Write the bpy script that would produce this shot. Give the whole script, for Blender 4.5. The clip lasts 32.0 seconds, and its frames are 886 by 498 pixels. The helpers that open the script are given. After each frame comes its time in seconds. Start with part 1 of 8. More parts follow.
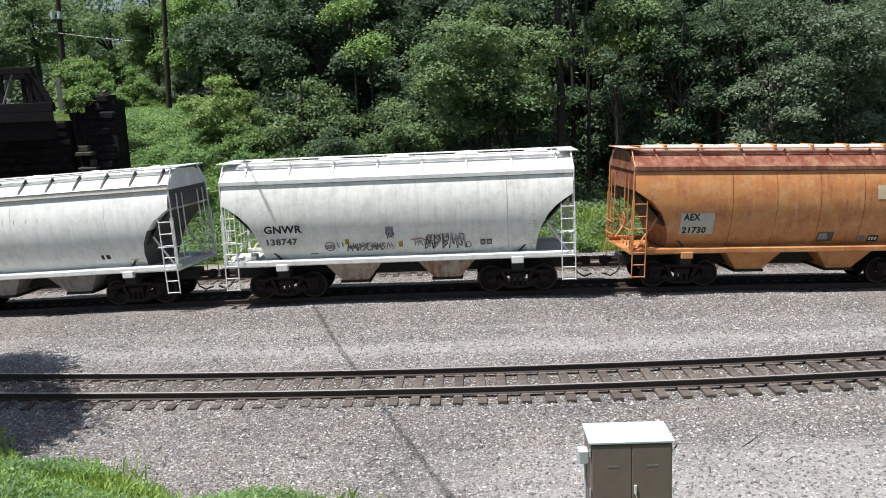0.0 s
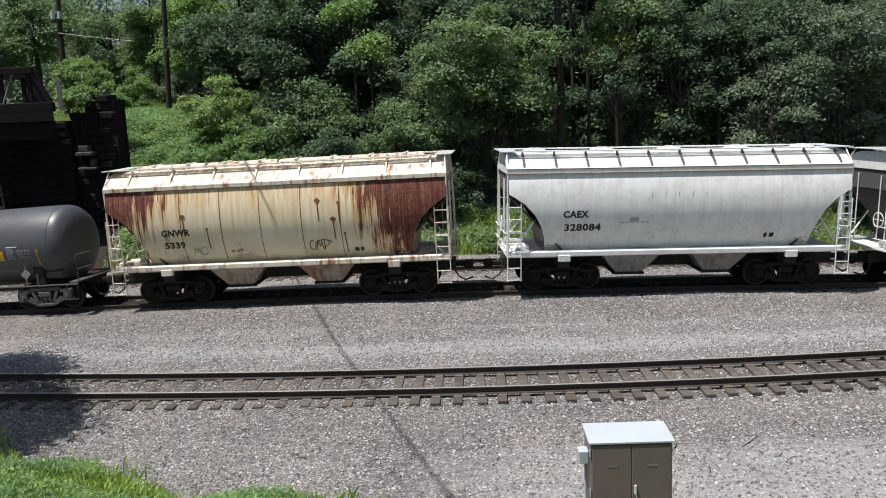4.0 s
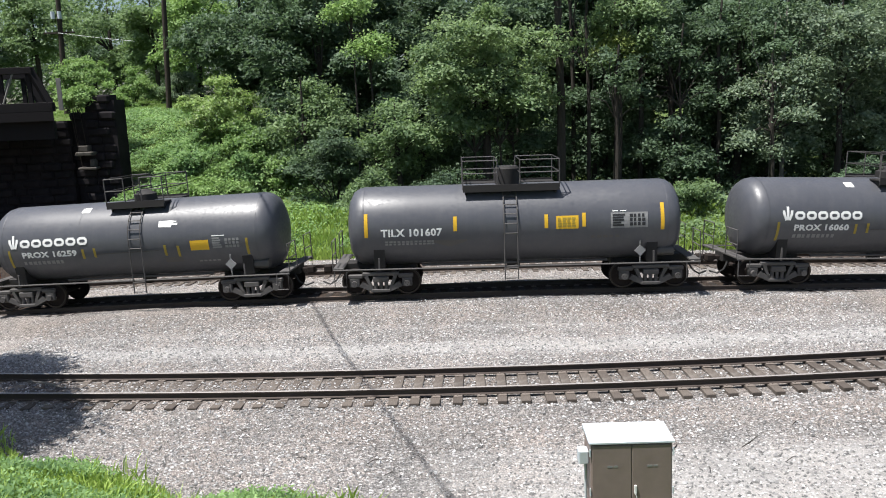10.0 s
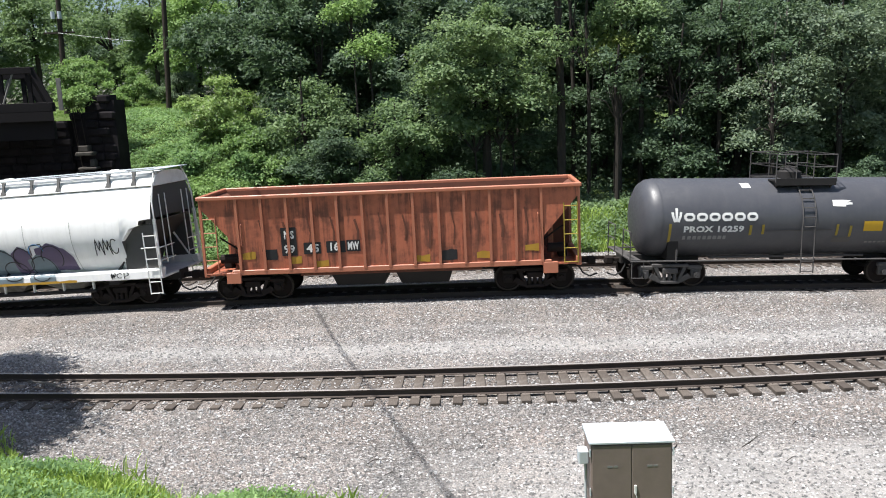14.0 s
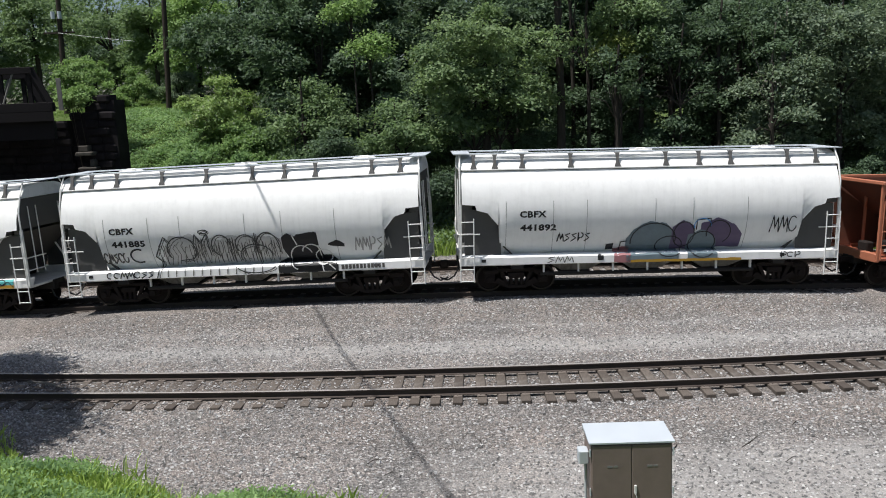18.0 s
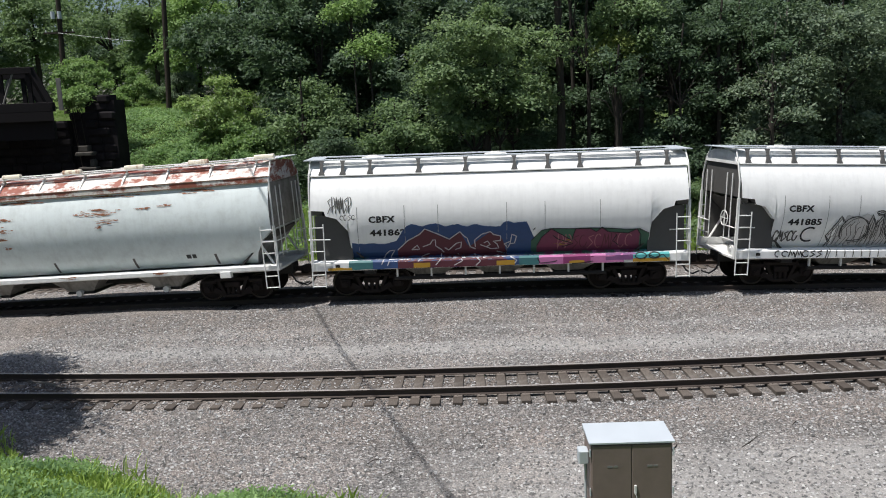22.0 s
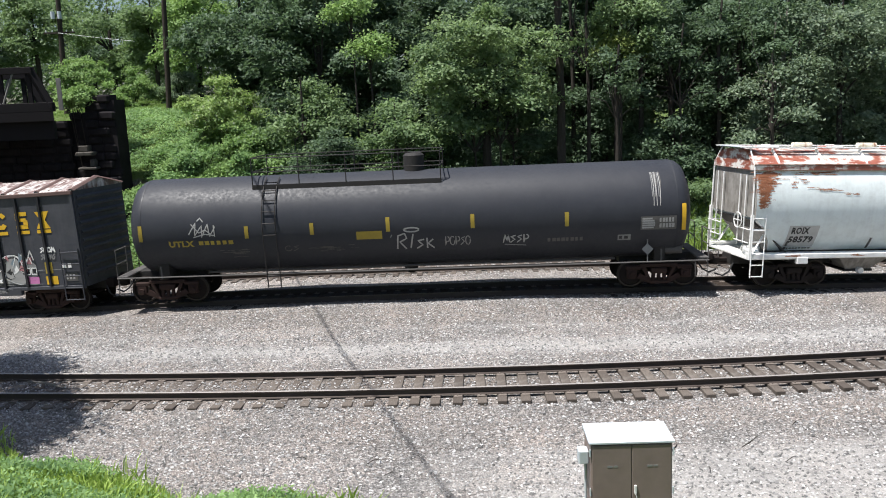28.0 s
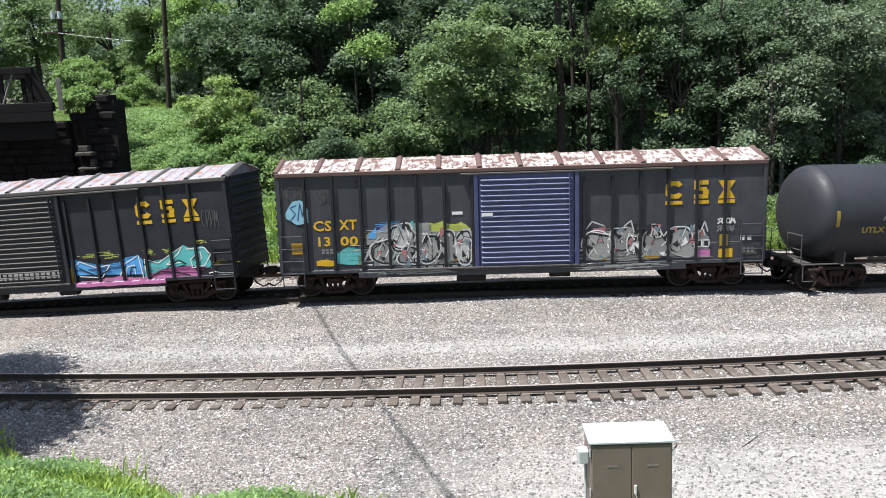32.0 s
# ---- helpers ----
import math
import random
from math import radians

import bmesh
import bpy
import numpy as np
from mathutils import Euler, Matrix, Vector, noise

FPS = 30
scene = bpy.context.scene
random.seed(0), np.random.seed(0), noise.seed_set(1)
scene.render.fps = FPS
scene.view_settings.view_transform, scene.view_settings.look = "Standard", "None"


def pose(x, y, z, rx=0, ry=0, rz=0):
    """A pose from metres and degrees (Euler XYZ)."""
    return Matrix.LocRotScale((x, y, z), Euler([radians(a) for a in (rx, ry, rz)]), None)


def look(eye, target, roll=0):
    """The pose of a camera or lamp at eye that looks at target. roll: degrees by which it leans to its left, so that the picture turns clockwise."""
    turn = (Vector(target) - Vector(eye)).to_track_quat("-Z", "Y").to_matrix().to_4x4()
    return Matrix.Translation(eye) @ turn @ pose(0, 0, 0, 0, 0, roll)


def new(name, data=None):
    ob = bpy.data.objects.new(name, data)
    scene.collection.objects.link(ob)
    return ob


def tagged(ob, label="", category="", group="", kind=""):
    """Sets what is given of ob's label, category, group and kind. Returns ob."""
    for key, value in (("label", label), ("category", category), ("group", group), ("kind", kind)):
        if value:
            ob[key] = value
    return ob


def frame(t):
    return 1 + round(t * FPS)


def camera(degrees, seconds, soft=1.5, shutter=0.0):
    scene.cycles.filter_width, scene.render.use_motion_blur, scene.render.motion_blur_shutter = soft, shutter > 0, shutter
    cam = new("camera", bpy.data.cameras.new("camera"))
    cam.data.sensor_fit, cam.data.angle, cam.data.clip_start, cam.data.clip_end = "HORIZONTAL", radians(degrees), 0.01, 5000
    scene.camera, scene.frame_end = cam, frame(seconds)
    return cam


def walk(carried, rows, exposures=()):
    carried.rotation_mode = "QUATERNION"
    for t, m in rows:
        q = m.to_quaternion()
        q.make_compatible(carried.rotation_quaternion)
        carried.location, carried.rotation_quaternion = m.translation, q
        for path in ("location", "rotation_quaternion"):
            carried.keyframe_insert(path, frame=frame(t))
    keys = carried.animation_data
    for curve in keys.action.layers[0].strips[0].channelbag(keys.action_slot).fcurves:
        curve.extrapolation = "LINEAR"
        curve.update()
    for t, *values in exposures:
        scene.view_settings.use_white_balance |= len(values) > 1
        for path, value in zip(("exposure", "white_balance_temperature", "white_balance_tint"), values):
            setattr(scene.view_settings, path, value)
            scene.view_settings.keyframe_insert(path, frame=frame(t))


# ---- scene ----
# The camera stands still on the bank above the tracks.
EYE = Vector((0.0, 0.0, 6.44))
TILT, ROLL = 0.1736, -2.36
cam = camera(56.9, 32.0, soft=1.0)
VIEW = look(EYE, EYE + Vector((0, math.cos(TILT), -math.sin(TILT))), ROLL)
walk(cam, [(0.0, VIEW), (32.0, VIEW)], exposures=[(0.0, 0.33), (1.0, 0.18), (2.0, 0.03), (3.0, 0.02), (6.0, 0.05), (7.0, 0.35), (9.0, 0.67), (14.0, 0.65), (17.0, 0.14), (19.0, -0.05), (25.0, 0.03), (28.0, 0.57), (30.0, 0.8), (32.0, 0.8)])

# ---- daylight: high sun from the near left, clear sky ----
SUN_WAY = Vector((0.332, 0.15, -1.0)).normalized()
world = bpy.data.worlds.new("sky")
scene.world = world
world.use_nodes = True
wn = world.node_tree
wn.nodes.clear()
sky = wn.nodes.new("ShaderNodeTexSky")
sky.sky_type = "NISHITA"
sky.sun_disc = False
sky.sun_elevation = math.asin(-SUN_WAY.z)
sky.sun_rotation = math.atan2(-SUN_WAY.x, -SUN_WAY.y)
sky.air_density, sky.dust_density, sky.ozone_density = 1.0, 1.5, 1.0
bg = wn.nodes.new("ShaderNodeBackground")
bg.inputs["Strength"].default_value = 0.078
wo = wn.nodes.new("ShaderNodeOutputWorld")
wn.links.new(sky.outputs[0], bg.inputs[0])
wn.links.new(bg.outputs[0], wo.inputs[0])
sun_data = bpy.data.lights.new("sun", "SUN")
sun_data.energy, sun_data.angle, sun_data.color = 5.6, radians(0.53), (1.0, 0.975, 0.94)
sun = new("sun", sun_data)
sun.matrix_world = look((0, 0, 60), Vector((0, 0, 60)) + SUN_WAY)

# ---- plan: three tracks on a curve that eases into straights on both sides ----
def eased(s, reach):
    """The length s, soft limited past reach."""
    a = np.abs(s)
    return np.sign(s) * np.where(a < reach, a, reach + 6 * (1 - np.exp(-np.maximum(a - reach, 0) / 6)))


def line(y, heading, curve, reach):
    """A track's centre line as tables of length, x, y and heading."""
    s = np.arange(-260, 260.1, 0.25)
    th = heading + curve * eased(s, reach)
    x, yy = np.cumsum(np.cos(th)) * 0.25, np.cumsum(np.sin(th)) * 0.25
    return s, x - np.interp(0, s, x), yy - np.interp(0, s, yy) + y, th


MAIN = line(28.64, -0.03785, 0.009, 24.0)
SIDE = line(28.32, -0.04616, 0.00804, 40.0)
NEAR_OFF, NEAR_Z = 8.69, -0.264
FAR_OFF = -4.65


def on_track(s, off=0.0, way=MAIN):
    """Place on the plan at the length s along a track and off metres to its near side, and the heading there."""
    x, y, th = (float(np.interp(s, way[0], way[k])) for k in (1, 2, 3))
    return x + off * math.sin(th), y - off * math.cos(th), th


def fall(s):
    """The main line crests in front of the camera and falls a little to both sides."""
    e = eased(np.asarray(s, float), 18.0)
    return -0.00131 * e - 0.00162 * e * e


def tilt_at(s):
    return float(fall(s + 0.5) - fall(s - 0.5))

# ---- mesh kit ----
class Shape:
    """Collects vertices and faces for one mesh."""

    def __init__(self):
        self.v, self.f = [], []

    def add(self, verts, faces):
        n = len(self.v)
        self.v.extend(verts)
        self.f.extend([tuple(i + n for i in q) for q in faces])
        return self

    def box(self, x0, x1, y0, y1, z0, z1, c=0.0):
        """A box, with its edges chamfered by c."""
        if c <= 0:
            v = [(x, y, z) for z in (z0, z1) for y in (y0, y1) for x in (x0, x1)]
            return self.add(v, [(0, 2, 3, 1), (4, 5, 7, 6), (0, 1, 5, 4), (2, 6, 7, 3), (0, 4, 6, 2), (1, 3, 7, 5)])
        c = min(c, abs(x1 - x0) * 0.45, abs(y1 - y0) * 0.45, abs(z1 - z0) * 0.45)
        v, ids = [], {}
        for sx in (0, 1):
            for sy in (0, 1):
                for sz in (0, 1):
                    for ax in range(3):
                        p = [(x0 + c, x1 - c)[sx], (y0 + c, y1 - c)[sy], (z0 + c, z1 - c)[sz]]
                        p[ax] = ((x0, x1)[sx], (y0, y1)[sy], (z0, z1)[sz])[ax]
                        ids[sx, sy, sz, ax] = len(v)
                        v.append(tuple(p))
        f = []
        for ax in range(3):
            b, d = [(1, 2), (0, 2), (0, 1)][ax]
            for s in (0, 1):
                q = []
                for sb, sd in ((0, 0), (1, 0), (1, 1), (0, 1)):
                    k = [0, 0, 0]
                    k[ax], k[b], k[d] = s, sb, sd
                    q.append(ids[(*k, ax)])
                f.append(tuple(q if (s == 1) != (ax == 1) else q[::-1]))
            for sb in (0, 1):
                for sd in (0, 1):
                    k0, k1 = [0, 0, 0], [0, 0, 0]
                    k0[ax], k1[ax] = 0, 1
                    k0[b] = k1[b] = sb
                    k0[d] = k1[d] = sd
                    f.append((ids[(*k0, b)], ids[(*k1, b)], ids[(*k1, d)], ids[(*k0, d)]))
        for sx in (0, 1):
            for sy in (0, 1):
                for sz in (0, 1):
                    f.append(tuple(ids[sx, sy, sz, ax] for ax in range(3)))
        return self.add(v, f)

    def tube(self, pts, r, n=6, caps=True):
        """A round bar along a line of points."""
        pts = [Vector(p) for p in pts]
        v, f = [], []
        for i, p in enumerate(pts):
            d = (pts[min(i + 1, len(pts) - 1)] - pts[max(i - 1, 0)]).normalized()
            a = d.cross(Vector((0, 0, 1)) if abs(d.z) < 0.9 else Vector((1, 0, 0))).normalized()
            b = d.cross(a)
            rr = r[i] if isinstance(r, (list, tuple)) else r
            for k in range(n):
                t = 2 * math.pi * k / n
                v.append(tuple(p + a * math.cos(t) * rr + b * math.sin(t) * rr))
        for i in range(len(pts) - 1):
            for k in range(n):
                f.append((i * n + k, i * n + (k + 1) % n, (i + 1) * n + (k + 1) % n, (i + 1) * n + k))
        if caps:
            f.append(tuple(range(n))[::-1])
            f.append(tuple(range((len(pts) - 1) * n, len(pts) * n)))
        return self.add(v, f)

    def loft(self, rings, closed=True, caps=True):
        """Faces between rings of equal length."""
        m = len(rings[0])
        v = [p for ring in rings for p in ring]
        f = []
        for i in range(len(rings) - 1):
            for k in range(m if closed else m - 1):
                k2 = (k + 1) % m
                f.append((i * m + k, i * m + k2, (i + 1) * m + k2, (i + 1) * m + k))
        if caps:
            f.append(tuple(range(m))[::-1])
            f.append(tuple(range((len(rings) - 1) * m, len(rings) * m)))
        return self.add(v, f)

    def plate(self, outline, y0, y1):
        """An upright plate in the x-z plane from a convex outline, y0 to y1 thick."""
        return self.loft([[(x, y0, z) for x, z in outline], [(x, y1, z) for x, z in outline]])

    def grid(self, rows):
        """An open sheet from rows of points."""
        return self.loft(rows, closed=False, caps=False)


def mesh_of(name, shape, mat=None, smooth=None):
    me = bpy.data.meshes.new(name)
    me.from_pydata(shape.v, [], shape.f)
    bm = bmesh.new()
    bm.from_mesh(me)
    bmesh.ops.recalc_face_normals(bm, faces=bm.faces)
    bm.to_mesh(me)
    bm.free()
    if mat:
        me.materials.append(mat)
    if smooth:
        me.shade_smooth()
        me.set_sharp_from_angle(angle=radians(smooth))
    me.update()
    return me


def part(name, shape, mat, parent, label="", smooth=30, at=None):
    ob = new(name, mesh_of(name, shape, mat, smooth) if isinstance(shape, Shape) else shape)
    ob.parent = parent
    if at is not None:
        ob.matrix_basis = at
    if label:
        tagged(ob, label)
    return ob


def text_shape(words, height, bold=0.0, wide=1.0):
    """Flat outlines of words, lower left at 0, 0, in the x-z plane."""
    cu = bpy.data.curves.new("lettering", "FONT")
    cu.body, cu.size, cu.resolution_u, cu.offset = words, height / 0.72, 2, bold
    cu.space_character = 1.06
    ob = bpy.data.objects.new("lettering", cu)
    me = bpy.data.meshes.new_from_object(ob)
    s = Shape().add([(v.co.x * wide, 0.0, v.co.y) for v in me.vertices], [tuple(p.vertices) for p in me.polygons])
    bpy.data.objects.remove(ob)
    bpy.data.curves.remove(cu)
    bpy.data.meshes.remove(me)
    return s
# ---- materials ----
def nodes_of(name):
    m = bpy.data.materials.new(name)
    m.use_nodes = True
    return m, m.node_tree.nodes, m.node_tree.links, m.node_tree.nodes["Principled BSDF"]


class Net:
    """Short hand for a node tree."""

    def __init__(self, name):
        self.m, self.n, self.l, self.b = nodes_of(name)

    def put(self, socket, value):
        if isinstance(value, bpy.types.NodeSocket):
            self.l.new(value, socket)
        elif isinstance(value, (tuple, list)) and len(value) == 3 and socket.type == "RGBA":
            socket.default_value = (*value, 1)
        else:
            socket.default_value = value

    def coord(self, scale=(1, 1, 1), kind="Object"):
        tc = self.n.new("ShaderNodeTexCoord")
        mp = self.n.new("ShaderNodeMapping")
        mp.inputs["Scale"].default_value = scale
        self.l.new(tc.outputs[kind], mp.inputs["Vector"])
        return mp.outputs[0]

    def noise(self, scale, detail=3.0, rough=0.55, vec=None, color=False):
        t = self.n.new("ShaderNodeTexNoise")
        t.inputs["Scale"].default_value, t.inputs["Detail"].default_value, t.inputs["Roughness"].default_value = scale, detail, rough
        if vec is not None:
            self.l.new(vec, t.inputs["Vector"])
        return t.outputs["Color" if color else "Fac"]

    def voronoi(self, scale, vec=None, feature="F1"):
        t = self.n.new("ShaderNodeTexVoronoi")
        t.feature = feature
        t.inputs["Scale"].default_value = scale
        if vec is not None:
            self.l.new(vec, t.inputs["Vector"])
        return t

    def ramp(self, fac, *stops):
        r = self.n.new("ShaderNodeValToRGB")
        e = r.color_ramp.elements
        while len(e) < len(stops):
            e.new(0.5)
        for el, (p, c) in zip(e, stops):
            el.position = p
            el.color = (c, c, c, 1) if isinstance(c, (int, float)) else (*c, 1)
        self.l.new(fac, r.inputs[0])
        return r.outputs[0]

    def mix(self, fac, a, b, blend="MIX"):
        x = self.n.new("ShaderNodeMix")
        x.data_type, x.blend_type = "RGBA", blend
        for s, v in ((x.inputs[0], fac), (x.inputs[6], a), (x.inputs[7], b)):
            self.put(s, v)
        return x.outputs[2]

    def math(self, op, a, b=0.0):
        x = self.n.new("ShaderNodeMath")
        x.operation = op
        self.put(x.inputs[0], a)
        self.put(x.inputs[1], b)
        return x.outputs[0]

    def sep(self, vec):
        x = self.n.new("ShaderNodeSeparateXYZ")
        self.l.new(vec, x.inputs[0])
        return x.outputs

    def bump(self, height, strength, distance):
        x = self.n.new("ShaderNodeBump")
        x.inputs["Strength"].default_value, x.inputs["Distance"].default_value = strength, distance
        self.l.new(height, x.inputs["Height"])
        self.l.new(x.outputs[0], self.b.inputs["Normal"])

    def done(self, color, rough=0.6, metal=0.0, spec=0.5):
        self.put(self.b.inputs["Base Color"], color)
        self.put(self.b.inputs["Roughness"], rough)
        self.put(self.b.inputs["Metallic"], metal)
        self.b.inputs["Specular IOR Level"].default_value = spec
        return self.m


def car_paint(name, color, dirt=(0.16, 0.14, 0.12), grime=0.35, rust=0.0, rust_color=(0.20, 0.075, 0.035), rough=0.45, streaks=0.5, fade=0.15, edge=0.06, spec=0.4, lay=None):
    """Painted steel: faded patches, soot that has run down in streaks, and rust where rust is over 0."""
    t = Net(name)
    o = t.coord()
    big = t.noise(0.9, 3, 0.6, o)
    fine = t.noise(9.0, 4, 0.65, o)
    run = t.noise(1.0, 4, 0.6, t.coord((7.0, 3.0, 0.45)))
    c = t.mix(t.ramp(big, (0.35, 0.0), (0.75, fade)), color, tuple(min(1.0, v * 1.25 + 0.04) for v in color))
    c = t.mix(t.math("MULTIPLY", t.ramp(run, (0.48, 0.0), (0.75, 1.0)), streaks * grime * 1.4), c, dirt)
    c = t.mix(t.math("MULTIPLY", t.ramp(t.noise(2.3, 5, 0.7, o), (0.45, 0.0), (0.72, 1.0)), grime), c, dirt)
    if lay:
        run = t.noise(1.0, 5, 0.65, t.coord(lay))
    if rust > 0:
        r = t.math("ADD", t.math("MULTIPLY", run, 0.55), t.math("MULTIPLY", t.noise(1.7, 5, 0.7, o), 0.55))
        f = t.ramp(r, (0.66 - 0.22 * rust - edge, 0.0), (0.66 - 0.22 * rust + edge, 1.0))
        c = t.mix(f, c, t.mix(fine, rust_color, tuple(v * 1.9 for v in rust_color)))
    t.bump(fine, 0.06, 0.004)
    return t.done(c, t.ramp(fine, (0.3, rough - 0.08), (0.7, rough + 0.15)), 0.0, spec)


def plain(name, color, rough=0.6, metal=0.0, vary=0.25, scale=6.0, spec=0.4):
    t = Net(name)
    n = t.noise(scale, 4, 0.65, t.coord())
    c = t.mix(n, tuple(v * (1 - vary) for v in color), tuple(min(1.0, v * (1 + vary)) for v in color))
    t.bump(n, 0.2, 0.004)
    return t.done(c, t.ramp(n, (0.3, max(0.05, rough - 0.1)), (0.7, min(1, rough + 0.1))), metal, spec)


def ground_mat():
    t = Net("gravel and soil")
    o = t.coord()
    st = t.voronoi(22.0, o)
    st2 = t.voronoi(37.0, o)
    pick = t.sep(st.outputs["Color"])[0]
    pick2 = t.sep(st2.outputs["Color"])[1]
    c1 = t.ramp(pick, (0.0, (0.085, 0.083, 0.084)), (0.3, (0.20, 0.196, 0.196)), (0.7, (0.34, 0.335, 0.335)), (1.0, (0.60, 0.595, 0.59)))
    c2 = t.ramp(pick2, (0.0, (0.11, 0.107, 0.106)), (0.6, (0.30, 0.293, 0.29)), (1.0, (0.56, 0.55, 0.54)))
    c = t.mix(t.ramp(t.noise(3.0, 3, 0.6, o), (0.4, 0.0), (0.6, 1.0)), c1, c2)
    stain = t.ramp(t.noise(0.35, 4, 0.65, o), (0.3, 0.72), (0.7, 1.12))
    c = t.mix(1.0, c, stain, "MULTIPLY")
    gap = t.voronoi(22.0, o, "DISTANCE_TO_EDGE")
    c = t.mix(1.0, c, t.ramp(gap.outputs["Distance"], (0.0, 0.45), (0.14, 1.0)), "MULTIPLY")
    c = t.mix(1.0, c, t.mix(t.ramp(t.noise(0.7, 4, 0.7, o), (0.35, 0.0), (0.65, 1.0)), (1.03, 1.0, 0.975), (1.10, 1.0, 0.93)), "MULTIPLY")
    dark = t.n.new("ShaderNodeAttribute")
    dark.attribute_name = "oil_shade"
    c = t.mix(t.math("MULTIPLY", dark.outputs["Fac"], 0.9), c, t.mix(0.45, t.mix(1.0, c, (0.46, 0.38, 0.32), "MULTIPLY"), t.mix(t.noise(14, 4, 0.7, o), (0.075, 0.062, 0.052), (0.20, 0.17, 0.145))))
    # the highest values paint in the shade under train and bridge
    bed_shade = t.ramp(dark.outputs["Fac"], (0.75, 0.0), (1.0, 0.85))
    c = t.mix(bed_shade, c, t.mix(1.0, c, (0.20, 0.17, 0.155), "MULTIPLY"))
    path = t.n.new("ShaderNodeAttribute")
    path.attribute_name = "fines"
    worn = t.ramp(t.math("ADD", path.outputs["Fac"], t.math("MULTIPLY", t.math("SUBTRACT", t.noise(0.9, 5, 0.75, t.coord((0.6, 1.3, 1))), 0.5), 1.6)), (0.4, 0.0), (1.0, 0.62))
    c = t.mix(worn, c, t.mix(t.noise(36, 4, 0.8, o), (0.26, 0.25, 0.24), (0.60, 0.585, 0.565)))
    g = t.n.new("ShaderNodeAttribute")
    g.attribute_name = "cover"
    k = t.ramp(t.math("ADD", g.outputs["Fac"], t.math("MULTIPLY", t.math("SUBTRACT", t.noise(1.6, 4, 0.7, o), 0.5), 0.5)), (0.42, 0.0), (0.58, 1.0))
    soil = t.mix(t.noise(5.0, 4, 0.7, o), (0.05, 0.075, 0.022), (0.13, 0.19, 0.05))
    c = t.mix(k, c, soil)
    h = t.mix(0.5, st.outputs["Distance"], st2.outputs["Distance"])
    t.bump(h, 1.0, 0.05)
    return t.done(c, 0.9, 0.0, 0.2)


def leaf_mat(name, dark, light, pale=0.0):
    """Leaves: each its own green, a little light through them."""
    t = Net(name)
    geo = t.n.new("ShaderNodeNewGeometry")
    r = geo.outputs["Random Per Island"]
    big = t.noise(0.55, 2, 0.5, t.coord((1, 1, 1)))
    c = t.mix(t.math("ADD", t.math("MULTIPLY", r, 0.55), t.math("MULTIPLY", t.ramp(big, (0.36, 0.0), (0.64, 1.0)), 0.45)), dark, light)
    if pale:
        c = t.mix(t.ramp(r, (1 - pale, 0.0), (1 - pale + 0.03, 1.0)), c, (0.30, 0.33, 0.22))
    t.done(c, 0.6, 0.0, 0.22)
    tr = t.n.new("ShaderNodeBsdfTranslucent")
    t.put(tr.inputs[0], t.mix(0.5, c, (light[0] * 1.5, light[1] * 1.6, light[2] * 1.1)))
    ad = t.n.new("ShaderNodeMixShader")
    ad.inputs[0].default_value = 0.3
    out = t.n["Material Output"]
    t.l.new(t.b.outputs[0], ad.inputs[1])
    t.l.new(tr.outputs[0], ad.inputs[2])
    t.l.new(ad.outputs[0], out.inputs[0])
    return t.m


def bark_mat(name, a, b):
    t = Net(name)
    n = t.noise(4.0, 5, 0.7, t.coord((3, 3, 0.5)))
    t.bump(n, 0.6, 0.03)
    return t.done(t.mix(n, a, b), 0.9, 0.0, 0.2)


def wood_mat(name, a, b):
    t = Net(name)
    info = t.n.new("ShaderNodeObjectInfo")
    grain = t.noise(3.0, 5, 0.7, t.coord((14, 1.5, 14)))
    tone = t.mix(info.outputs["Random"], a, b)
    c = t.mix(t.ramp(grain, (0.35, 0.0), (0.7, 0.7)), tone, tuple(v * 0.45 for v in a))
    c = t.mix(t.ramp(t.noise(2.0, 3, 0.6, t.coord()), (0.5, 0.0), (0.8, 0.4)), c, (0.25, 0.235, 0.215))
    t.bump(grain, 0.5, 0.01)
    return t.done(c, 0.85, 0.0, 0.25)



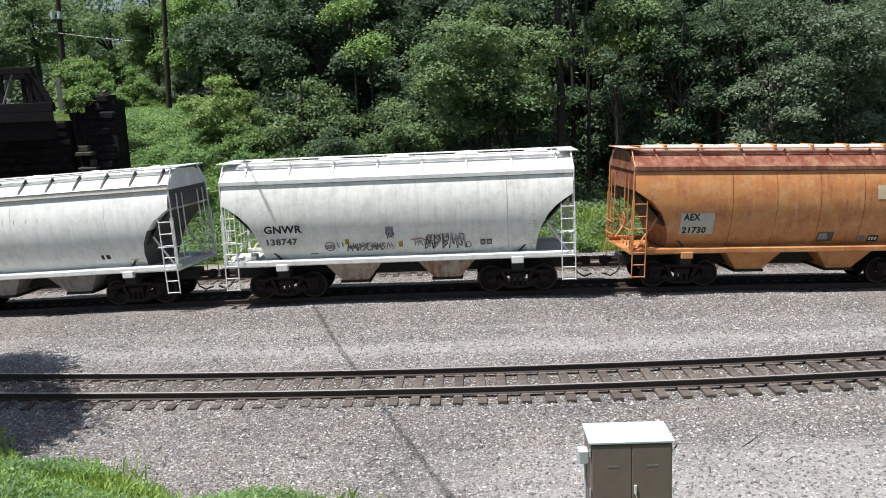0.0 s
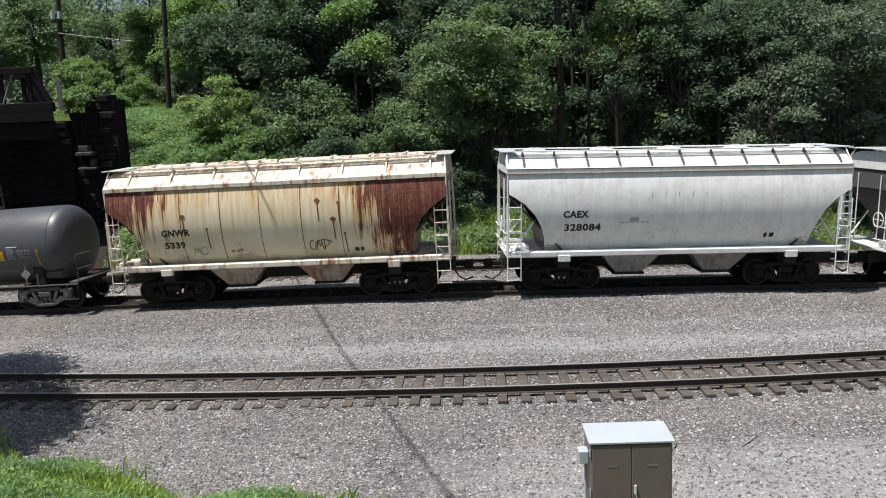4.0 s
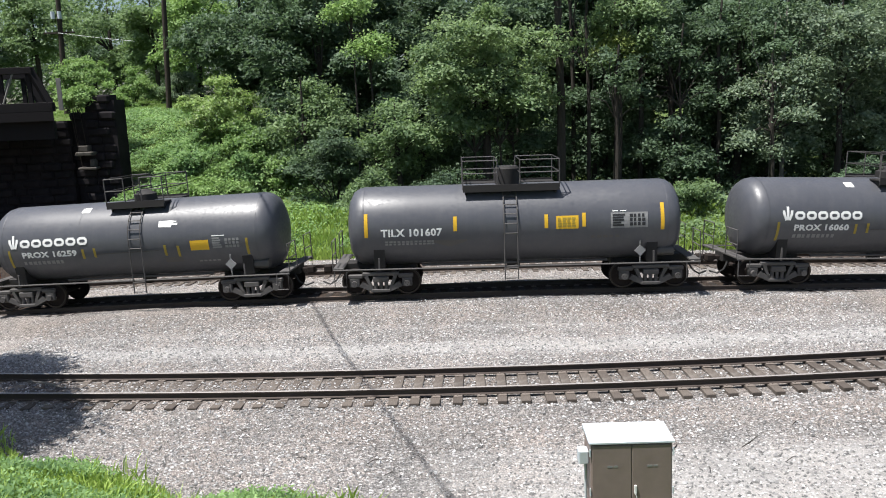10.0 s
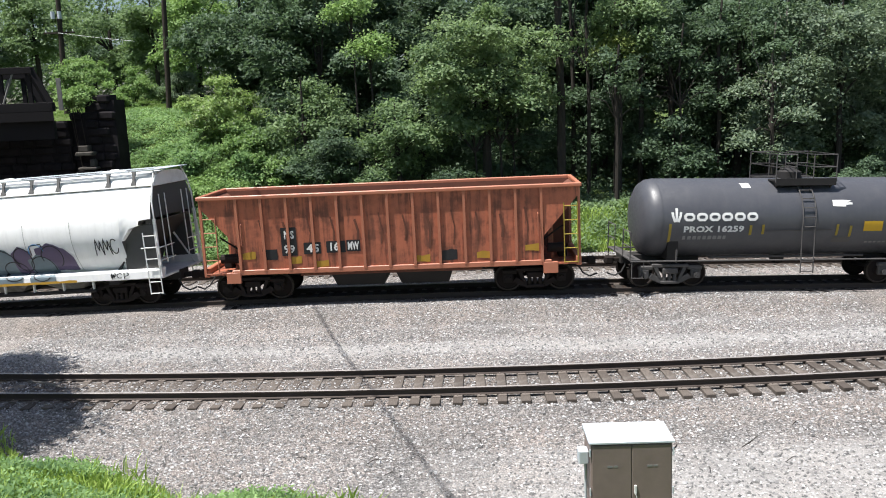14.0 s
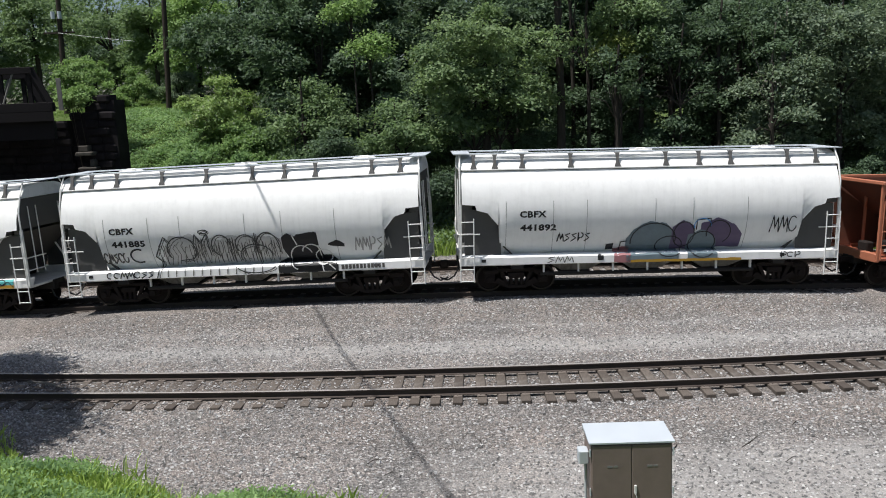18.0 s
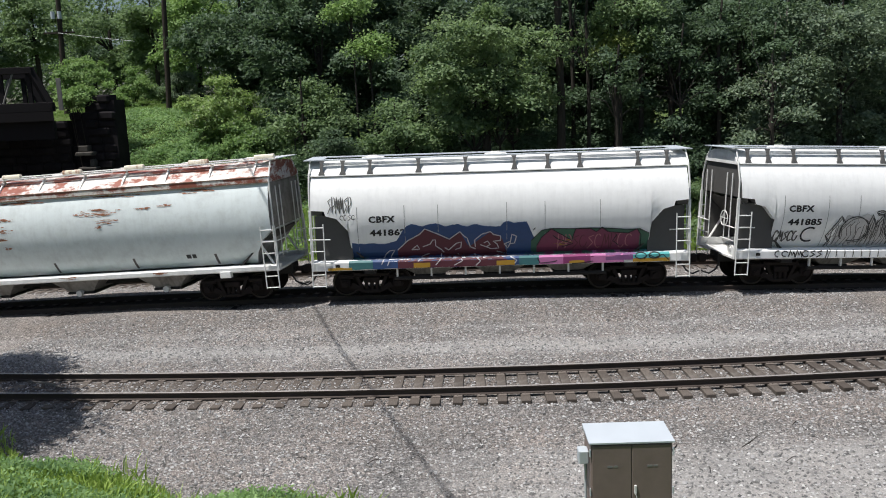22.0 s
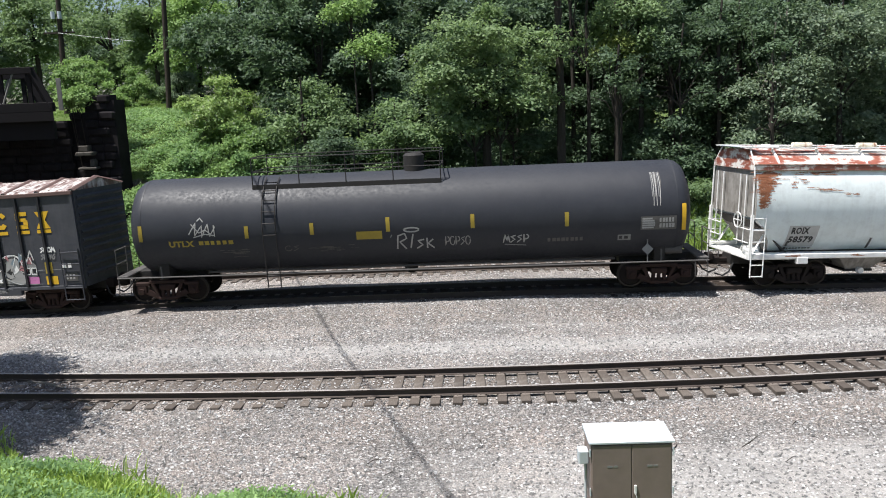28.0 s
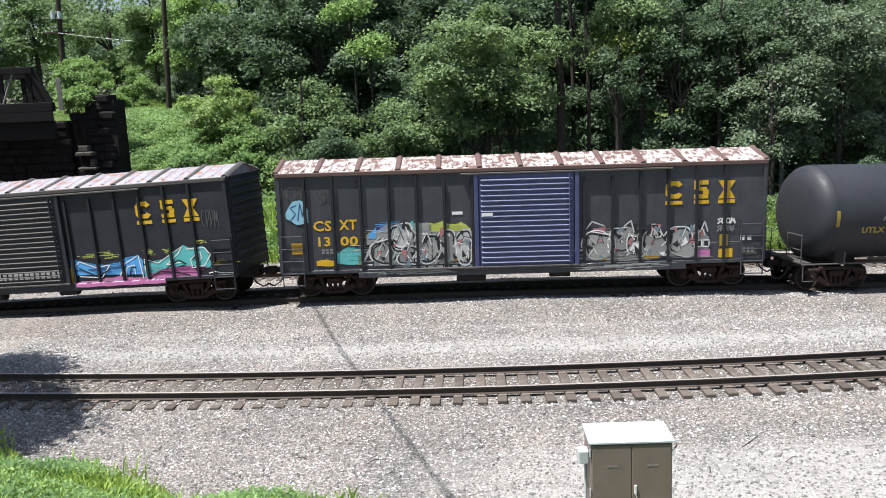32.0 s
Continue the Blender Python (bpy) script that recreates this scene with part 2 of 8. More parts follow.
def rusty_side():
    """Cream paint that has rusted through at the upper ends and weeps rust from the roof edge."""
    t = Net("rust streaked cream paint")
    o = t.coord()
    x, y, z = t.sep(o)
    fine = t.noise(7.0, 5, 0.7, o)
    run = t.noise(1.0, 4, 0.6, t.coord((6.0, 3.0, 0.28)))
    thin = t.noise(1.0, 3, 0.6, t.coord((22.0, 3.0, 0.35)))
    c = t.mix(t.ramp(t.noise(0.8, 3, 0.6, o), (0.3, 0.0), (0.7, 1.0)), (0.74, 0.63, 0.42), (0.82, 0.75, 0.58))
    up = t.math("MULTIPLY", t.math("SUBTRACT", z, 1.6), 0.42)
    c = t.mix(t.math("MULTIPLY", t.ramp(t.math("ADD", t.math("MULTIPLY", run, 0.9), t.math("MULTIPLY", up, 0.35)), (0.58, 0.0), (0.86, 1.0)), 0.6), c, (0.58, 0.34, 0.12))
    c = t.mix(t.math("MULTIPLY", t.ramp(t.math("ADD", t.math("MULTIPLY", thin, 0.8), t.math("MULTIPLY", up, 0.4)), (0.78, 0.0), (0.92, 1.0)), 0.55), c, (0.27, 0.12, 0.05))
    end = t.math("MULTIPLY", t.math("SUBTRACT", t.math("ABSOLUTE", t.math("ADD", x, 0.35)), 3.1), 0.33)
    m = t.math("ADD", t.math("ADD", end, t.math("MULTIPLY", up, 0.45)), t.math("MULTIPLY", t.math("SUBTRACT", run, 0.5), 1.5))
    # the end where the brake gear is has only bled, the other has rusted right through
    m = t.math("ADD", m, t.math("SUBTRACT", t.ramp(x, (0.0, 0.0), (1.0, 0.16)), 0.1))
    m = t.math("ADD", m, t.math("MULTIPLY", t.math("SUBTRACT", thin, 0.5), 0.5))
    ochre = t.mix(fine, (0.42, 0.20, 0.06), (0.58, 0.38, 0.16))
    c = t.mix(t.math("MULTIPLY", t.ramp(m, (0.28, 0.0), (0.46, 1.0)), 0.8), c, ochre)
    deep = t.ramp(t.math("ADD", t.math("MULTIPLY", thin, 0.6), t.math("MULTIPLY", fine, 0.4)), (0.36, (0.035, 0.013, 0.011)), (0.48, (0.12, 0.035, 0.024)), (0.58, (0.20, 0.07, 0.042)), (0.72, (0.40, 0.24, 0.14)))
    c = t.mix(t.ramp(m, (0.46, 0.0), (0.56, 1.0)), c, deep)
    low = t.math("ADD", t.math("MULTIPLY", t.math("SUBTRACT", 2.0, z), 0.5), t.math("MULTIPLY", t.math("SUBTRACT", t.noise(1.3, 5, 0.7, o), 0.5), 1.2))
    c = t.mix(t.math("MULTIPLY", t.ramp(low, (0.1, 0.0), (0.5, 1.0)), 0.6), c, (0.14, 0.085, 0.055))
    t.bump(fine, 0.2, 0.005)
    return t.done(c, 0.6, 0.0, 0.35)


M = {}
M["ground"] = ground_mat()
# ties below the train, their shade put into the wood colour
M["tie dark"] = wood_mat("tie wood in painted shade", (0.022, 0.018, 0.016), (0.05, 0.042, 0.037))
M["tie"] = wood_mat("weathered tie wood", (0.085, 0.07, 0.06), (0.165, 0.14, 0.12))
M["rail side"] = plain("rusty rail steel", (0.06, 0.047, 0.041), 0.75, 0.2, 0.35, 9)
M["rail top"] = plain("worn rail head", (0.36, 0.33, 0.31), 0.5, 0.4, 0.12, 14)
M["rail dull"] = plain("browned rail head", (0.20, 0.155, 0.125), 0.5, 0.6, 0.2, 14)
M["plate"] = plain("rusty tie plate", (0.19, 0.16, 0.14), 0.7, 0.3, 0.3, 12)
M["steel dark"] = plain("dark running gear", (0.022, 0.020, 0.0195), 0.75, 0.1, 0.5, 7)
M["truck grey"] = plain("dusty cast steel", (0.085, 0.08, 0.078), 0.7, 0.2, 0.4, 7)
M["truck rust"] = plain("red rusted cast steel", (0.034, 0.020, 0.017), 0.85, 0.0, 0.5, 5, 0.2)
M["truck brown"] = plain("rusty cast steel", (0.021, 0.016, 0.0145), 0.85, 0.0, 0.45, 7, 0.2)
M["wheel rim"] = plain("wheel tread", (0.04, 0.034, 0.03), 0.45, 0.6, 0.25, 9)
M["white"] = car_paint("white car paint", (0.85, 0.86, 0.84), dirt=(0.40, 0.37, 0.30), grime=0.34, streaks=0.5, fade=0.05)
M["white soot"] = car_paint("sooty white car paint", (0.80, 0.80, 0.76), dirt=(0.32, 0.29, 0.25), grime=0.38, streaks=0.5, fade=0.05)
M["grey side"] = car_paint("light grey car paint", (0.90, 0.90, 0.89), dirt=(0.36, 0.35, 0.34), grime=0.12, streaks=0.6, fade=0.05)
M["lip brown"] = plain("brown stained roof edge", (0.20, 0.13, 0.09), 0.7, 0, 0.4)
# near black, so the end recess has its shade in the colour
M["slope shade"] = plain("slope sheet in painted shade", (0.06, 0.055, 0.05), 0.8, 0, 0.4, 3)
M["rust stained"] = car_paint("stained outlet paint", (0.42, 0.37, 0.31), dirt=(0.16, 0.08, 0.055), grime=0.75, streaks=0.8, rust=0.25)
# outlet grime, darkened further to paint the shade under the car
M["chute grime shade"] = car_paint("grimy shaded outlet paint", (0.30, 0.285, 0.265), dirt=(0.10, 0.085, 0.075), grime=0.7, streaks=0.8)
# roof brackets: shade from the running boards is in this colour
M["brace dark"] = plain("bracket paint darkened for shade", (0.095, 0.092, 0.09), 0.7, 0, 0.3)
M["end panel"] = plain("dark end plate", (0.085, 0.082, 0.08), 0.6, 0, 0.2)
M["seam brown"] = plain("rust brown roof seam", (0.105, 0.064, 0.057), 0.75, 0, 0.35)
M["smoke grey"] = plain("faded grey paint", (0.26, 0.25, 0.24), 0.6, 0, 0.3)
M["white trim"] = car_paint("clean white trim", (0.80, 0.80, 0.78), grime=0.25, streaks=0.3)
M["pale green"] = car_paint("pale blue green car paint", (0.74, 0.80, 0.80), grime=0.2, streaks=0.25)
M["rust roof"] = car_paint("rusting white roof paint", (0.74, 0.71, 0.67), grime=0.2, rust=0.52, rust_color=(0.19, 0.062, 0.042), lay=(0.45, 1.6, 4.0), edge=0.035)
M["orange"] = car_paint("stained orange car paint", (0.56, 0.235, 0.075), dirt=(0.72, 0.47, 0.24), grime=0.5, streaks=1.0, rust=0.22, rust_color=(0.27, 0.085, 0.035), edge=0.12)
M["orange roof"] = car_paint("peeling maroon roof paint", (0.19, 0.055, 0.036), dirt=(0.62, 0.45, 0.27), grime=0.42, streaks=0.3)
M["rusty cream"] = rusty_side()
M["cream roof"] = car_paint("cream roof paint", (0.74, 0.68, 0.56), grime=0.2, rust=0.2)
M["hopper red"] = car_paint("faded orange red paint", (0.42, 0.130, 0.070), dirt=(0.145, 0.054, 0.037), grime=0.68, streaks=0.6, rust=0.25, rust_color=(0.11, 0.04, 0.025))
M["hopper trim"] = car_paint("pale orange red paint", (0.42, 0.155, 0.09), dirt=(0.3, 0.12, 0.07), grime=0.2)
M["rust inside"] = plain("rusted plate", (0.14, 0.055, 0.035), 0.9, 0.0, 0.4, 3)
M["tank"] = car_paint("black tank paint", (0.060, 0.062, 0.072), dirt=(0.105, 0.104, 0.108), grime=0.3, streaks=0.35, rough=0.40, spec=0.55)
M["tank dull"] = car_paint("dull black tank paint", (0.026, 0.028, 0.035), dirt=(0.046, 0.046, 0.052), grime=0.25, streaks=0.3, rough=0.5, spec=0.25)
M["box black"] = car_paint("faded black boxcar paint", (0.038, 0.040, 0.049), dirt=(0.085, 0.085, 0.092), grime=0.4, streaks=0.5, rough=0.5)
M["box dark"] = car_paint("deep black boxcar paint", (0.016, 0.017, 0.025), dirt=(0.036, 0.036, 0.044), grime=0.35, streaks=0.4, rough=0.5)
# blacker than the body, to paint in the ribs' shadow side
M["rib dark"] = plain("rib paint darkened for shade", (0.014, 0.014, 0.017), 0.6, 0, 0.3)
M["box blue"] = car_paint("dark blue door paint", (0.050, 0.058, 0.14), dirt=(0.15, 0.155, 0.21), grime=0.3, streaks=0.3, rough=0.45)
# lighter copy of the door blue: the ribs' sun highlight as colour
M["door rib lit"] = plain("blue door rib lightened for sun", (0.15, 0.165, 0.26), 0.5, 0, 0.25)
M["box roof"] = car_paint("rusted galvanised roof", (0.58, 0.55, 0.53), dirt=(0.25, 0.21, 0.20), grime=0.5, rust=0.56, rust_color=(0.10, 0.060, 0.052))
M["box roof grey"] = car_paint("weathered galvanised roof", (0.30, 0.29, 0.33), dirt=(0.16, 0.15, 0.15), grime=0.5, rust=0.2)
M["galv"] = plain("galvanised sheet", (0.50, 0.54, 0.58), 0.5, 0.1, 0.06, 5)
M["cabinet"] = plain("weathered aluminium door", (0.205, 0.158, 0.143), 0.5, 0.05, 0.25, 3)
M["ink"] = plain("black lettering", (0.02, 0.02, 0.02), 0.6, 0, 0.2)
M["white ink"] = plain("white lettering", (0.72, 0.72, 0.70), 0.6, 0, 0.12)
M["yellow"] = plain("yellow marking", (0.60, 0.36, 0.02), 0.6, 0, 0.15)
M["dim yellow"] = plain("faded yellow marking", (0.30, 0.22, 0.03), 0.6, 0, 0.3)
M["dim white"] = plain("faded white marking", (0.20, 0.20, 0.20), 0.65, 0, 0.3)
M["panel grey"] = plain("dull grey plate", (0.17, 0.165, 0.155), 0.6, 0, 0.15)
M["iron"] = plain("black bridge iron", (0.013, 0.0115, 0.0125), 0.85, 0.0, 0.4, 4, 0.15)
M["stone"] = plain("dark dressed stone", (0.020, 0.018, 0.0195), 0.95, 0, 0.9, 1.1, 0.08)
M["ledge"] = plain("pale weathered ledge stone", (0.085, 0.078, 0.07), 0.95, 0, 0.6, 2.5, 0.1)
M["pole"] = bark_mat("old pole wood", (0.025, 0.02, 0.016), (0.06, 0.05, 0.04))
M["bark"] = bark_mat("tree bark", (0.02, 0.017, 0.014), (0.06, 0.053, 0.046))
M["pale bark"] = bark_mat("pale tree bark", (0.10, 0.09, 0.08), (0.24, 0.225, 0.20))
M["leaf dark"] = leaf_mat("dark green leaves", (0.034, 0.058, 0.038), (0.130, 0.195, 0.110))
M["leaf mid"] = leaf_mat("mid green leaves", (0.055, 0.095, 0.050), (0.215, 0.305, 0.140))
M["leaf light"] = leaf_mat("light green leaves", (0.085, 0.155, 0.055), (0.275, 0.40, 0.140))
M["leaf fresh"] = leaf_mat("fresh grey green leaves", (0.068, 0.115, 0.058), (0.245, 0.335, 0.155))
M["leaf yellow"] = leaf_mat("yellow green leaves", (0.085, 0.12, 0.035), (0.23, 0.285, 0.09))
M["leaf grey"] = leaf_mat("grey green leaves", (0.06, 0.095, 0.062), (0.235, 0.30, 0.20), 0.03)
M["leaf flower"] = leaf_mat("bush leaves with pale blossom", (0.105, 0.175, 0.062), (0.34, 0.45, 0.16), 0.08)
M["grass"] = leaf_mat("grass blades", (0.14, 0.23, 0.045), (0.40, 0.52, 0.14))
M["weed"] = leaf_mat("sunlit weed leaves", (0.045, 0.105, 0.042), (0.29, 0.435, 0.17))
M["lawn"] = leaf_mat("mown lawn", (0.12, 0.20, 0.05), (0.26, 0.37, 0.11))
M["stone chip"] = None
# ---- ground: one sheet, ballast beds, banks ----
def smooth_step(a, b, x):
    t = np.clip((x - a) / (b - a), 0, 1)
    return t * t * (3 - 2 * t)


def foot(x, y, way):
    """Length along a track and distance to its near side."""
    s = np.interp(x, way[1], way[0])
    for _ in range(2):
        px, py, th = (np.interp(s, way[0], way[k]) for k in (1, 2, 3))
        s = s + (x - px) * np.cos(th) + (y - py) * np.sin(th)
    px, py, th = (np.interp(s, way[0], way[k]) for k in (1, 2, 3))
    return s, (x - px) * np.sin(th) - (y - py) * np.cos(th)


def off_of(x, y):
    """Distance to the near side of the train's track; the near track keeps its own line."""
    a, b = foot(x, y, MAIN)[1], foot(x, y, SIDE)[1]
    return a + (b - a) * smooth_step(2.5, 6.5, b)


def wobble(x, y, k=1.0):
    return (np.sin(x * 0.9 * k + 1.3 * np.sin(y * 0.6 * k)) + np.sin(y * 1.1 * k + 0.8 * np.sin(x * 0.7 * k + 2))) * 0.5


def toe(x):
    """Where the grassy near bank begins."""
    return 13.3 + np.interp(x, (-12, -10.2, -8.3, -6.6, -5.5, -3), (0.3, 0.3, 0.15, -0.35, -0.2, 0.0)) + 0.40 * np.clip(-2.4 - x, 0, 14) + 0.35 * np.sin(x * 1.7) - 1.6 * smooth_step(-2.5, 1.5, x)


PROFILE_OFF = np.array([-60, -12, -8.6, -7.0, -6.2, -3.0, -2.4, 0.6, 0.98, 1.75, 2.3, 3.3, 4.4, 6.2, 7.25, 7.55, 9.75, 10.1, 10.8, 12.6, 16.0, 60])
PROFILE_Z = np.array([0.2, 0.1, -0.35, -0.30, -0.21, -0.21, -0.21, -0.215, -0.165, -0.165, -0.27, -0.52, -0.58, -0.55, -0.50, -0.472, -0.472, -0.535, -0.60, -0.63, -0.60, -0.6])


def height(x, y):
    o = off_of(x, y)
    z = np.interp(o, PROFILE_OFF, PROFILE_Z)
    z = z + fall(foot(x, y, MAIN)[0]) * smooth_step(6.8, 3.2, o) * smooth_step(-12.0, -8.4, o)
    # near bank, up to where the camera stands
    up = np.clip(toe(x) - y, 0, 60)
    z = z + np.minimum(0.42 * up + 0.05 * np.minimum(up, 2), 5.3) * smooth_step(0, 0.8, up)
    # far side: steep grassy bank beside the bridge, low wooded ground elsewhere
    back = np.clip(-8.4 - o, 0, 400)
    left = smooth_step(0.0, -13.0, x + 0.25 * (y - 40))
    # the cutting stays level in front of the abutment
    left = left * (1 - smooth_step(-15.9, -17.0, x) * smooth_step(46.4, 45.4, y))
    z = z + left * np.minimum(0.46 * back, np.minimum(5.4 + 0.07 * back, 8.4)) + (1 - left) * np.minimum(0.09 * back, 5.0)
    # the cribs between the near ties are emptier to the right
    bed = smooth_step(1.6, 1.15, np.abs(o - NEAR_OFF))
    z = z - bed * 0.06 * smooth_step(-6, 5, x + 1.5 * np.sin(x * 0.8))
    rough = 0.03 * (1 - 0.75 * bed) + 0.14 * smooth_step(9.0, 12.0, -o) + 0.1 * smooth_step(0, 2, up)
    return z + rough * wobble(x, y) + 0.3 * rough * wobble(x, y, 3.1)


def axis(fine0, fine1, step, end0, end1, grow=1.18):
    a = list(np.arange(fine0, fine1, step))
    d = step
    while a[-1] < end1:
        d *= grow
        a.append(a[-1] + d)
    d = step
    while a[0] > end0:
        d *= grow
        a.insert(0, a[0] - d)
    return np.array(a)


gx, gy = axis(-26, 26, 0.3, -900, 900), axis(9, 50, 0.22, -60, 2500)
GX, GY = np.meshgrid(gx, gy)
GZ = height(GX, GY)
nx, ny = len(gx), len(gy)
gm = bpy.data.meshes.new("ground")
idx = np.arange(nx * ny).reshape(ny, nx)
quads = np.stack([idx[:-1, :-1], idx[:-1, 1:], idx[1:, 1:], idx[1:, :-1]], -1).reshape(-1, 4)
gm.from_pydata(np.stack([GX, GY, GZ], -1).reshape(-1, 3).tolist(), [], quads.tolist())
off_all = off_of(GX, GY).ravel()
near_edge = (toe(GX) - GY).ravel()
cover = np.maximum(smooth_step(-0.35, 0.35, near_edge), smooth_step(7.6, 9.2, -off_all))
# oil along the tracks; the middle strip also holds the train's shade
oil_shade = np.maximum.reduce([np.exp(-((off_all - c) / w) ** 2) * k for c, w, k in ((-0.25, 0.95, 1.25), (2.3, 1.0, 0.32), (NEAR_OFF, 1.2, 0.72), (NEAR_OFF + 2.2, 1.3, 0.22), (FAR_OFF, 1.0, 0.5))])
# level ground below the bridge, shade painted in as dark colour
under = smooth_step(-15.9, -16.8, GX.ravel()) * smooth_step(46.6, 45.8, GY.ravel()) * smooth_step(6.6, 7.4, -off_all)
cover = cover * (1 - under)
oil_shade = np.maximum(oil_shade, 1.25 * under)
fines = np.exp(-((off_all - 5.3) / 0.9) ** 2) + 0.5 * np.exp(-((off_all - 3.4) / 0.5) ** 2) + 0.95 * smooth_step(11.2, 13.2, off_all) * smooth_step(-3.5, 3.0, GX.ravel())
for key, val in (("cover", cover), ("oil_shade", oil_shade), ("fines", fines)):
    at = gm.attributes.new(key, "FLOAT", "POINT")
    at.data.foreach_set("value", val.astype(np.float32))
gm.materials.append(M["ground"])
gm.shade_smooth()
ground = tagged(new("ground", gm), "grey crushed stone ground with grassy banks", "ground", kind="structure")


def z_ground(x, y):
    return float(height(np.array([x], float), np.array([y], float))[0])


# ---- tracks: rails, ties, tie plates ----
RAIL = [(-0.07, -0.18), (0.07, -0.18), (0.07, -0.165), (0.012, -0.145), (0.010, -0.045), (0.037, -0.032), (0.037, -0.004), (0.030, 0.0), (-0.030, 0.0), (-0.037, -0.004), (-0.037, -0.032), (-0.010, -0.045), (-0.012, -0.145), (-0.07, -0.165)]


def track_line(label, off, z, head, s0, s1, seed, wood="tie", way=MAIN):
    rnd = random.Random(seed)
    top = new("railway_track")
    x0, y0, _ = on_track(0, off, way)
    top.location = (x0, y0, z)
    tagged(top, label, "railway track", kind="structure")
    base = Vector((x0, y0, z))

    def place(s, o, dz=0.0):
        x, y, th = on_track(s, off + o, way)
        return Vector((x, y, z + dz + (float(fall(s)) if way is MAIN else 0.0))) - base, th

    for side in (-0.7525, 0.7525):
        rings = []
        for s in np.arange(-150, 151, 2.0):
            p, th = place(s, side)
            nrm = Vector((math.sin(th), -math.cos(th), 0))
            rings.append([tuple(p + nrm * a + Vector((0, 0, b))) for a, b in RAIL])
        sh = Shape().loft(rings)
        me = mesh_of("rail", sh, M["rail side"], 40)
        me.materials.append(head)
        for pl in me.polygons:
            if pl.normal.z > 0.6 and pl.center.z > -0.02:
                pl.material_index = 1
        part("rail", me, None, top)
    tie = mesh_of("sleeper", Shape().box(-0.115, 0.115, -1.3, 1.3, -0.38, -0.188, 0.012), M[wood])
    plate = mesh_of("tie_plate", Shape().box(-0.095, 0.095, -0.17, 0.17, -0.188, -0.172, 0.004).box(-0.03, -0.012, -0.11, -0.085, -0.172, -0.135).box(0.012, 0.03, 0.085, 0.11, -0.172, -0.135), M["plate"])
    s = -60.0
    rest = Shape()
    while s < 60:
        p, th = place(s, rnd.uniform(-0.05, 0.05))
        turn = th + rnd.uniform(-0.025, 0.025)
        m = Matrix.Translation(p + Vector((0, 0, rnd.uniform(-0.012, 0.006)))) @ Matrix.Rotation(turn, 4, "Z")
        if s0 < s < s1:
            part("sleeper", tie, None, top, at=m)
            for side in (-0.7525, 0.7525):
                pp, th2 = place(s, side)
                part("tie_plate", plate, None, top, at=Matrix.Translation(pp) @ Matrix.Rotation(th2, 4, "Z"))
        else:
            one = Shape().box(-0.115, 0.115, -1.3, 1.3, -0.35, -0.188)
            rest.add([tuple(m @ Vector(v)) for v in one.v], one.f)
        s += 0.497 + rnd.uniform(-0.035, 0.035)
    far = part("sleepers_beyond", rest, M["tie"], top)
    tagged(far, kind="stuff")
    return top


track_line("near track with weathered wooden ties and rusty rails", NEAR_OFF, NEAR_Z, M["rail top"], -16, 16, 3, way=SIDE)
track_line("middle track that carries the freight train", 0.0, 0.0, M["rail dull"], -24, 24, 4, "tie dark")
track_line("far track behind the train", FAR_OFF, 0.0, M["rail dull"], -26, 26, 5)


# ---- loose stones, joined ----
def stones(name, label, n, x0, x1, y0, y1, r0, r1, mat, seed, bed=False):
    rg = np.random.default_rng(seed)
    x, y = rg.uniform(x0, x1, n), rg.uniform(y0, y1, n)
    o = off_of(x, y)
    keep = np.abs(np.abs(o - NEAR_OFF) - 0.7525) > 0.16 if bed else (y > toe(x) - 0.1) & (np.abs(o - NEAR_OFF) > 1.28) & (np.abs(o) > 1.0)
    keep &= np.abs(o - NEAR_OFF) < 1.5 if bed else True
    x, y = x[keep], y[keep]
    z = height(x, y) + (0.012 if bed else 0.0)
    n = len(x)
    r = rg.uniform(r0, r1, n) * rg.uniform(0.7, 1.3, n)
    octa = np.array([(1, 0, 0), (0, 1, 0), (-1, 0, 0), (0, -1, 0), (0, 0, 1), (0, 0, -0.6)], float)
    jit = octa[None] * rg.uniform(0.6, 1.25, (n, 6, 1)) + rg.uniform(-0.2, 0.2, (n, 6, 3))
    a = rg.uniform(0, 6.28, n)
    ca, sa = np.cos(a)[:, None], np.sin(a)[:, None]
    v = np.stack([jit[..., 0] * ca - jit[..., 1] * sa, jit[..., 0] * sa + jit[..., 1] * ca, jit[..., 2] * 0.75], -1) * r[:, None, None]
    v += np.stack([x, y, z + r * 0.25], -1)[:, None]
    tri = np.array([(0, 1, 4), (1, 2, 4), (2, 3, 4), (3, 0, 4), (1, 0, 5), (2, 1, 5), (3, 2, 5), (0, 3, 5)])
    f = (np.arange(n)[:, None, None] * 6 + tri[None]).reshape(-1, 3)
    me = bpy.data.meshes.new(name)
    me.from_pydata(v.reshape(-1, 3).tolist(), [], f.tolist())
    me.materials.append(mat)
    return tagged(new(name, me), label, "gravel", kind="stuff")


def stone_mat():
    t = Net("ballast stones")
    geo = t.n.new("ShaderNodeNewGeometry")
    c = t.ramp(geo.outputs["Random Per Island"], (0.0, (0.05, 0.049, 0.049)), (0.4, (0.20, 0.196, 0.194)), (0.8, (0.44, 0.432, 0.426)), (1.0, (0.68, 0.67, 0.66)))
    c = t.mix(0.25, c, t.mix(t.noise(30, 3, 0.6, t.coord()), (0.17, 0.168, 0.167), (0.40, 0.39, 0.385)))
    return t.done(c, 0.9, 0, 0.2)


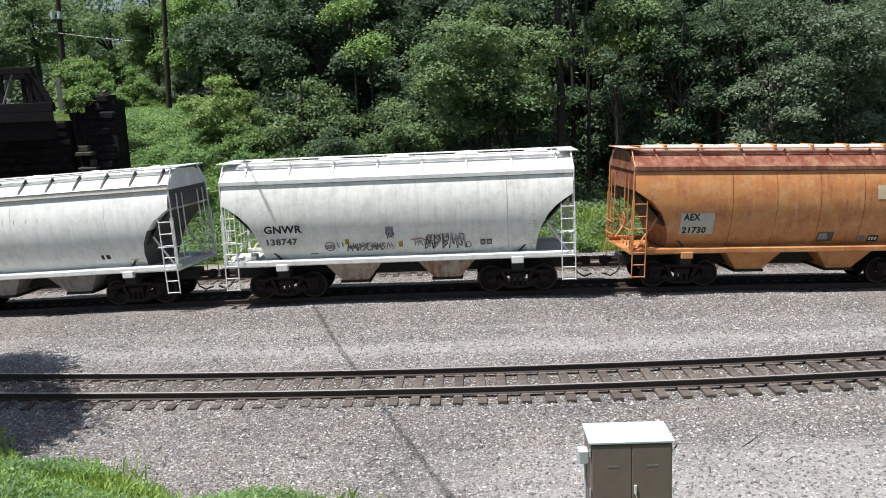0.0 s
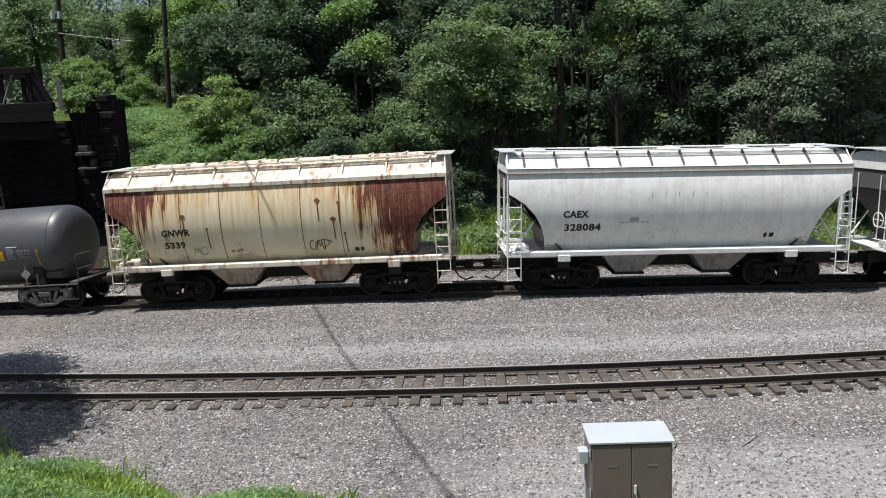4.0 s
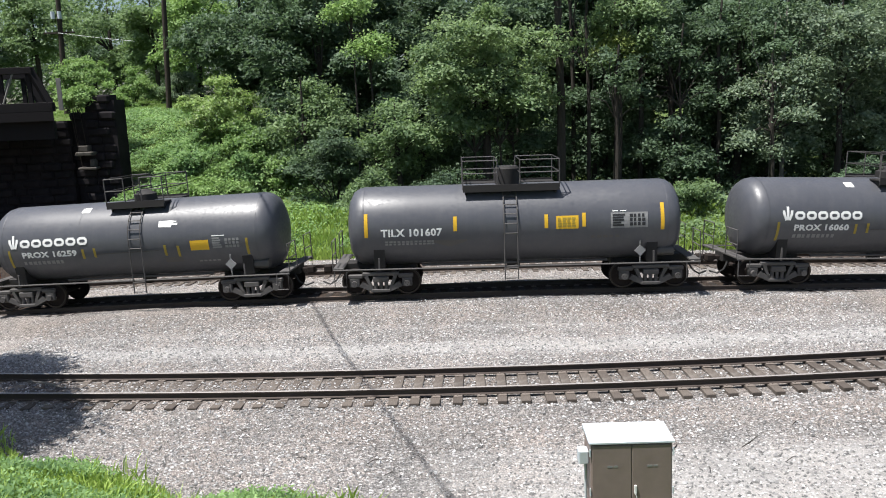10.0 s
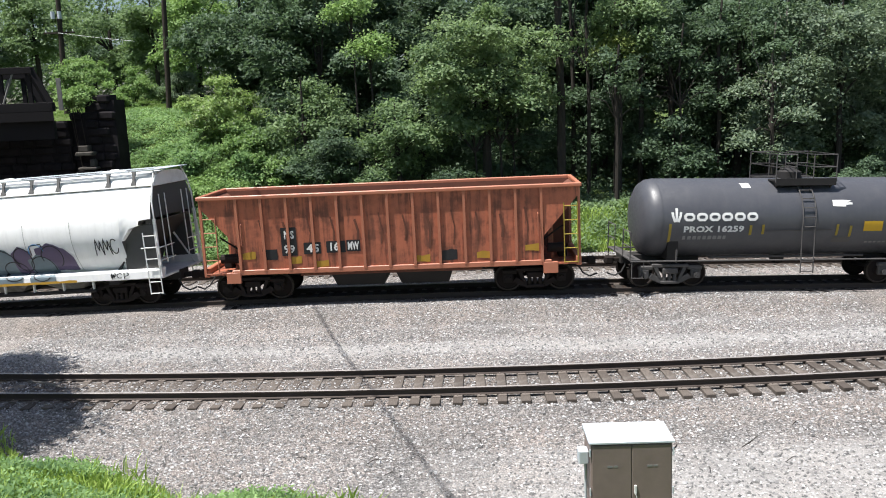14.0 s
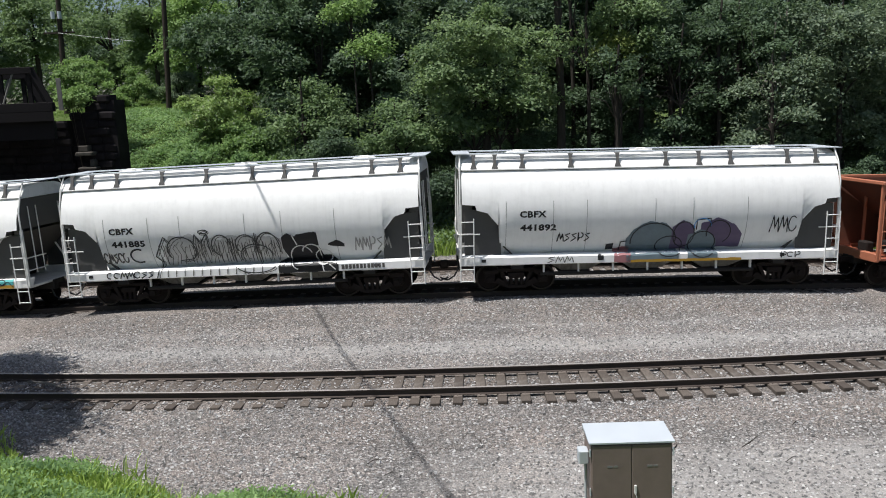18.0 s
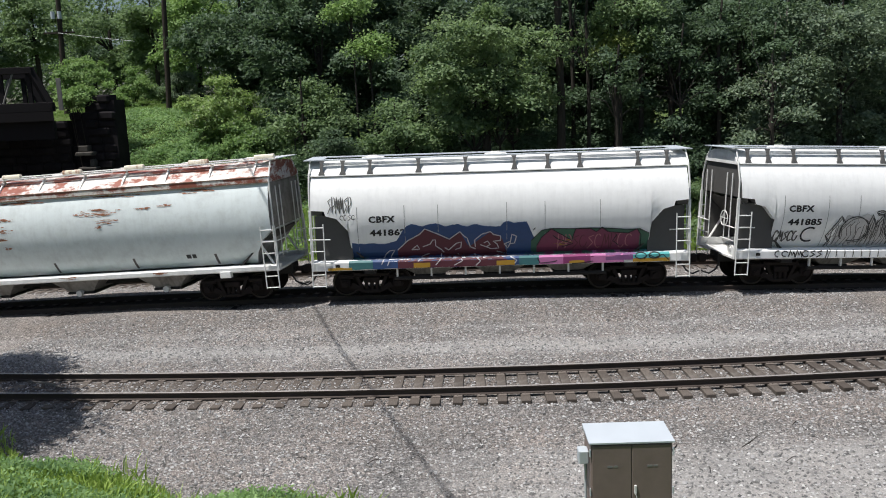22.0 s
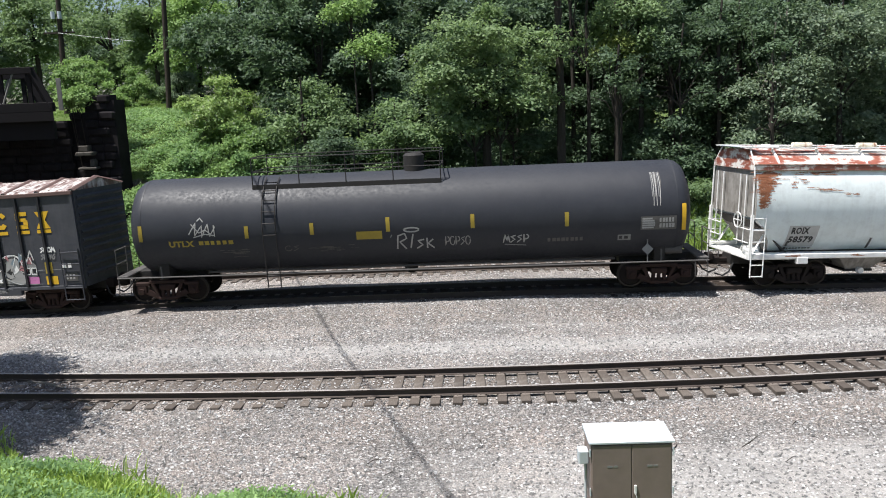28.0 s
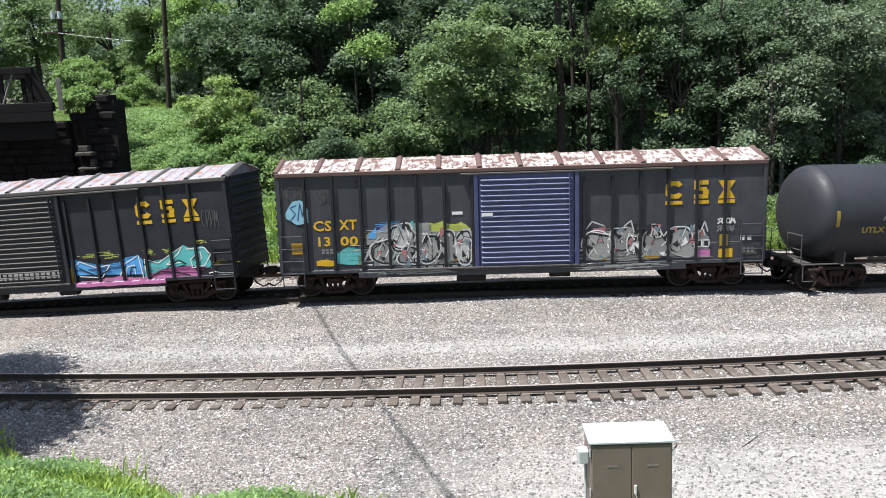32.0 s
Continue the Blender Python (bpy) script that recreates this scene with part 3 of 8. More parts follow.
M["stone chip"] = stone_mat()
stones("ballast", "loose grey crushed stone ballast", 62000, -14, 14, 12.6, 27.6, 0.017, 0.039, M["stone chip"], 11)
stones("ballast", "loose grey ballast behind the train", 9000, -22, 24, 29.4, 37, 0.02, 0.045, M["stone chip"], 12)
stones("ballast", "grey stones strewn between the near ties", 26000, -14, 14, 17.0, 24.5, 0.016, 0.034, M["stone chip"], 14, True)
stones("stone", "larger pale stones lying on the gravel", 220, -9, 9, 12.8, 26, 0.035, 0.07, M["stone chip"], 13)

# a broken branch that lies across the near track, and twigs
stick = Shape().tube([(-11.2, 20.95, -0.36), (-10.75, 20.75, -0.33), (-10.3, 20.5, -0.34), (-9.95, 20.25, -0.33)], [0.02, 0.03, 0.03, 0.015])
stick.tube([(-10.3, 20.5, -0.34), (-10.0, 20.75, -0.28)], 0.012)
tagged(part("fallen_branch", stick, M["pale bark"], None), "dry fallen branch lying across the near track", "branch")
twig = Shape().tube([(5.85, 15.45, -0.55), (6.05, 15.6, -0.53), (6.3, 15.85, -0.52)], [0.012, 0.014, 0.008], 5)
tagged(part("twig", twig, M["bark"], None), "dry twig lying on the gravel", "branch")

rnd = random.Random(8)
for x, y in ((-1.6, 15.6), (-1.2, 15.0), (-4.6, 17.4), (-3.1, 15.9), (0.6, 16.3), (4.9, 14.6), (6.6, 14.9), (-7.4, 19.0), (1.9, 22.9), (-6.2, 24.0), (5.6, 17.5), (7.4, 16.6), (3.9, 16.9)):
    a, n = rnd.uniform(0, 3.1), rnd.uniform(0.14, 0.34)
    zt = z_ground(x, y) + 0.035
    dx, dy = math.cos(a) * n / 2, math.sin(a) * n / 2
    sh = Shape().tube([(x - dx, y - dy, zt), (x + 0.02, y + 0.02, zt + 0.03), (x + dx, y + dy, zt + 0.01)], [0.006, 0.011, 0.005], 5)
    tagged(part("twig", sh, M["bark"], None), "dry twig lying on the gravel", "branch")
# ---- signal cabinet by the track ----
def cabinet():
    top = new("signal_cabinet")
    top.location = (2.81, 12.0, -0.66)
    top.rotation_euler = (0, 0, radians(-1.5))
    tagged(top, "grey aluminium trackside signal cabinet with two doors", "cabinet")
    w, d, h = 0.635, 0.68, 1.81
    part("body", Shape().box(-w, w, 0, d, 0.0, h, 0.015), M["cabinet"], top)
    part("plinth", Shape().box(-w - 0.04, w + 0.04, -0.05, d + 0.05, -0.25, 0.0, 0.02), plain("concrete plinth", (0.34, 0.33, 0.31), 0.9), top)
    roof = Shape().loft([[(-w - 0.03, -0.035, h), (w + 0.03, -0.035, h), (w + 0.03, -0.035, h + 0.025), (-w - 0.03, -0.035, h + 0.025)],
                         [(-w - 0.03, d + 0.03, h), (w + 0.03, d + 0.03, h), (w + 0.03, d + 0.03, h + 0.055), (-w - 0.03, d + 0.03, h + 0.055)]])
    part("roof", roof, M["galv"], top, "pale galvanised lid")
    for x0, x1 in ((-w + 0.02, -0.006), (0.006, w - 0.02)):
        dr = part("door", Shape().box(x0, x1, -0.022, 0.0, 0.05, h - 0.03, 0.006), M["cabinet"], top)
        for z in (0.35, 1.42):
            xc = (x0 + x1) / 2
            part("label_plate", Shape().box(xc - 0.07, xc + 0.01, -0.026, -0.022, z, z + 0.03).box(xc + 0.03, xc + 0.09, -0.026, -0.022, z, z + 0.03), M["dim white"], dr)
    lock = Shape().box(0.035, 0.075, -0.05, -0.02, 0.98, 1.12, 0.008).tube([(0.055, -0.05, 0.98), (0.075, -0.055, 0.9), (0.06, -0.05, 0.88)], 0.008)
    part("padlock", lock, M["white ink"], top, "pale padlock on the door")
    for z in (0.3, 0.95, 1.6):
        part("hinge", Shape().tube([(-w - 0.012, -0.012, z), (-w - 0.012, -0.012, z + 0.12)], 0.014), M["galv"], top)
        part("hinge", Shape().tube([(w + 0.012, -0.012, z), (w + 0.012, -0.012, z + 0.12)], 0.014), M["galv"], top)
    box = Shape().box(-w - 0.17, -w - 0.01, 0.12, 0.34, 1.42, 1.64, 0.015)
    part("junction_box", box, M["galv"], top)
    part("conduit", Shape().tube([(-w - 0.05, 0.22, 1.44), (-w - 0.05, 0.22, 0.0)], 0.022, 8), M["galv"], top)
    part("bracket", Shape().tube([(w + 0.02, 0.3, 1.5), (w + 0.10, 0.3, 1.55), (w + 0.16, 0.35, 1.6)], 0.012), M["steel dark"], top)


cabinet()


# ---- poles and wires ----
def pole(label, x, y, z0, z1, r, lean, arm=None):
    top = new("utility_pole")
    top.location = (x, y, z0)
    tagged(top, label, "utility pole")
    h = z1 - z0
    part("post", Shape().tube([(0, 0, -0.5), (lean * 0.5, 0, h / 2), (lean, 0, h)], [r, r * 0.9, r * 0.75], 10), M["pole"], top)
    if arm:
        za = arm - z0
        xa = lean * za / h
        part("crossarm", Shape().box(xa - 1.1, xa + 1.1, -0.22, -0.1, za - 0.06, za + 0.06, 0.01), M["pole"], top)
        for dx in (-0.95, -0.5, 0.5, 0.95):
            part("insulator", Shape().tube([(xa + dx, -0.16, za + 0.06), (xa + dx, -0.16, za + 0.12), (xa + dx, -0.16, za + 0.2)], [0.035, 0.05, 0.03], 8), M["white ink"], top)
        for dx in (-0.28, 0.2):
            part("transformer", Shape().tube([(xa + dx, -0.3, za + 0.95), (xa + dx, -0.3, za + 1.45)], 0.14, 10), M["galv"], top)
    return top


pole("tall dark wooden utility pole on the grassy bank", -19.35, 60.0, 6.6, 17.2, 0.2, 0.5)
pole("wooden utility pole with a crossarm behind the bushes", -26.7, 60.0, 7.0, 16.5, 0.2, 0.35, 12.6)


def wire(label, a, b, sag, r=0.012):
    a, b = Vector(a), Vector(b)
    pts = [a.lerp(b, t) - Vector((0, 0, sag * 4 * t * (1 - t))) for t in np.linspace(0, 1, 13)]
    return tagged(part("overhead_wire", Shape().tube(pts, r, 5), M["white ink"] if r < 0.03 else M["ink"], None), label, "wire")


wire("pale service wire between the utility pole and the trees", (-26.6, 59.8, 12.6), (-19.4, 54.6, 11.35), 0.03, 0.01)
wire("overhead cable that crosses above the tracks", (-18.95, 60.0, 17.0), (-3.08, 2.0, 18.3), 3.3, 0.036)


# ---- bridge and stone abutment at the far side ----
def bridge():
    top = new("truss_bridge")
    top.location = (-18.9, 41.0, -0.02)
    tagged(top, "black iron pony truss road bridge over the tracks", "bridge")
    top.rotation_euler = (0, 0, radians(3))
    # the deck ends askew: the far truss stops short of the near one
    for y, e in ((0.0, -0.05), (4.6, -2.3)):
        tr = part("truss", Shape().box(-22, e + 0.1, y - 0.18, y + 0.18, 6.95, 7.4, 0.02).box(-22, e - 0.7, y - 0.2, y + 0.2, 8.8, 9.12, 0.02), M["iron"], top)
        part("end_post", Shape().tube([(e, y, 7.1), (e - 0.85, y, 9.0)], 0.21, 4), M["iron"], tr)
        x, k = e - 0.95, 0
        while x > -21:
            part("post", Shape().box(x - 0.1, x + 0.1, y - 0.08, y + 0.08, 7.2, 9.0), M["iron"], tr)
            a, b = (x - 1.35, x - 0.7) if k % 2 == 0 else (x - 0.7, x - 1.35)
            part("diagonal", Shape().tube([(a, y - 0.1, 7.3), (b, y - 0.1, 8.85)], 0.05, 4), M["panel grey"] if k == 0 else M["iron"], tr)
            x -= 1.35
            k += 1
    part("deck", Shape().loft([[(-22, -0.3, 6.5), (0.1, -0.3, 6.5), (0.1, -0.3, 6.95), (-22, -0.3, 6.95)], [(-22, 4.9, 6.5), (-2.4, 4.9, 6.5), (-2.4, 4.9, 6.95), (-22, 4.9, 6.95)]]), M["iron"], top)
    for y, e in ((0.1, -0.1), (4.4, -2.3)):
        part("girder", Shape().box(-22, e, y, y + 0.3, 5.6, 6.5), M["iron"], top)
    part("sign_panel", Shape().box(-0.12, 0.1, 1.0, 1.06, 7.0, 8.6, 0.01), M["panel grey"], top)

bridge()


def stone_wall(label, x0, x1, y, depth, z0, tops, seed, turn=0.0):
    """A wall of dressed blocks in courses; tops is the height along x, in steps."""
    rnd = random.Random(seed)
    wall = new("abutment")
    wall.location = (x0, y, 0)
    wall.rotation_euler = (0, 0, radians(turn))
    tagged(wall, label, "stone wall", kind="structure")
    n = len(tops)
    w = (x1 - x0) / n
    core = Shape()
    for i, zt in enumerate(tops):
        core.box(i * w, (i + 1) * w + 0.002, 0.1, depth, z0, zt - 0.15)
    part("core", core, M["stone"], wall)
    shapes = [mesh_of("block", Shape().box(0, L, 0, 0.3, 0, 0.43, 0.09), M["stone"]) for L in (0.7, 0.95, 1.2)]
    z = z0
    while z < max(tops):
        x = rnd.uniform(-0.4, 0.0)
        while x < x1 - x0:
            k = rnd.randrange(3)
            L = (0.7, 0.95, 1.2)[k]
            i = min(n - 1, max(0, int((x + L / 2) / w)))
            while k and x + L > x1 - x0 + 0.1:
                k -= 1
                L = (0.7, 0.95, 1.2)[k]
            if z + 0.42 <= tops[i] + 0.05 and x > -0.2 and x + L < x1 - x0 + 0.25:
                part("block", shapes[k], None, wall, at=pose(x, rnd.uniform(-0.10, 0.05), z, rnd.uniform(-2, 2), rnd.uniform(-1.5, 1.5), rnd.uniform(-4, 4)))
            x += L + 0.02
        z += 0.44
    return wall


stone_wall("near black stone abutment under the bridge", -26.0, -19.9, 44.6, 4.0, -0.6, [6.6] * 6, 21)
stone_wall("dark stone wing wall stepping down beside the abutment", -19.85, -17.3, 44.9, 1.2, -0.6, [6.9, 6.9, 7.3, 7.8, 7.9, 7.6], 22, -8)
ledge = new("stone_ledge")
ledge.location = (-19.3, 44.55, 4.55)
tagged(ledge, "pale weathered stone ledge on the wing wall", "stone wall")
for x0, x1, z0, z1, d in ((-0.15, 0.75, 0.0, 0.22, 0.5), (-0.05, 0.5, 0.22, 0.55, 0.3), (-0.1, 0.9, -0.75, -0.6, 0.45), (0.5, 0.75, -0.6, -0.2, 0.3)):
    part("slab", Shape().box(x0, x1, -d, 0.35, z0, z1, 0.05), M["ledge"], ledge)
# ---- plants ----
def leaf_sheet(name, pos, nrm, length, width, mat, rg, sides=4):
    """One mesh of many small bent leaves: pos and nrm are n x 3 arrays."""
    n = len(pos)
    nrm = nrm / np.linalg.norm(nrm, axis=1, keepdims=True)
    a = np.cross(nrm, rg.normal(size=(n, 3)))
    a /= np.linalg.norm(a, axis=1, keepdims=True)
    b = np.cross(nrm, a)
    L, W = (length * rg.uniform(0.6, 1.3, n))[:, None], (width * rg.uniform(0.7, 1.2, n))[:, None]
    v = np.stack([pos - a * L * 0.5, pos + b * W * 0.5 - nrm * W * 0.12, pos + a * L * 0.5, pos - b * W * 0.5 - nrm * W * 0.12], 1).reshape(-1, 3)
    if sides == 3:
        v = v.reshape(-1, 4, 3)[:, :3].reshape(-1, 3)
    me = bpy.data.meshes.new(name)
    me.vertices.add(sides * n)
    me.vertices.foreach_set("co", v.ravel())
    me.loops.add(sides * n)
    me.loops.foreach_set("vertex_index", np.arange(sides * n))
    me.polygons.add(n)
    me.polygons.foreach_set("loop_start", np.arange(n) * sides)
    me.materials.append(mat)
    me.update(calc_edges=True)
    return me


def sprays(rg, centre, radii, n_sprays, per, size, droop=0.25, hollow=0.55, lobe=1.0):
    """Leaves gathered in sprays over an uneven crown, with gaps between them."""
    d = rg.normal(size=(n_sprays, 3))
    d /= np.linalg.norm(d, axis=1, keepdims=True)
    d[:, 2] = np.abs(d[:, 2]) * 0.35 + d[:, 2] * 0.65
    # the crown is a gathering of boughs of uneven size
    nb = max(6, int(n_sprays / 9))
    bd = rg.normal(size=(nb, 3))
    bd /= np.linalg.norm(bd, axis=1, keepdims=True)
    bc = bd * rg.uniform(0.35, 0.86, nb)[:, None]
    br = rg.uniform(0.14, 0.46, nb) * (6 / nb) ** 0.12 * lobe
    flat = np.stack([rg.uniform(0.8, 1.5, nb), rg.uniform(0.8, 1.5, nb), rg.uniform(0.4, 0.85, nb)], 1)
    own = rg.integers(0, nb, n_sprays)
    rr = rg.uniform(hollow, 1.0, n_sprays) ** 0.7 * (1 + rg.normal(0, 0.08, n_sprays))
    c = np.array(centre) + (bc[own] + d * flat[own] * (rr * br[own])[:, None]) * np.array(radii)
    sz = size * rg.uniform(0.6, 1.5, n_sprays)
    k = rg.integers(0, n_sprays, n_sprays * per)
    q = rg.normal(size=(len(k), 3)) * np.array([1.0, 1.0, 0.5]) * 0.52
    pos = c[k] + q * sz[k][:, None]
    pos[:, 2] -= droop * (q[:, 0] ** 2 + q[:, 1] ** 2) * sz[k]
    nrm = np.stack([d[k, 0] * 0.5, d[k, 1] * 0.5, np.full(len(k), 0.75)], 1) + rg.normal(0, 0.5, (len(k), 3))
    return pos, nrm, c


def limbs_of(root, name, base, tips, r, rg, mat):
    for t in tips:
        b, t = Vector(base), Vector(t)
        m = b.lerp(t, 0.5) + Vector((rg.uniform(-0.3, 0.3), rg.uniform(-0.3, 0.3), 0.35))
        part(name, Shape().tube([b, m, t], [r, r * 0.6, r * 0.2], 5, False), mat, root)


def tree(label, x, y, top, low, spread, leaf, seed, dense=1.0, leaf_len=0.24, bark="bark", name="tree", trunk_r=0.22, lean=0.0):
    """Trunk, limbs and crown; top and low are heights of the crown above sea level of the plan."""
    rg = np.random.default_rng(seed)
    z0 = z_ground(x, y) - 0.1
    root = new(name)
    root.location = (x, y, z0)
    tagged(root, label, "tree" if name == "tree" else "bush")
    hc, lc = top - z0, max(low - z0, 0.2)
    mid = (hc + lc) / 2
    area = spread * spread + spread * (hc - lc)
    ns = int(3.6 * area * dense) + 25
    pos, nrm, tips = sprays(rg, (lean, 0, mid), (spread, spread * 0.85, (hc - lc) / 2), ns, 76, 0.62 if name == "tree" else 0.36, lobe=1.0 if name == "tree" else 1.35)
    part("crown", leaf_sheet("crown", pos, nrm, leaf_len, leaf_len * (0.55 if leaf_len < 0.28 else 0.9), M[leaf], rg, 4 if leaf_len < 0.28 else 3), None, root)
    if name == "tree":
        tr = Shape().tube([(0, 0, -0.3), (lean * 0.3 + 0.1, 0.05, mid * 0.5), (lean * 0.8, 0, mid), (lean, 0, hc * 0.9)], [trunk_r * 1.25, trunk_r, trunk_r * 0.7, 0.04], 9, False)
        part("trunk", tr, M[bark], root)
        pick = tips[rg.choice(len(tips), min(9, len(tips)), replace=False)]
        limbs_of(root, "limb", (lean * 0.7, 0, mid * 0.85), pick, trunk_r * 0.38, rg, M[bark])
    else:
        limbs_of(root, "stem", (0, 0, -0.1), tips[rg.choice(len(tips), min(8, len(tips)), replace=False)], 0.04, rg, M["bark"])
    return root


TREES = [
    # label, x, y, top, low, spread, leaf, dense
    ("broad light green tree at the edge of the woods", 2.5, 44.0, 12.0, 4.4, 5.0, "leaf fresh", 1.25),
    ("low leafy tree beside the track", -2.2, 43.0, 7.4, 1.6, 2.7, "leaf mid", 1.0),
    ("low spreading tree beside the track", 4.6, 47.5, 6.4, 0.8, 3.4, "leaf dark", 1.0),
    ("tall green tree above the bank", -7.2, 52.0, 15.2, 2.0, 5.6, "leaf dark", 1.0),
    ("tall dark green tree above the bank", -13.0, 57.0, 17.0, 6.4, 4.6, "leaf dark", 0.9),
    ("tall dark green tree deep in the woods", -4.3, 57.0, 18.0, 3.0, 5.2, "leaf dark", 0.9),
    ("yellow green tree in the woods", -3.6, 46.0, 10.3, 9.0, 1.3, "leaf light", 1.0),
    ("yellow green tree in the woods", -4.6, 47.0, 12.6, 11.2, 1.2, "leaf light", 0.9),
    ("slender tree with a bare lower trunk", 9.9, 46.0, 13.6, 7.6, 2.7, "leaf mid", 0.9),
    ("dark tree in the shade of the woods", 13.8, 49.0, 14.5, 1.4, 4.2, "leaf dark", 0.95),
    ("dark tree in the shade of the woods", 17.4, 48.0, 14.0, 1.2, 4.0, "leaf dark", 0.9),
    ("grey green tree at the edge of the woods", 21.6, 44.5, 12.6, 1.2, 3.3, "leaf grey", 1.0),
    ("grey green tree at the edge of the woods", 25.8, 46.0, 13.5, 1.2, 3.8, "leaf grey", 1.0),
    ("tall tree at the back of the woods", 8.4, 59.0, 19.0, 5.0, 5.6, "leaf dark", 0.85),
    ("tall tree at the back of the woods", 20.1, 60.0, 19.2, 5.0, 6.2, "leaf dark", 0.85),
    ("tall tree at the back of the woods", 29.4, 60.0, 19.0, 5.0, 6.2, "leaf dark", 0.8),
    ("tall tree at the back of the woods", 0.5, 62.0, 20.0, 6.0, 6.0, "leaf dark", 0.8),
    ("tall tree at the back of the woods", 14.5, 64.0, 20.5, 6.0, 6.0, "leaf dark", 0.8),
    ("yellow green tree in the woods", 9.9, 45.0, 10.2, 8.4, 1.5, "leaf yellow", 0.9),
    ("young tree at the edge of the woods", 17.4, 43.0, 8.8, 1.5, 2.7, "leaf grey", 0.9),
    ("distant tree beyond the bridge", -36.0, 76.0, 20.0, 9.0, 4.2, "leaf mid", 0.7),
    ("distant tree beyond the bridge", -33.0, 86.0, 19.5, 8.5, 5.4, "leaf mid", 0.7),
    ("distant tree beyond the lawn", -25.0, 75.0, 18.5, 8.0, 3.8, "leaf mid", 0.7),
    ("distant tree beyond the lawn", -19.8, 70.0, 19.0, 7.4, 4.4, "leaf light", 0.75),
    ("distant tree beyond the bridge", -41.0, 72.0, 19.5, 8.0, 5.0, "leaf dark", 0.7),
    ("distant tree beyond the lawn", -29.5, 96.0, 17.0, 7.0, 6.0, "leaf dark", 0.6),
    ("distant tree beyond the lawn", -40.0, 98.0, 17.5, 7.0, 6.5, "leaf dark", 0.6),
    ("distant tree beyond the lawn", -16.0, 84.0, 20.0, 7.0, 5.5, "leaf dark", 0.65),
    ("young tree in the shade of the woods", 9.2, 49.0, 8.5, 1.0, 3.0, "leaf dark", 1.0),
    ("young tree in the shade of the woods", 13.0, 45.5, 6.0, 0.8, 2.4, "leaf dark", 1.0),
    ("young tree in the shade of the woods", 19.0, 47.5, 7.5, 0.8, 2.8, "leaf dark", 1.0),
    ("young tree in the shade of the woods", 23.5, 48.0, 9.5, 0.8, 3.0, "leaf dark", 1.0),
    ("leafy tree at the top of the bank", -7.6, 46.8, 9.0, 2.2, 2.7, "leaf mid", 1.1),
    ("young tree in the shade of the woods", -1.0, 48.5, 10.0, 1.2, 3.6, "leaf dark", 1.0),
    ("tall tree at the back of the woods", -10.5, 62.0, 19.5, 5.0, 5.5, "leaf dark", 0.85),
    ("tall tree at the back of the woods", 25.0, 53.0, 16.0, 2.0, 4.6, "leaf dark", 0.9),
    ("tall tree at the back of the woods", 4.5, 53.0, 16.5, 2.0, 4.8, "leaf dark", 0.9),
    ("tall tree at the back of the woods", 10.8, 54.0, 17.0, 2.0, 4.6, "leaf dark", 0.9),
    ("tall tree at the back of the woods", 17.2, 54.0, 17.0, 2.0, 4.6, "leaf dark", 0.9),
    ("tall tree at the edge of the woods", 30.5, 50.0, 15.0, 1.0, 4.6, "leaf mid", 0.9),
]
for i, (lb, x, y, top, low, sp, lf, dn) in enumerate(TREES):
    tree(lb, x, y, top, low, sp, lf, 100 + i, dn * 1.15, 0.225 if y < 51 else 0.34, trunk_r=min(0.22, 0.05 * sp))
for i, (x, y, r, h, b) in enumerate(((6.45, 43.6, 0.21, 14.5, "bark"), (3.2, 43.4, 0.06, 6.5, "bark"), (4.0, 44.6, 0.05, 6.5, "bark"), (1.9, 43.8, 0.05, 6.0, "bark"), (8.2, 45.2, 0.1, 13.0, "bark"), (13.0, 44.4, 0.07, 9.5, "bark"), (17.8, 44.2, 0.07, 9.5, "pale bark"), (9.2, 42.6, 0.12, 8.5, "bark"), (11.5, 47.0, 0.14, 13.0, "bark"), (15.6, 46.0, 0.12, 11.0, "bark"), (19.0, 45.5, 0.12, 11.0, "pale bark"), (7.9, 48.5, 0.12, 14.0, "bark"))):
    z0 = z_ground(x, y)
    root = tagged(new("tree"), "slim tree trunk standing in the wood's edge", "tree")
    root.location = (x, y, z0)
    rg = np.random.default_rng(400 + i)
    part("trunk", Shape().tube([(0, 0, -0.3), (0.08, 0, h * 0.4), (-0.05, 0, h * 0.75), (0.15, 0, h)], [r * 1.2, r, r * 0.8, 0.05], 8, False), M[b], root)
    tips = [(rg.uniform(-1.8, 1.8), rg.uniform(-1, 1), h * rg.uniform(0.6, 1.0)) for _ in range(7)]
    limbs_of(root, "limb", (0, 0, h * 0.55), tips, 0.05, rg, M[b])
    pos, nrm, _ = sprays(rg, (0, 0, h * 0.85), (1.7, 1.4, h * 0.2), 24, 40, 0.5)
    part("crown", leaf_sheet("crown", pos, nrm, 0.22, 0.12, M["leaf dark"], rg), None, root)
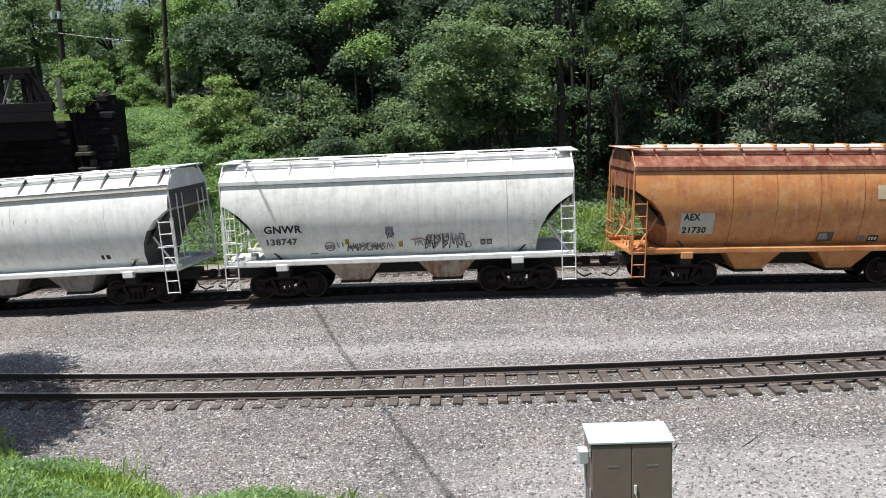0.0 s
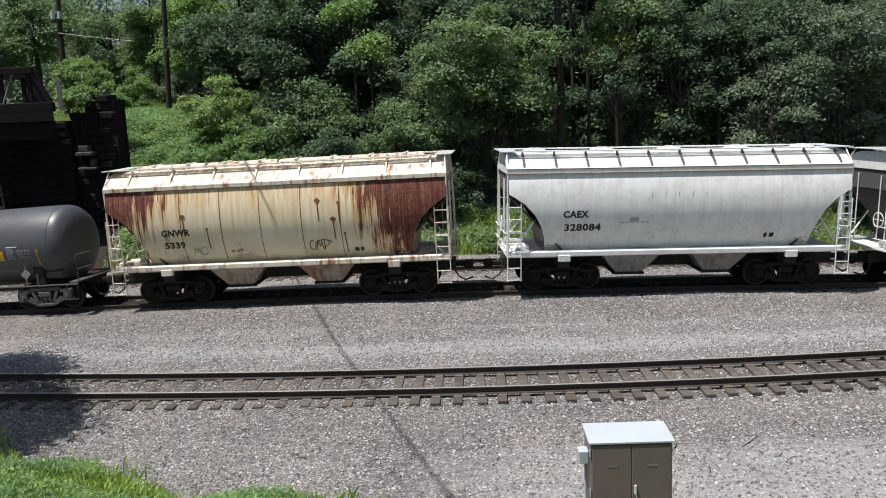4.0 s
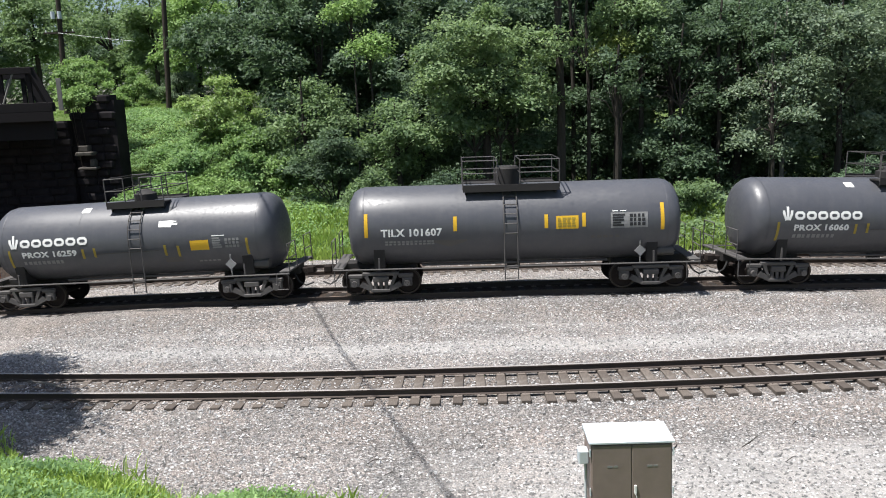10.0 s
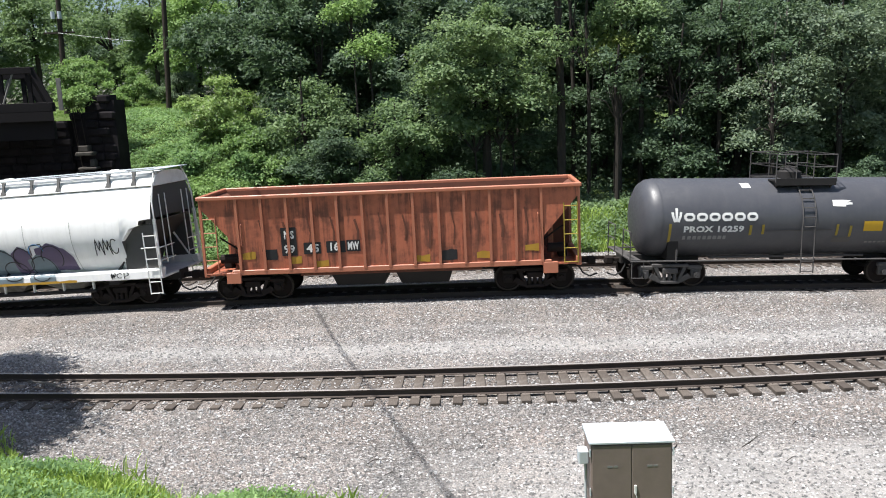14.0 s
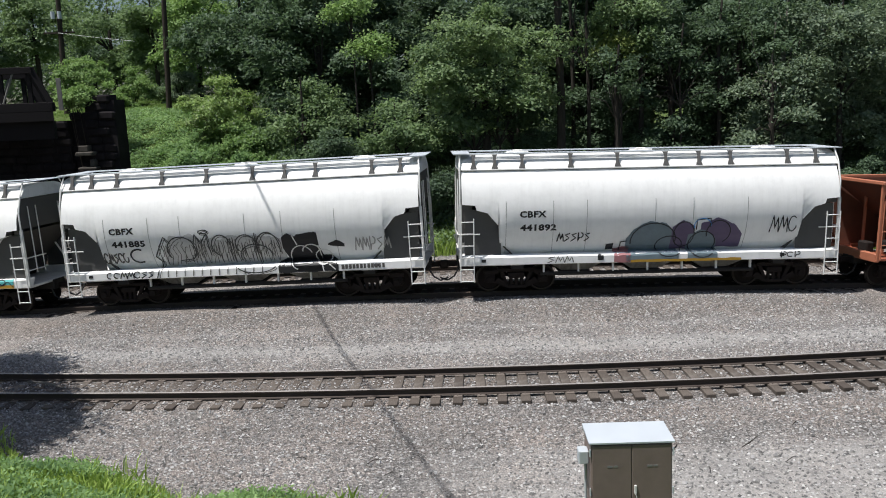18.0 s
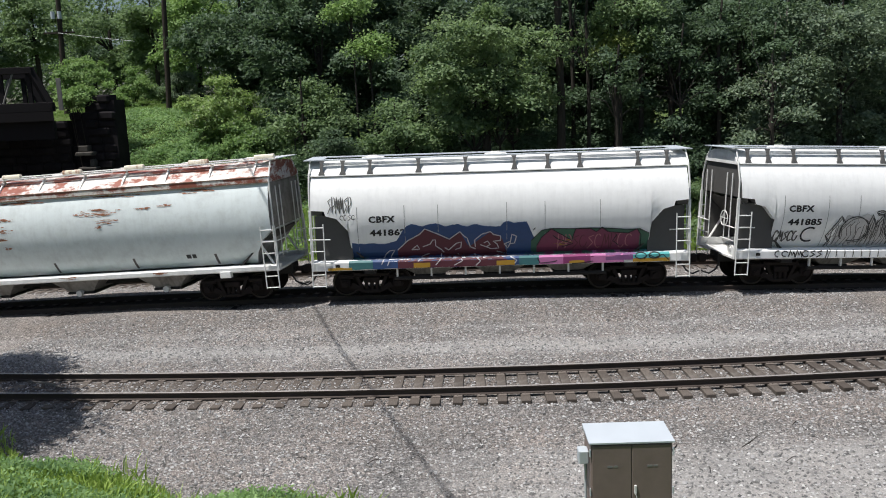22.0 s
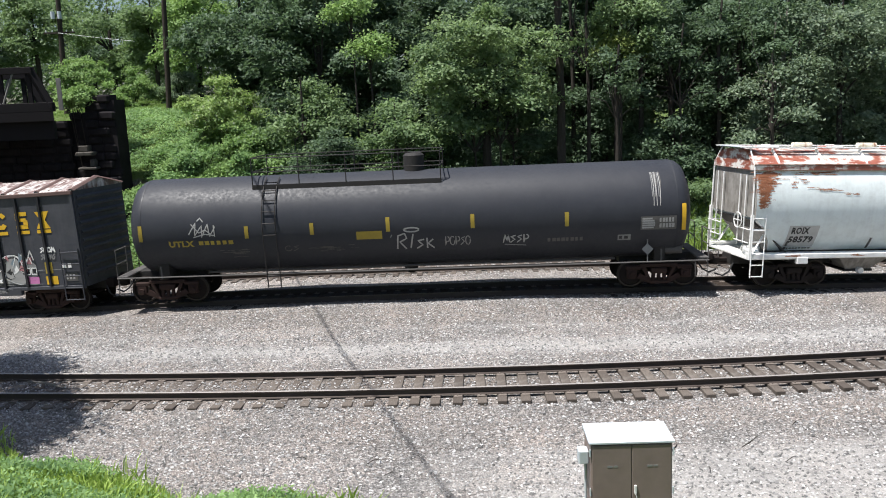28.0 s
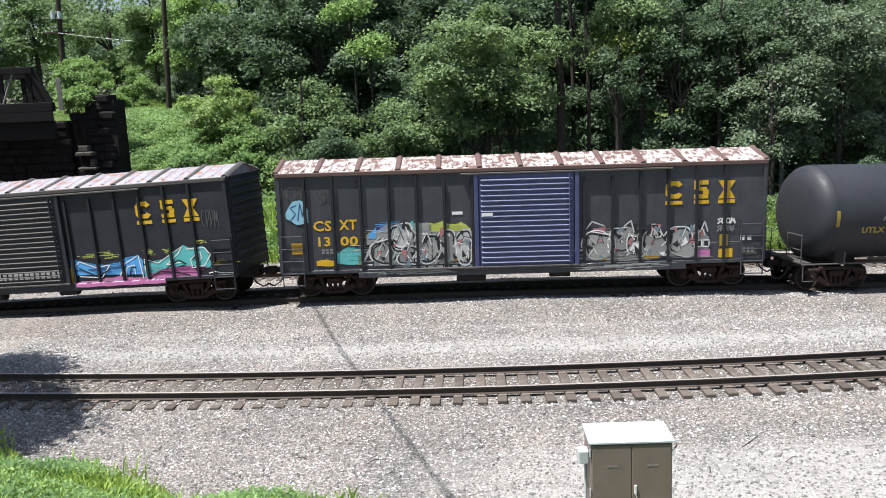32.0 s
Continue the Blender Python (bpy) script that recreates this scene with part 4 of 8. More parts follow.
BUSHES = [
    ("rounded green bush beside the bridge", -20.6, 48.6, 10.5, 7.0, 1.7, "leaf light"),
    ("wide light green bush on the bank", -24.9, 68.0, 10.9, 7.2, 1.8, "leaf light"),
    ("light green bush on the bank", -25.0, 66.5, 8.7, 7.0, 1.2, "leaf light"),
    ("big bush with pale blossom on the bank", -12.4, 48.0, 8.6, 4.6, 2.4, "leaf flower"),
    ("grey green bush behind the utility pole", -20.3, 67.0, 10.5, 7.2, 1.2, "leaf grey"),
    ("olive green bush behind the utility pole", -22.2, 68.5, 9.4, 7.2, 1.5, "leaf mid"),
    ("green bush on the bank", -9.2, 45.5, 5.6, 2.4, 1.9, "leaf light"),
    ("leafy weeds grown into a bush on the bank", -13.2, 45.0, 4.9, 3.0, 1.4, "weed"),
    ("feathery light green bush on the bank", -10.9, 46.0, 6.1, 3.6, 1.3, "leaf light"),
    ("feathery grey green bush on the bank", -9.9, 44.4, 4.8, 2.4, 1.1, "weed"),
    ("dark bush at the foot of the trees", -5.6, 43.5, 5.6, 1.5, 2.2, "leaf dark"),
    ("low bush behind the far track", -3.2, 39.5, 3.9, 0.4, 1.7, "leaf mid"),
    ("low bush behind the far track", 0.2, 40.5, 3.7, 0.2, 1.7, "leaf dark"),
    ("low bush behind the far track", 12.5, 41.0, 2.6, 0.2, 1.5, "leaf mid"),
    ("low bush behind the far track", 21.0, 40.0, 3.2, 0.2, 1.7, "leaf dark"),
    ("bush with pale blossom growing over the wing wall", -19.2, 45.1, 8.5, 6.6, 0.95, "leaf light"),
]
# clumps of vines and weeds that lie over the bank
rnd = random.Random(91)
for k in range(24):
    x, y = rnd.uniform(-16.3, -7.6), rnd.uniform(41.5, 48.5)
    if x + 0.25 * (y - 40) > -6.0:
        continue
    z, r = z_ground(x, y), rnd.uniform(0.6, 1.25)
    BUSHES.append(("clump of vines and weeds on the bank", x, y, z + r * rnd.uniform(0.8, 1.2), z - 0.2, r, rnd.choice(("weed", "weed", "leaf light", "leaf light"))))
for i, (lb, x, y, top, low, sp, lf) in enumerate(BUSHES):
    tree(lb, x, y, top, low, sp, lf, 300 + i, 3.4, 0.17, name="bush")
# the tree beside the camera whose crown shades the near track
tree("leafy tree beside the tracks that casts shade", -17.6, 20.6, 13.6, 8.8, 3.1, "leaf mid", 77, 1.7, 0.25)
tree("leafy tree beside the tracks that casts shade", -14.7, 16.6, 13.0, 9.0, 2.6, "leaf mid", 78, 2.2, 0.25)


def weeds(name, label, n, x0, x1, y0, y1, test, length, mat, seed, up=0.9, clump=0.35):
    rg = np.random.default_rng(seed)
    x, y = rg.uniform(x0, x1, n), rg.uniform(y0, y1, n)
    k = test(x, y)
    x, y = x[k], y[k]
    tall = length * (0.55 + 0.9 * (0.5 + 0.5 * wobble(x, y, 1.7)) * rg.uniform(0.5, 1.0, len(x)))
    z = height(x, y) + tall * rg.uniform(0.1, 0.9, len(x))
    nrm = np.stack([rg.normal(0, 0.6, len(x)), rg.normal(-0.15, 0.6, len(x)), np.full(len(x), up)], 1)
    me = leaf_sheet(name, np.stack([x, y, z], 1), nrm, length * clump, length * clump * 0.5, mat, rg)
    return tagged(new(name, me), label, "weeds", kind="stuff")


def blades(name, label, n, x0, x1, y0, y1, test, length, mat, seed):
    rg = np.random.default_rng(seed)
    x, y = rg.uniform(x0, x1, n), rg.uniform(y0, y1, n)
    k = test(x, y)
    x, y = x[k], y[k]
    n = len(x)
    z = height(x, y) - 0.02
    L = length * rg.uniform(0.5, 1.3, n) * (0.7 + 0.5 * (0.5 + 0.5 * wobble(x, y, 2.3)))
    a = rg.uniform(0, 6.283, n)
    dx, dy = np.cos(a), np.sin(a)
    w = 0.012 + 0.012 * rg.random(n)
    lean = rg.uniform(0.15, 0.75, n) * L
    b = rg.uniform(0, 6.283, n)
    lx, ly = np.cos(b) * lean, np.sin(b) * lean
    v = np.stack([np.stack([x - dx * w, y - dy * w, z], 1), np.stack([x + dx * w, y + dy * w, z], 1),
                  np.stack([x + dx * w * 0.8 + lx * 0.4, y + dy * w * 0.8 + ly * 0.4, z + L * 0.6], 1),
                  np.stack([x + lx, y + ly, z + L * 0.9], 1), np.stack([x - dx * w * 0.8 + lx * 0.4, y - dy * w * 0.8 + ly * 0.4, z + L * 0.6], 1)], 1).reshape(-1, 3)
    me = bpy.data.meshes.new(name)
    me.from_pydata(v.tolist(), [], (np.arange(n)[:, None] * 5 + np.arange(5)[None]).tolist())
    me.materials.append(mat)
    return tagged(new(name, me), label, "grass", kind="stuff")


blades("grass", "bright green grass on the near bank", 38000, -14, 2.5, 8.0, 18.5, lambda x, y: (toe(x) - y > -0.05 + 0.25 * wobble(x, y, 3.0)) & (toe(x) - y < 7), 0.3, M["grass"], 31)
weeds("weeds", "broad leaved weeds on the near bank", 110000, -13, 1.5, 8.0, 18.5, lambda x, y: (toe(x) - y > -0.15 + 0.7 * wobble(x, y, 2.1)) & (toe(x) - y < 7) & (wobble(x, y, 1.3) + 0.5 * wobble(x, y, 3.7) > -0.45), 0.44, M["weed"], 32, 0.6, 0.19)
blades("grass", "coarse grass tufts at the edge of the gravel", 9000, -12, 3.5, 11.0, 18.5, lambda x, y: (np.abs(toe(x) - y) < 0.7) & (wobble(x, y, 2.7) > 0.25), 0.42, M["grass"], 37)
weeds("weeds", "sunlit vines and weeds on the far bank", 170000, -24, 4, 36.5, 62, lambda x, y: (off_of(x, y) < -8.4 - 0.3 * wobble(x, y, 2)) & (x + 0.25 * (y - 40) < -1.0) & ((x < -24) | (y > 46.5) | (x > -16.6)) & (wobble(x, y, 0.9) + 0.6 * wobble(x, y, 2.9) > -0.75) & ((y < 55) | (x > -14)), 0.6, M["weed"], 33, 0.9, 0.3)
weeds("weeds", "tall weeds behind the far track", 42000, -4, 30, 36.0, 44, lambda x, y: (off_of(x, y) < -8.3 - 0.4 * wobble(x, y, 2)), 0.75, M["leaf mid"], 34)
blades("grass", "tall grass behind the far track", 30000, -10, 28, 35.5, 42, lambda x, y: (off_of(x, y) < -8.0) & (off_of(x, y) > -12.5), 0.75, M["grass"], 35)
weeds("undergrowth", "shaded undergrowth beneath the trees", 40000, -8, 40, 42, 66, lambda x, y: x > -10, 0.9, M["leaf dark"], 36)

blades("lawn", "mown lawn on top of the far bank", 34000, -30, -13, 53.5, 76, lambda x, y: x + 0.1 * y < -8, 0.16, M["lawn"], 38)


def far_woods(label, n, x0, x1, y0, y1, z0, z1, seed, mat):
    """Deep woods behind the single trees, as one mass of leaves with an uneven top."""
    rg = np.random.default_rng(seed)
    x, y = rg.uniform(x0, x1, n), rg.uniform(y0, y1, n)
    top = z1 * (0.82 + 0.18 * wobble(x, y, 0.35)) 
    z = z0 + (top - z0) * rg.random(n) ** 0.8
    lump = np.sin(x * 0.9 + 2 * np.sin(z * 0.7)) + np.sin(z * 1.1 + x * 0.3)
    k = lump > -1.1
    pos = np.stack([x, y, z], 1)[k]
    nrm = np.stack([rg.normal(0, 0.5, len(pos)), rg.normal(-0.3, 0.5, len(pos)), np.full(len(pos), 0.8)], 1)
    return tagged(new("woods", leaf_sheet("woods", pos, nrm, 0.66, 0.6, mat, rg, 3)), label, "woods", kind="stuff")


far_woods("deep shaded woods behind the trees", 60000, -14, 52, 63, 74, 0.5, 22.0, 51, M["leaf dark"])
far_woods("distant woods beyond the bridge and lawn", 90000, -80, -8, 100, 116, 6.0, 29.0, 52, M["leaf mid"])
# ---- freight cars: x runs along the car, the near side is -y, z 0 is the rail head ----
CACHE = {}


def shared(key, make):
    if key not in CACHE:
        CACHE[key] = make()
    return CACHE[key]


WHEELS = []
WHEEL_R = 0.46


def wheelset_mesh():
    sh = Shape().tube([(0, -1.02, 0), (0, 1.02, 0)], 0.075, 8)
    for s in (-1, 1):
        prof = [(0.66, 0.12), (0.66, 0.16), (0.70, 0.19), (0.70, 0.37), (0.672, 0.40), (0.672, WHEEL_R + 0.02), (0.70, WHEEL_R + 0.018), (0.71, WHEEL_R - 0.005), (0.79, WHEEL_R - 0.008), (0.79, 0.40), (0.745, 0.37), (0.735, 0.2), (0.79, 0.16), (0.79, 0.10)]
        rings = [[(math.cos(t) * r, s * y, math.sin(t) * r) for y, r in prof] for t in np.linspace(0, 2 * math.pi, 29)[:-1]]
        n, m = len(rings), len(prof)
        sh.add([p for r in rings for p in r], [(i * m + k, i * m + k + 1, ((i + 1) % n) * m + k + 1, ((i + 1) % n) * m + k) for i in range(n) for k in range(m - 1)])
        for k in range(3):
            t = k * 2.094
            sh.tube([(math.cos(t) * 0.05, s * 1.02, math.sin(t) * 0.05), (math.cos(t) * 0.05, s * 1.17, math.sin(t) * 0.05)], 0.016, 6)
    me = mesh_of("wheelset", sh, M["truck brown"], 35)
    me.materials.append(M["wheel rim"])
    for p in me.polygons:
        c = p.center
        if 0.74 < abs(c.y) < 0.80 and math.hypot(c.x, c.z) > 0.39:
            p.material_index = 1
    return me


def truck_mesh(mat):
    sh = Shape()
    for s in (-1, 1):
        y0, y1 = (0.93, 1.07) if s > 0 else (-1.07, -0.93)
        sh.box(-0.62, 0.62, y0, y1, 0.72, 0.84, 0.02)
        for e in (-1, 1):
            sh.box(e * 0.89 - 0.17, e * 0.89 + 0.17, y0, y1, 0.34, 0.66, 0.03)
            sh.box(min(e * 0.6, e * 1.10), max(e * 0.6, e * 1.10), y0, y1, 0.64, 0.78, 0.03)
            sh.plate([(e * 0.74, 0.36), (e * 0.62, 0.52), (e * 0.26, 0.30), (e * 0.30, 0.16)], y0, y1)
            sh.plate([(e * 0.26, 0.28), (e * 0.36, 0.32), (e * 0.56, 0.70), (e * 0.44, 0.74)], y0, y1)
            sh.tube([(e * 0.89, s * 1.05, 0.46), (e * 0.89, s * 1.17, 0.46)], 0.105, 10)
        sh.box(-0.32, 0.32, y0 - 0.02, y1 + 0.02, 0.15, 0.26, 0.02)
        for x in (-0.18, 0.0, 0.18):
            sh.tube([(x, s * 1.0, 0.26), (x, s * 1.0, 0.5)], 0.065, 8)
        sh.box(-0.27, 0.27, y0 - 0.03, y1 + 0.05, 0.5, 0.70, 0.03)
    sh.box(-0.22, 0.22, -1.0, 1.0, 0.48, 0.72, 0.03)
    for e in (-1, 1):
        sh.box(e * 0.42 - 0.04, e * 0.42 + 0.04, -0.85, 0.85, 0.38, 0.5)
    return mesh_of("truck", sh, mat, 30)


def trucks(car, xs, mat="truck grey"):
    for x in xs:
        tr = part("truck", shared(("truck", mat), lambda: truck_mesh(M[mat])), None, car, at=pose(x, 0, 0))
        for e in (-0.89, 0.89):
            w = part("wheelset", shared("wheelset", wheelset_mesh), None, tr, at=pose(e, 0, WHEEL_R))
            WHEELS.append((w, e))


def couplers(car, L):
    for e in (-1, 1):
        sh = Shape().box(e * (L / 2 - 0.35), e * (L / 2 + 0.38), -0.09, 0.09, 0.76, 0.92, 0.03) if e > 0 else Shape().box(-(L / 2 + 0.38), -(L / 2 - 0.35), -0.09, 0.09, 0.76, 0.92, 0.03)
        x0, x1 = sorted((e * (L / 2 + 0.30), e * (L / 2 + 0.60)))
        sh.box(x0, x1, -0.17, 0.12, 0.70, 0.98, 0.05)
        part("coupler", sh, M["truck brown"], car)
        pts = [(e * (L / 2 - 0.05), -0.42, 0.78), (e * (L / 2 + 0.12), -0.5, 0.5), (e * (L / 2 + 0.34), -0.48, 0.36), (e * (L / 2 + 0.60), -0.4, 0.44)]
        part("air_hose", Shape().tube(pts, 0.03, 6), M["ink"], car)


def ladder(car, x0, x1, y, z0, z1, mat, n, r=0.02):
    sh = Shape().tube([(x0, y, z0), (x0, y, z1)], r).tube([(x1, y, z0), (x1, y, z1)], r)
    part_ = part("ladder", sh, mat, car)
    for z in np.linspace(z0 + 0.04, z1 - 0.12, n):
        part("rung", Shape().tube([(x0, y, z), (x1, y, z)], r * 0.9), mat, part_)
    return part_


MARK_SHIFT = [0.0]


def on_side(sh, x, z, curve, out=0.012):
    """Bend a flat shape onto the near side of a car, lower left at x, z."""
    r = Shape()
    x = x - MARK_SHIFT[0]
    r.v = [(px + x, -(float(np.interp(pz + z, *curve)) + out), pz + z) for px, _, pz in sh.v]
    r.f = sh.f
    return r


def patch(x0, x1, z0, z1, nx=1, nz=1):
    """A flat grid in x and z."""
    rows = [[(x, 0.0, z) for x in np.linspace(x0, x1, nx + 1)] for z in np.linspace(z0, z1, nz + 1)]
    return Shape().grid(rows)


ARC_Z = [1.2, 1.4, 1.6, 1.9, 2.2, 2.5, 2.8, 3.1, 3.4, 3.6, 3.8, 3.95, 4.05]


def arc_side(zc, r, *more):
    """Half widths of a rounded side: an arc of radius r that is widest at zc."""
    return [1.61 - (r - math.sqrt(r * r - (z - zc) ** 2)) for z in (*ARC_Z, *more)]


STYLES = {
    # side curve z, y; end cut: distance from the end, bottom of the shell; roof lip and crown
    "round": dict(z=ARC_Z, y=arc_side(3.02, 2.75), cut=[(0.10, 3.42), (0.3, 3.3), (0.65, 3.05), (0.95, 2.72), (1.17, 2.3), (1.28, 1.9), (1.34, 1.40)], lip=4.07, lip_h=0.17, crown=4.70, sill=(1.27, 1.47), pad=True),
    "cylinder": dict(z=ARC_Z + [4.18], y=arc_side(2.85, 2.35, 4.18), cut=[(0.12, 3.12), (0.55, 3.08), (0.60, 2.92), (0.95, 2.82), (1.30, 2.40), (1.36, 1.35)], lip=4.20, lip_h=0.05, crown=4.66, sill=(1.03, 1.37), pad=False),
    "long": dict(z=ARC_Z, y=arc_side(2.95, 2.5), cut=[(0.12, 2.5), (0.45, 2.2), (0.78, 1.7), (0.95, 1.30)], lip=4.07, lip_h=0.20, crown=4.72, sill=(1.08, 1.28), pad=True),
}


# darker colours for the shell ends: dirt plus painted-in shade
END_SHADE = {"orange": "orange roof", "white soot": "brace dark", "white": "brace dark", "rusty cream": "rust stained", "grey side": "end panel", "pale green": "chute grime shade"}


def covered_hopper(label, L, style, body_mat, roof_mat, trim_mat, bays, group="covered hopper cars", gear="truck brown", chute_mat=None, hatch_mat=None, long_hatch=False, brace_mat=None, lip_line=False):
    st = STYLES[style]
    car = tagged(new("covered_hopper_car"), label, "freight car", group)
    body, roof, trim = M[body_mat], M[roof_mat], M[trim_mat]
    curve = (st["z"], st["y"])
    # shell
    cut = st["cut"]
    stations = [(-L / 2 + d, zb) for d, zb in cut] + [(x, cut[-1][1]) for x in np.linspace(-L / 2 + cut[-1][0] + 0.4, L / 2 - cut[-1][0] - 0.4, 9)] + [(L / 2 - d, zb) for d, zb in cut[::-1]]
    rings = []
    for x, zb in stations:
        zs = np.linspace(zb, st["z"][-1], 16)
        ys = np.interp(zs, *curve)
        rings.append([(x, -y, z) for y, z in zip(ys, zs)] + [(x, y, z) for y, z in zip(ys[::-1], zs[::-1])])
    shell = mesh_of("body", Shape().loft(rings), body, 40)
    shell.materials.append(M[END_SHADE[body_mat]])
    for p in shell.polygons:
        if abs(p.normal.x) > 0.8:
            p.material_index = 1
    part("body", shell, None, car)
    # roof with an overhanging lip
    lz, lh, cz = st["lip"], st["lip_h"], st["crown"]
    yl = st["y"][-1] + (0.07 if lh > 0.1 else 0.04)
    half = [(yl - 0.06, lz), (yl, lz + 0.01), (yl, lz + lh * 0.8), (yl - 0.05, lz + lh), (0.92, cz - 0.10), (0.62, cz - 0.02), (0.3, cz)]
    sec = [(-y, z) for y, z in half] + [(y, z) for y, z in half[::-1]]
    rings = [[(x, y, z) for y, z in sec] for x in (-L / 2 + 0.05, L / 2 - 0.05)]
    rf = part("roof", Shape().loft(rings), roof, car, smooth=25)
    nb = int(L / (1.35 if not brace_mat else 1.0 if L < 15 else 1.45))
    bw_ = 0.032 if brace_mat else 0.03
    at = (-5.8, -5.1, -4.2, -2.6, -1.05, 0.55, 1.65, 2.7, 4.6, 5.55) if style == "cylinder" else [-L / 2 + (k + 0.6) * L / nb for k in range(nb)]
    for x in at:
        for s in (-1, 1):
            if style == "cylinder":
                # waisted bracket between the roof edge and the running board
                rings = []
                for q, w in ((0.0, 0.11), (0.3, 0.055), (0.6, 0.04), (0.85, 0.055), (1.0, 0.09)):
                    yy, zz = s * (yl - 0.03 + (1.08 - yl) * q), lz + lh + 0.01 + (cz + 0.05 - lz - lh) * q
                    rings.append([(x - w, yy, zz), (x + w, yy, zz), (x + w, yy - s * 0.06, zz), (x - w, yy - s * 0.06, zz)])
                part("roof_brace", Shape().loft(rings), M["brace dark"], rf)
            else:
                sh = Shape().loft([[(x - bw_, s * (yl - 0.05), lz + lh - 0.02), (x + bw_, s * (yl - 0.05), lz + lh - 0.02), (x + bw_, s * 0.8, cz - 0.1), (x - bw_, s * 0.8, cz - 0.1)],
                                   [(x - bw_, s * (yl - 0.18), lz + lh + 0.16), (x + bw_, s * (yl - 0.18), lz + lh + 0.16), (x + bw_, s * 0.84, cz + 0.06), (x - bw_, s * 0.84, cz + 0.06)]])
                part("roof_brace", sh, M[brace_mat] if brace_mat else roof, rf)
    # brown edge stain as strips; the lower one also paints the lip's shadow
    if lip_line:
        for s in (-1, 1):
            for z in (lz + lh - 0.012, lz + 0.0):
                part("lip_bead", Shape().box(-L / 2 + 0.05, L / 2 - 0.05, *sorted((s * (yl - 0.03), s * (yl + 0.012))), z - 0.014, z + 0.014), M["lip brown"], rf)
    # running boards and hatches
    for s in (-1, 1):
        sh = Shape()
        for k in range(4):
            sh.box(-L / 2 - 0.12, L / 2 + 0.12, s * 0.86 + (k - 1.5) * 0.1 - 0.04, s * 0.86 + (k - 1.5) * 0.1 + 0.04, cz + 0.07, cz + 0.10)
        part("running_board", sh, M["galv"] if style == "cylinder" else trim, car)
    for e in (-1, 1):
        x0, x1 = sorted((e * (L / 2 - 0.45), e * (L / 2 + 0.12)))
        part("end_walkway", Shape().box(x0, x1, -1.0, 1.0, cz + 0.075, cz + 0.095), M["galv"], car)
    hm = M[hatch_mat] if hatch_mat else roof
    if long_hatch:
        nh = 4
        for k in range(nh):
            a, b = -L / 2 + 0.8 + k * (L - 1.6) / nh, -L / 2 + 0.8 + (k + 1) * (L - 1.6) / nh - 0.08
            hx = part("hatch", Shape().loft([[(x, -0.36, cz), (x, -0.34, cz + 0.10), (x, -0.14, cz + 0.16), (x, 0.14, cz + 0.16), (x, 0.34, cz + 0.10), (x, 0.36, cz)] for x in (a, b)]), hm, car)
            for q in (0.25, 0.75):
                x = a + (b - a) * q
                part("clamp", Shape().box(x - 0.05, x + 0.05, -0.42, 0.42, cz + 0.08, cz + 0.19, 0.02), trim, hx)
    else:
        nh = max(3, int(L / (3.3 if style == "cylinder" else 2.2)))
        for k in range(nh):
            x = -L / 2 + (k + 0.5) * L / nh
            hx = part("hatch", Shape().tube([(x, -0.0, cz - 0.01), (x, 0, cz + 0.05), (x, 0, cz + 0.10), (x, 0, cz + 0.115)], [0.42, 0.42, 0.36, 0.2], 14), hm, car)
            part("clamp", Shape().box(x - 0.16, x + 0.16, -0.05, 0.05, cz + 0.11, cz + 0.16, 0.015).tube([(x - 0.3, -0.3, cz + 0.1), (x + 0.3, -0.3, cz + 0.1)], 0.025), trim, hx)
        if style == "long":
            for k in range(nh):
                x = -L / 2 + (k + 0.85) * L / nh
                part("hatch_hinge", Shape().tube([(x - 0.34, -0.8, cz + 0.17), (x + 0.34, -0.8, cz + 0.17)], 0.085, 10), M["cream roof"], car)
    # sills and frame
    s0, s1 = st["sill"]
    for s in (-1, 1):
        y = max(float(np.interp(s1, *curve)) + 0.02, 1.42)
        a, b = sorted((s * (y + 0.05), s * (y - 0.12)))
        yo = y + 0.05
        prof = [(yo - 0.3, s1), (yo - 0.08, s1), (yo, s1 - 0.08), (yo, s0 + 0.02), (yo - 0.04, s0), (yo - 0.17, s0)] if style == "cylinder" else [(yo - 0.3, s1), (yo - 0.05, s1), (yo, s1 - 0.04), (yo, s0 + 0.03), (yo - 0.03, s0), (yo - 0.17, s0)]
        sl = part("side_sill", Shape().loft([[(x, s * py, pz) for py, pz in prof] for x in (-L / 2 + 0.05, L / 2 - 0.05)]), trim if style != "cylinder" else body, car)
        if st["pad"]:
            for e in (-1, 1):
                x = e * (L / 2 - 1.95)
                part("jack_pad", Shape().box(x - 0.2, x + 0.2, min(a, b) - 0.03 if s < 0 else a, b if s < 0 else max(a, b) + 0.03, s0 - 0.17, s0 + 0.06, 0.02), trim, sl)
    part("centre_sill", Shape().box(-L / 2, L / 2, -0.3, 0.3, 0.72, 1.08, 0.02), M["steel dark"], car)
    for e in (-1, 1):
        x0, x1 = sorted((e * (L / 2 - 2.2), e * (L / 2 - 0.05)))
        part("end_platform", Shape().box(x0, x1, -1.42, 1.42, s0 - 0.02, s0 + 0.06, 0.01), trim, car)
        part("bolster", Shape().box(e * (L / 2 - 1.95) - 0.2, e * (L / 2 - 1.95) + 0.2, -1.38, 1.38, 0.86, s0, 0.02), M["steel dark"], car)
        # slope sheets and their braces
        zs_ = cut[0][1] - 0.1
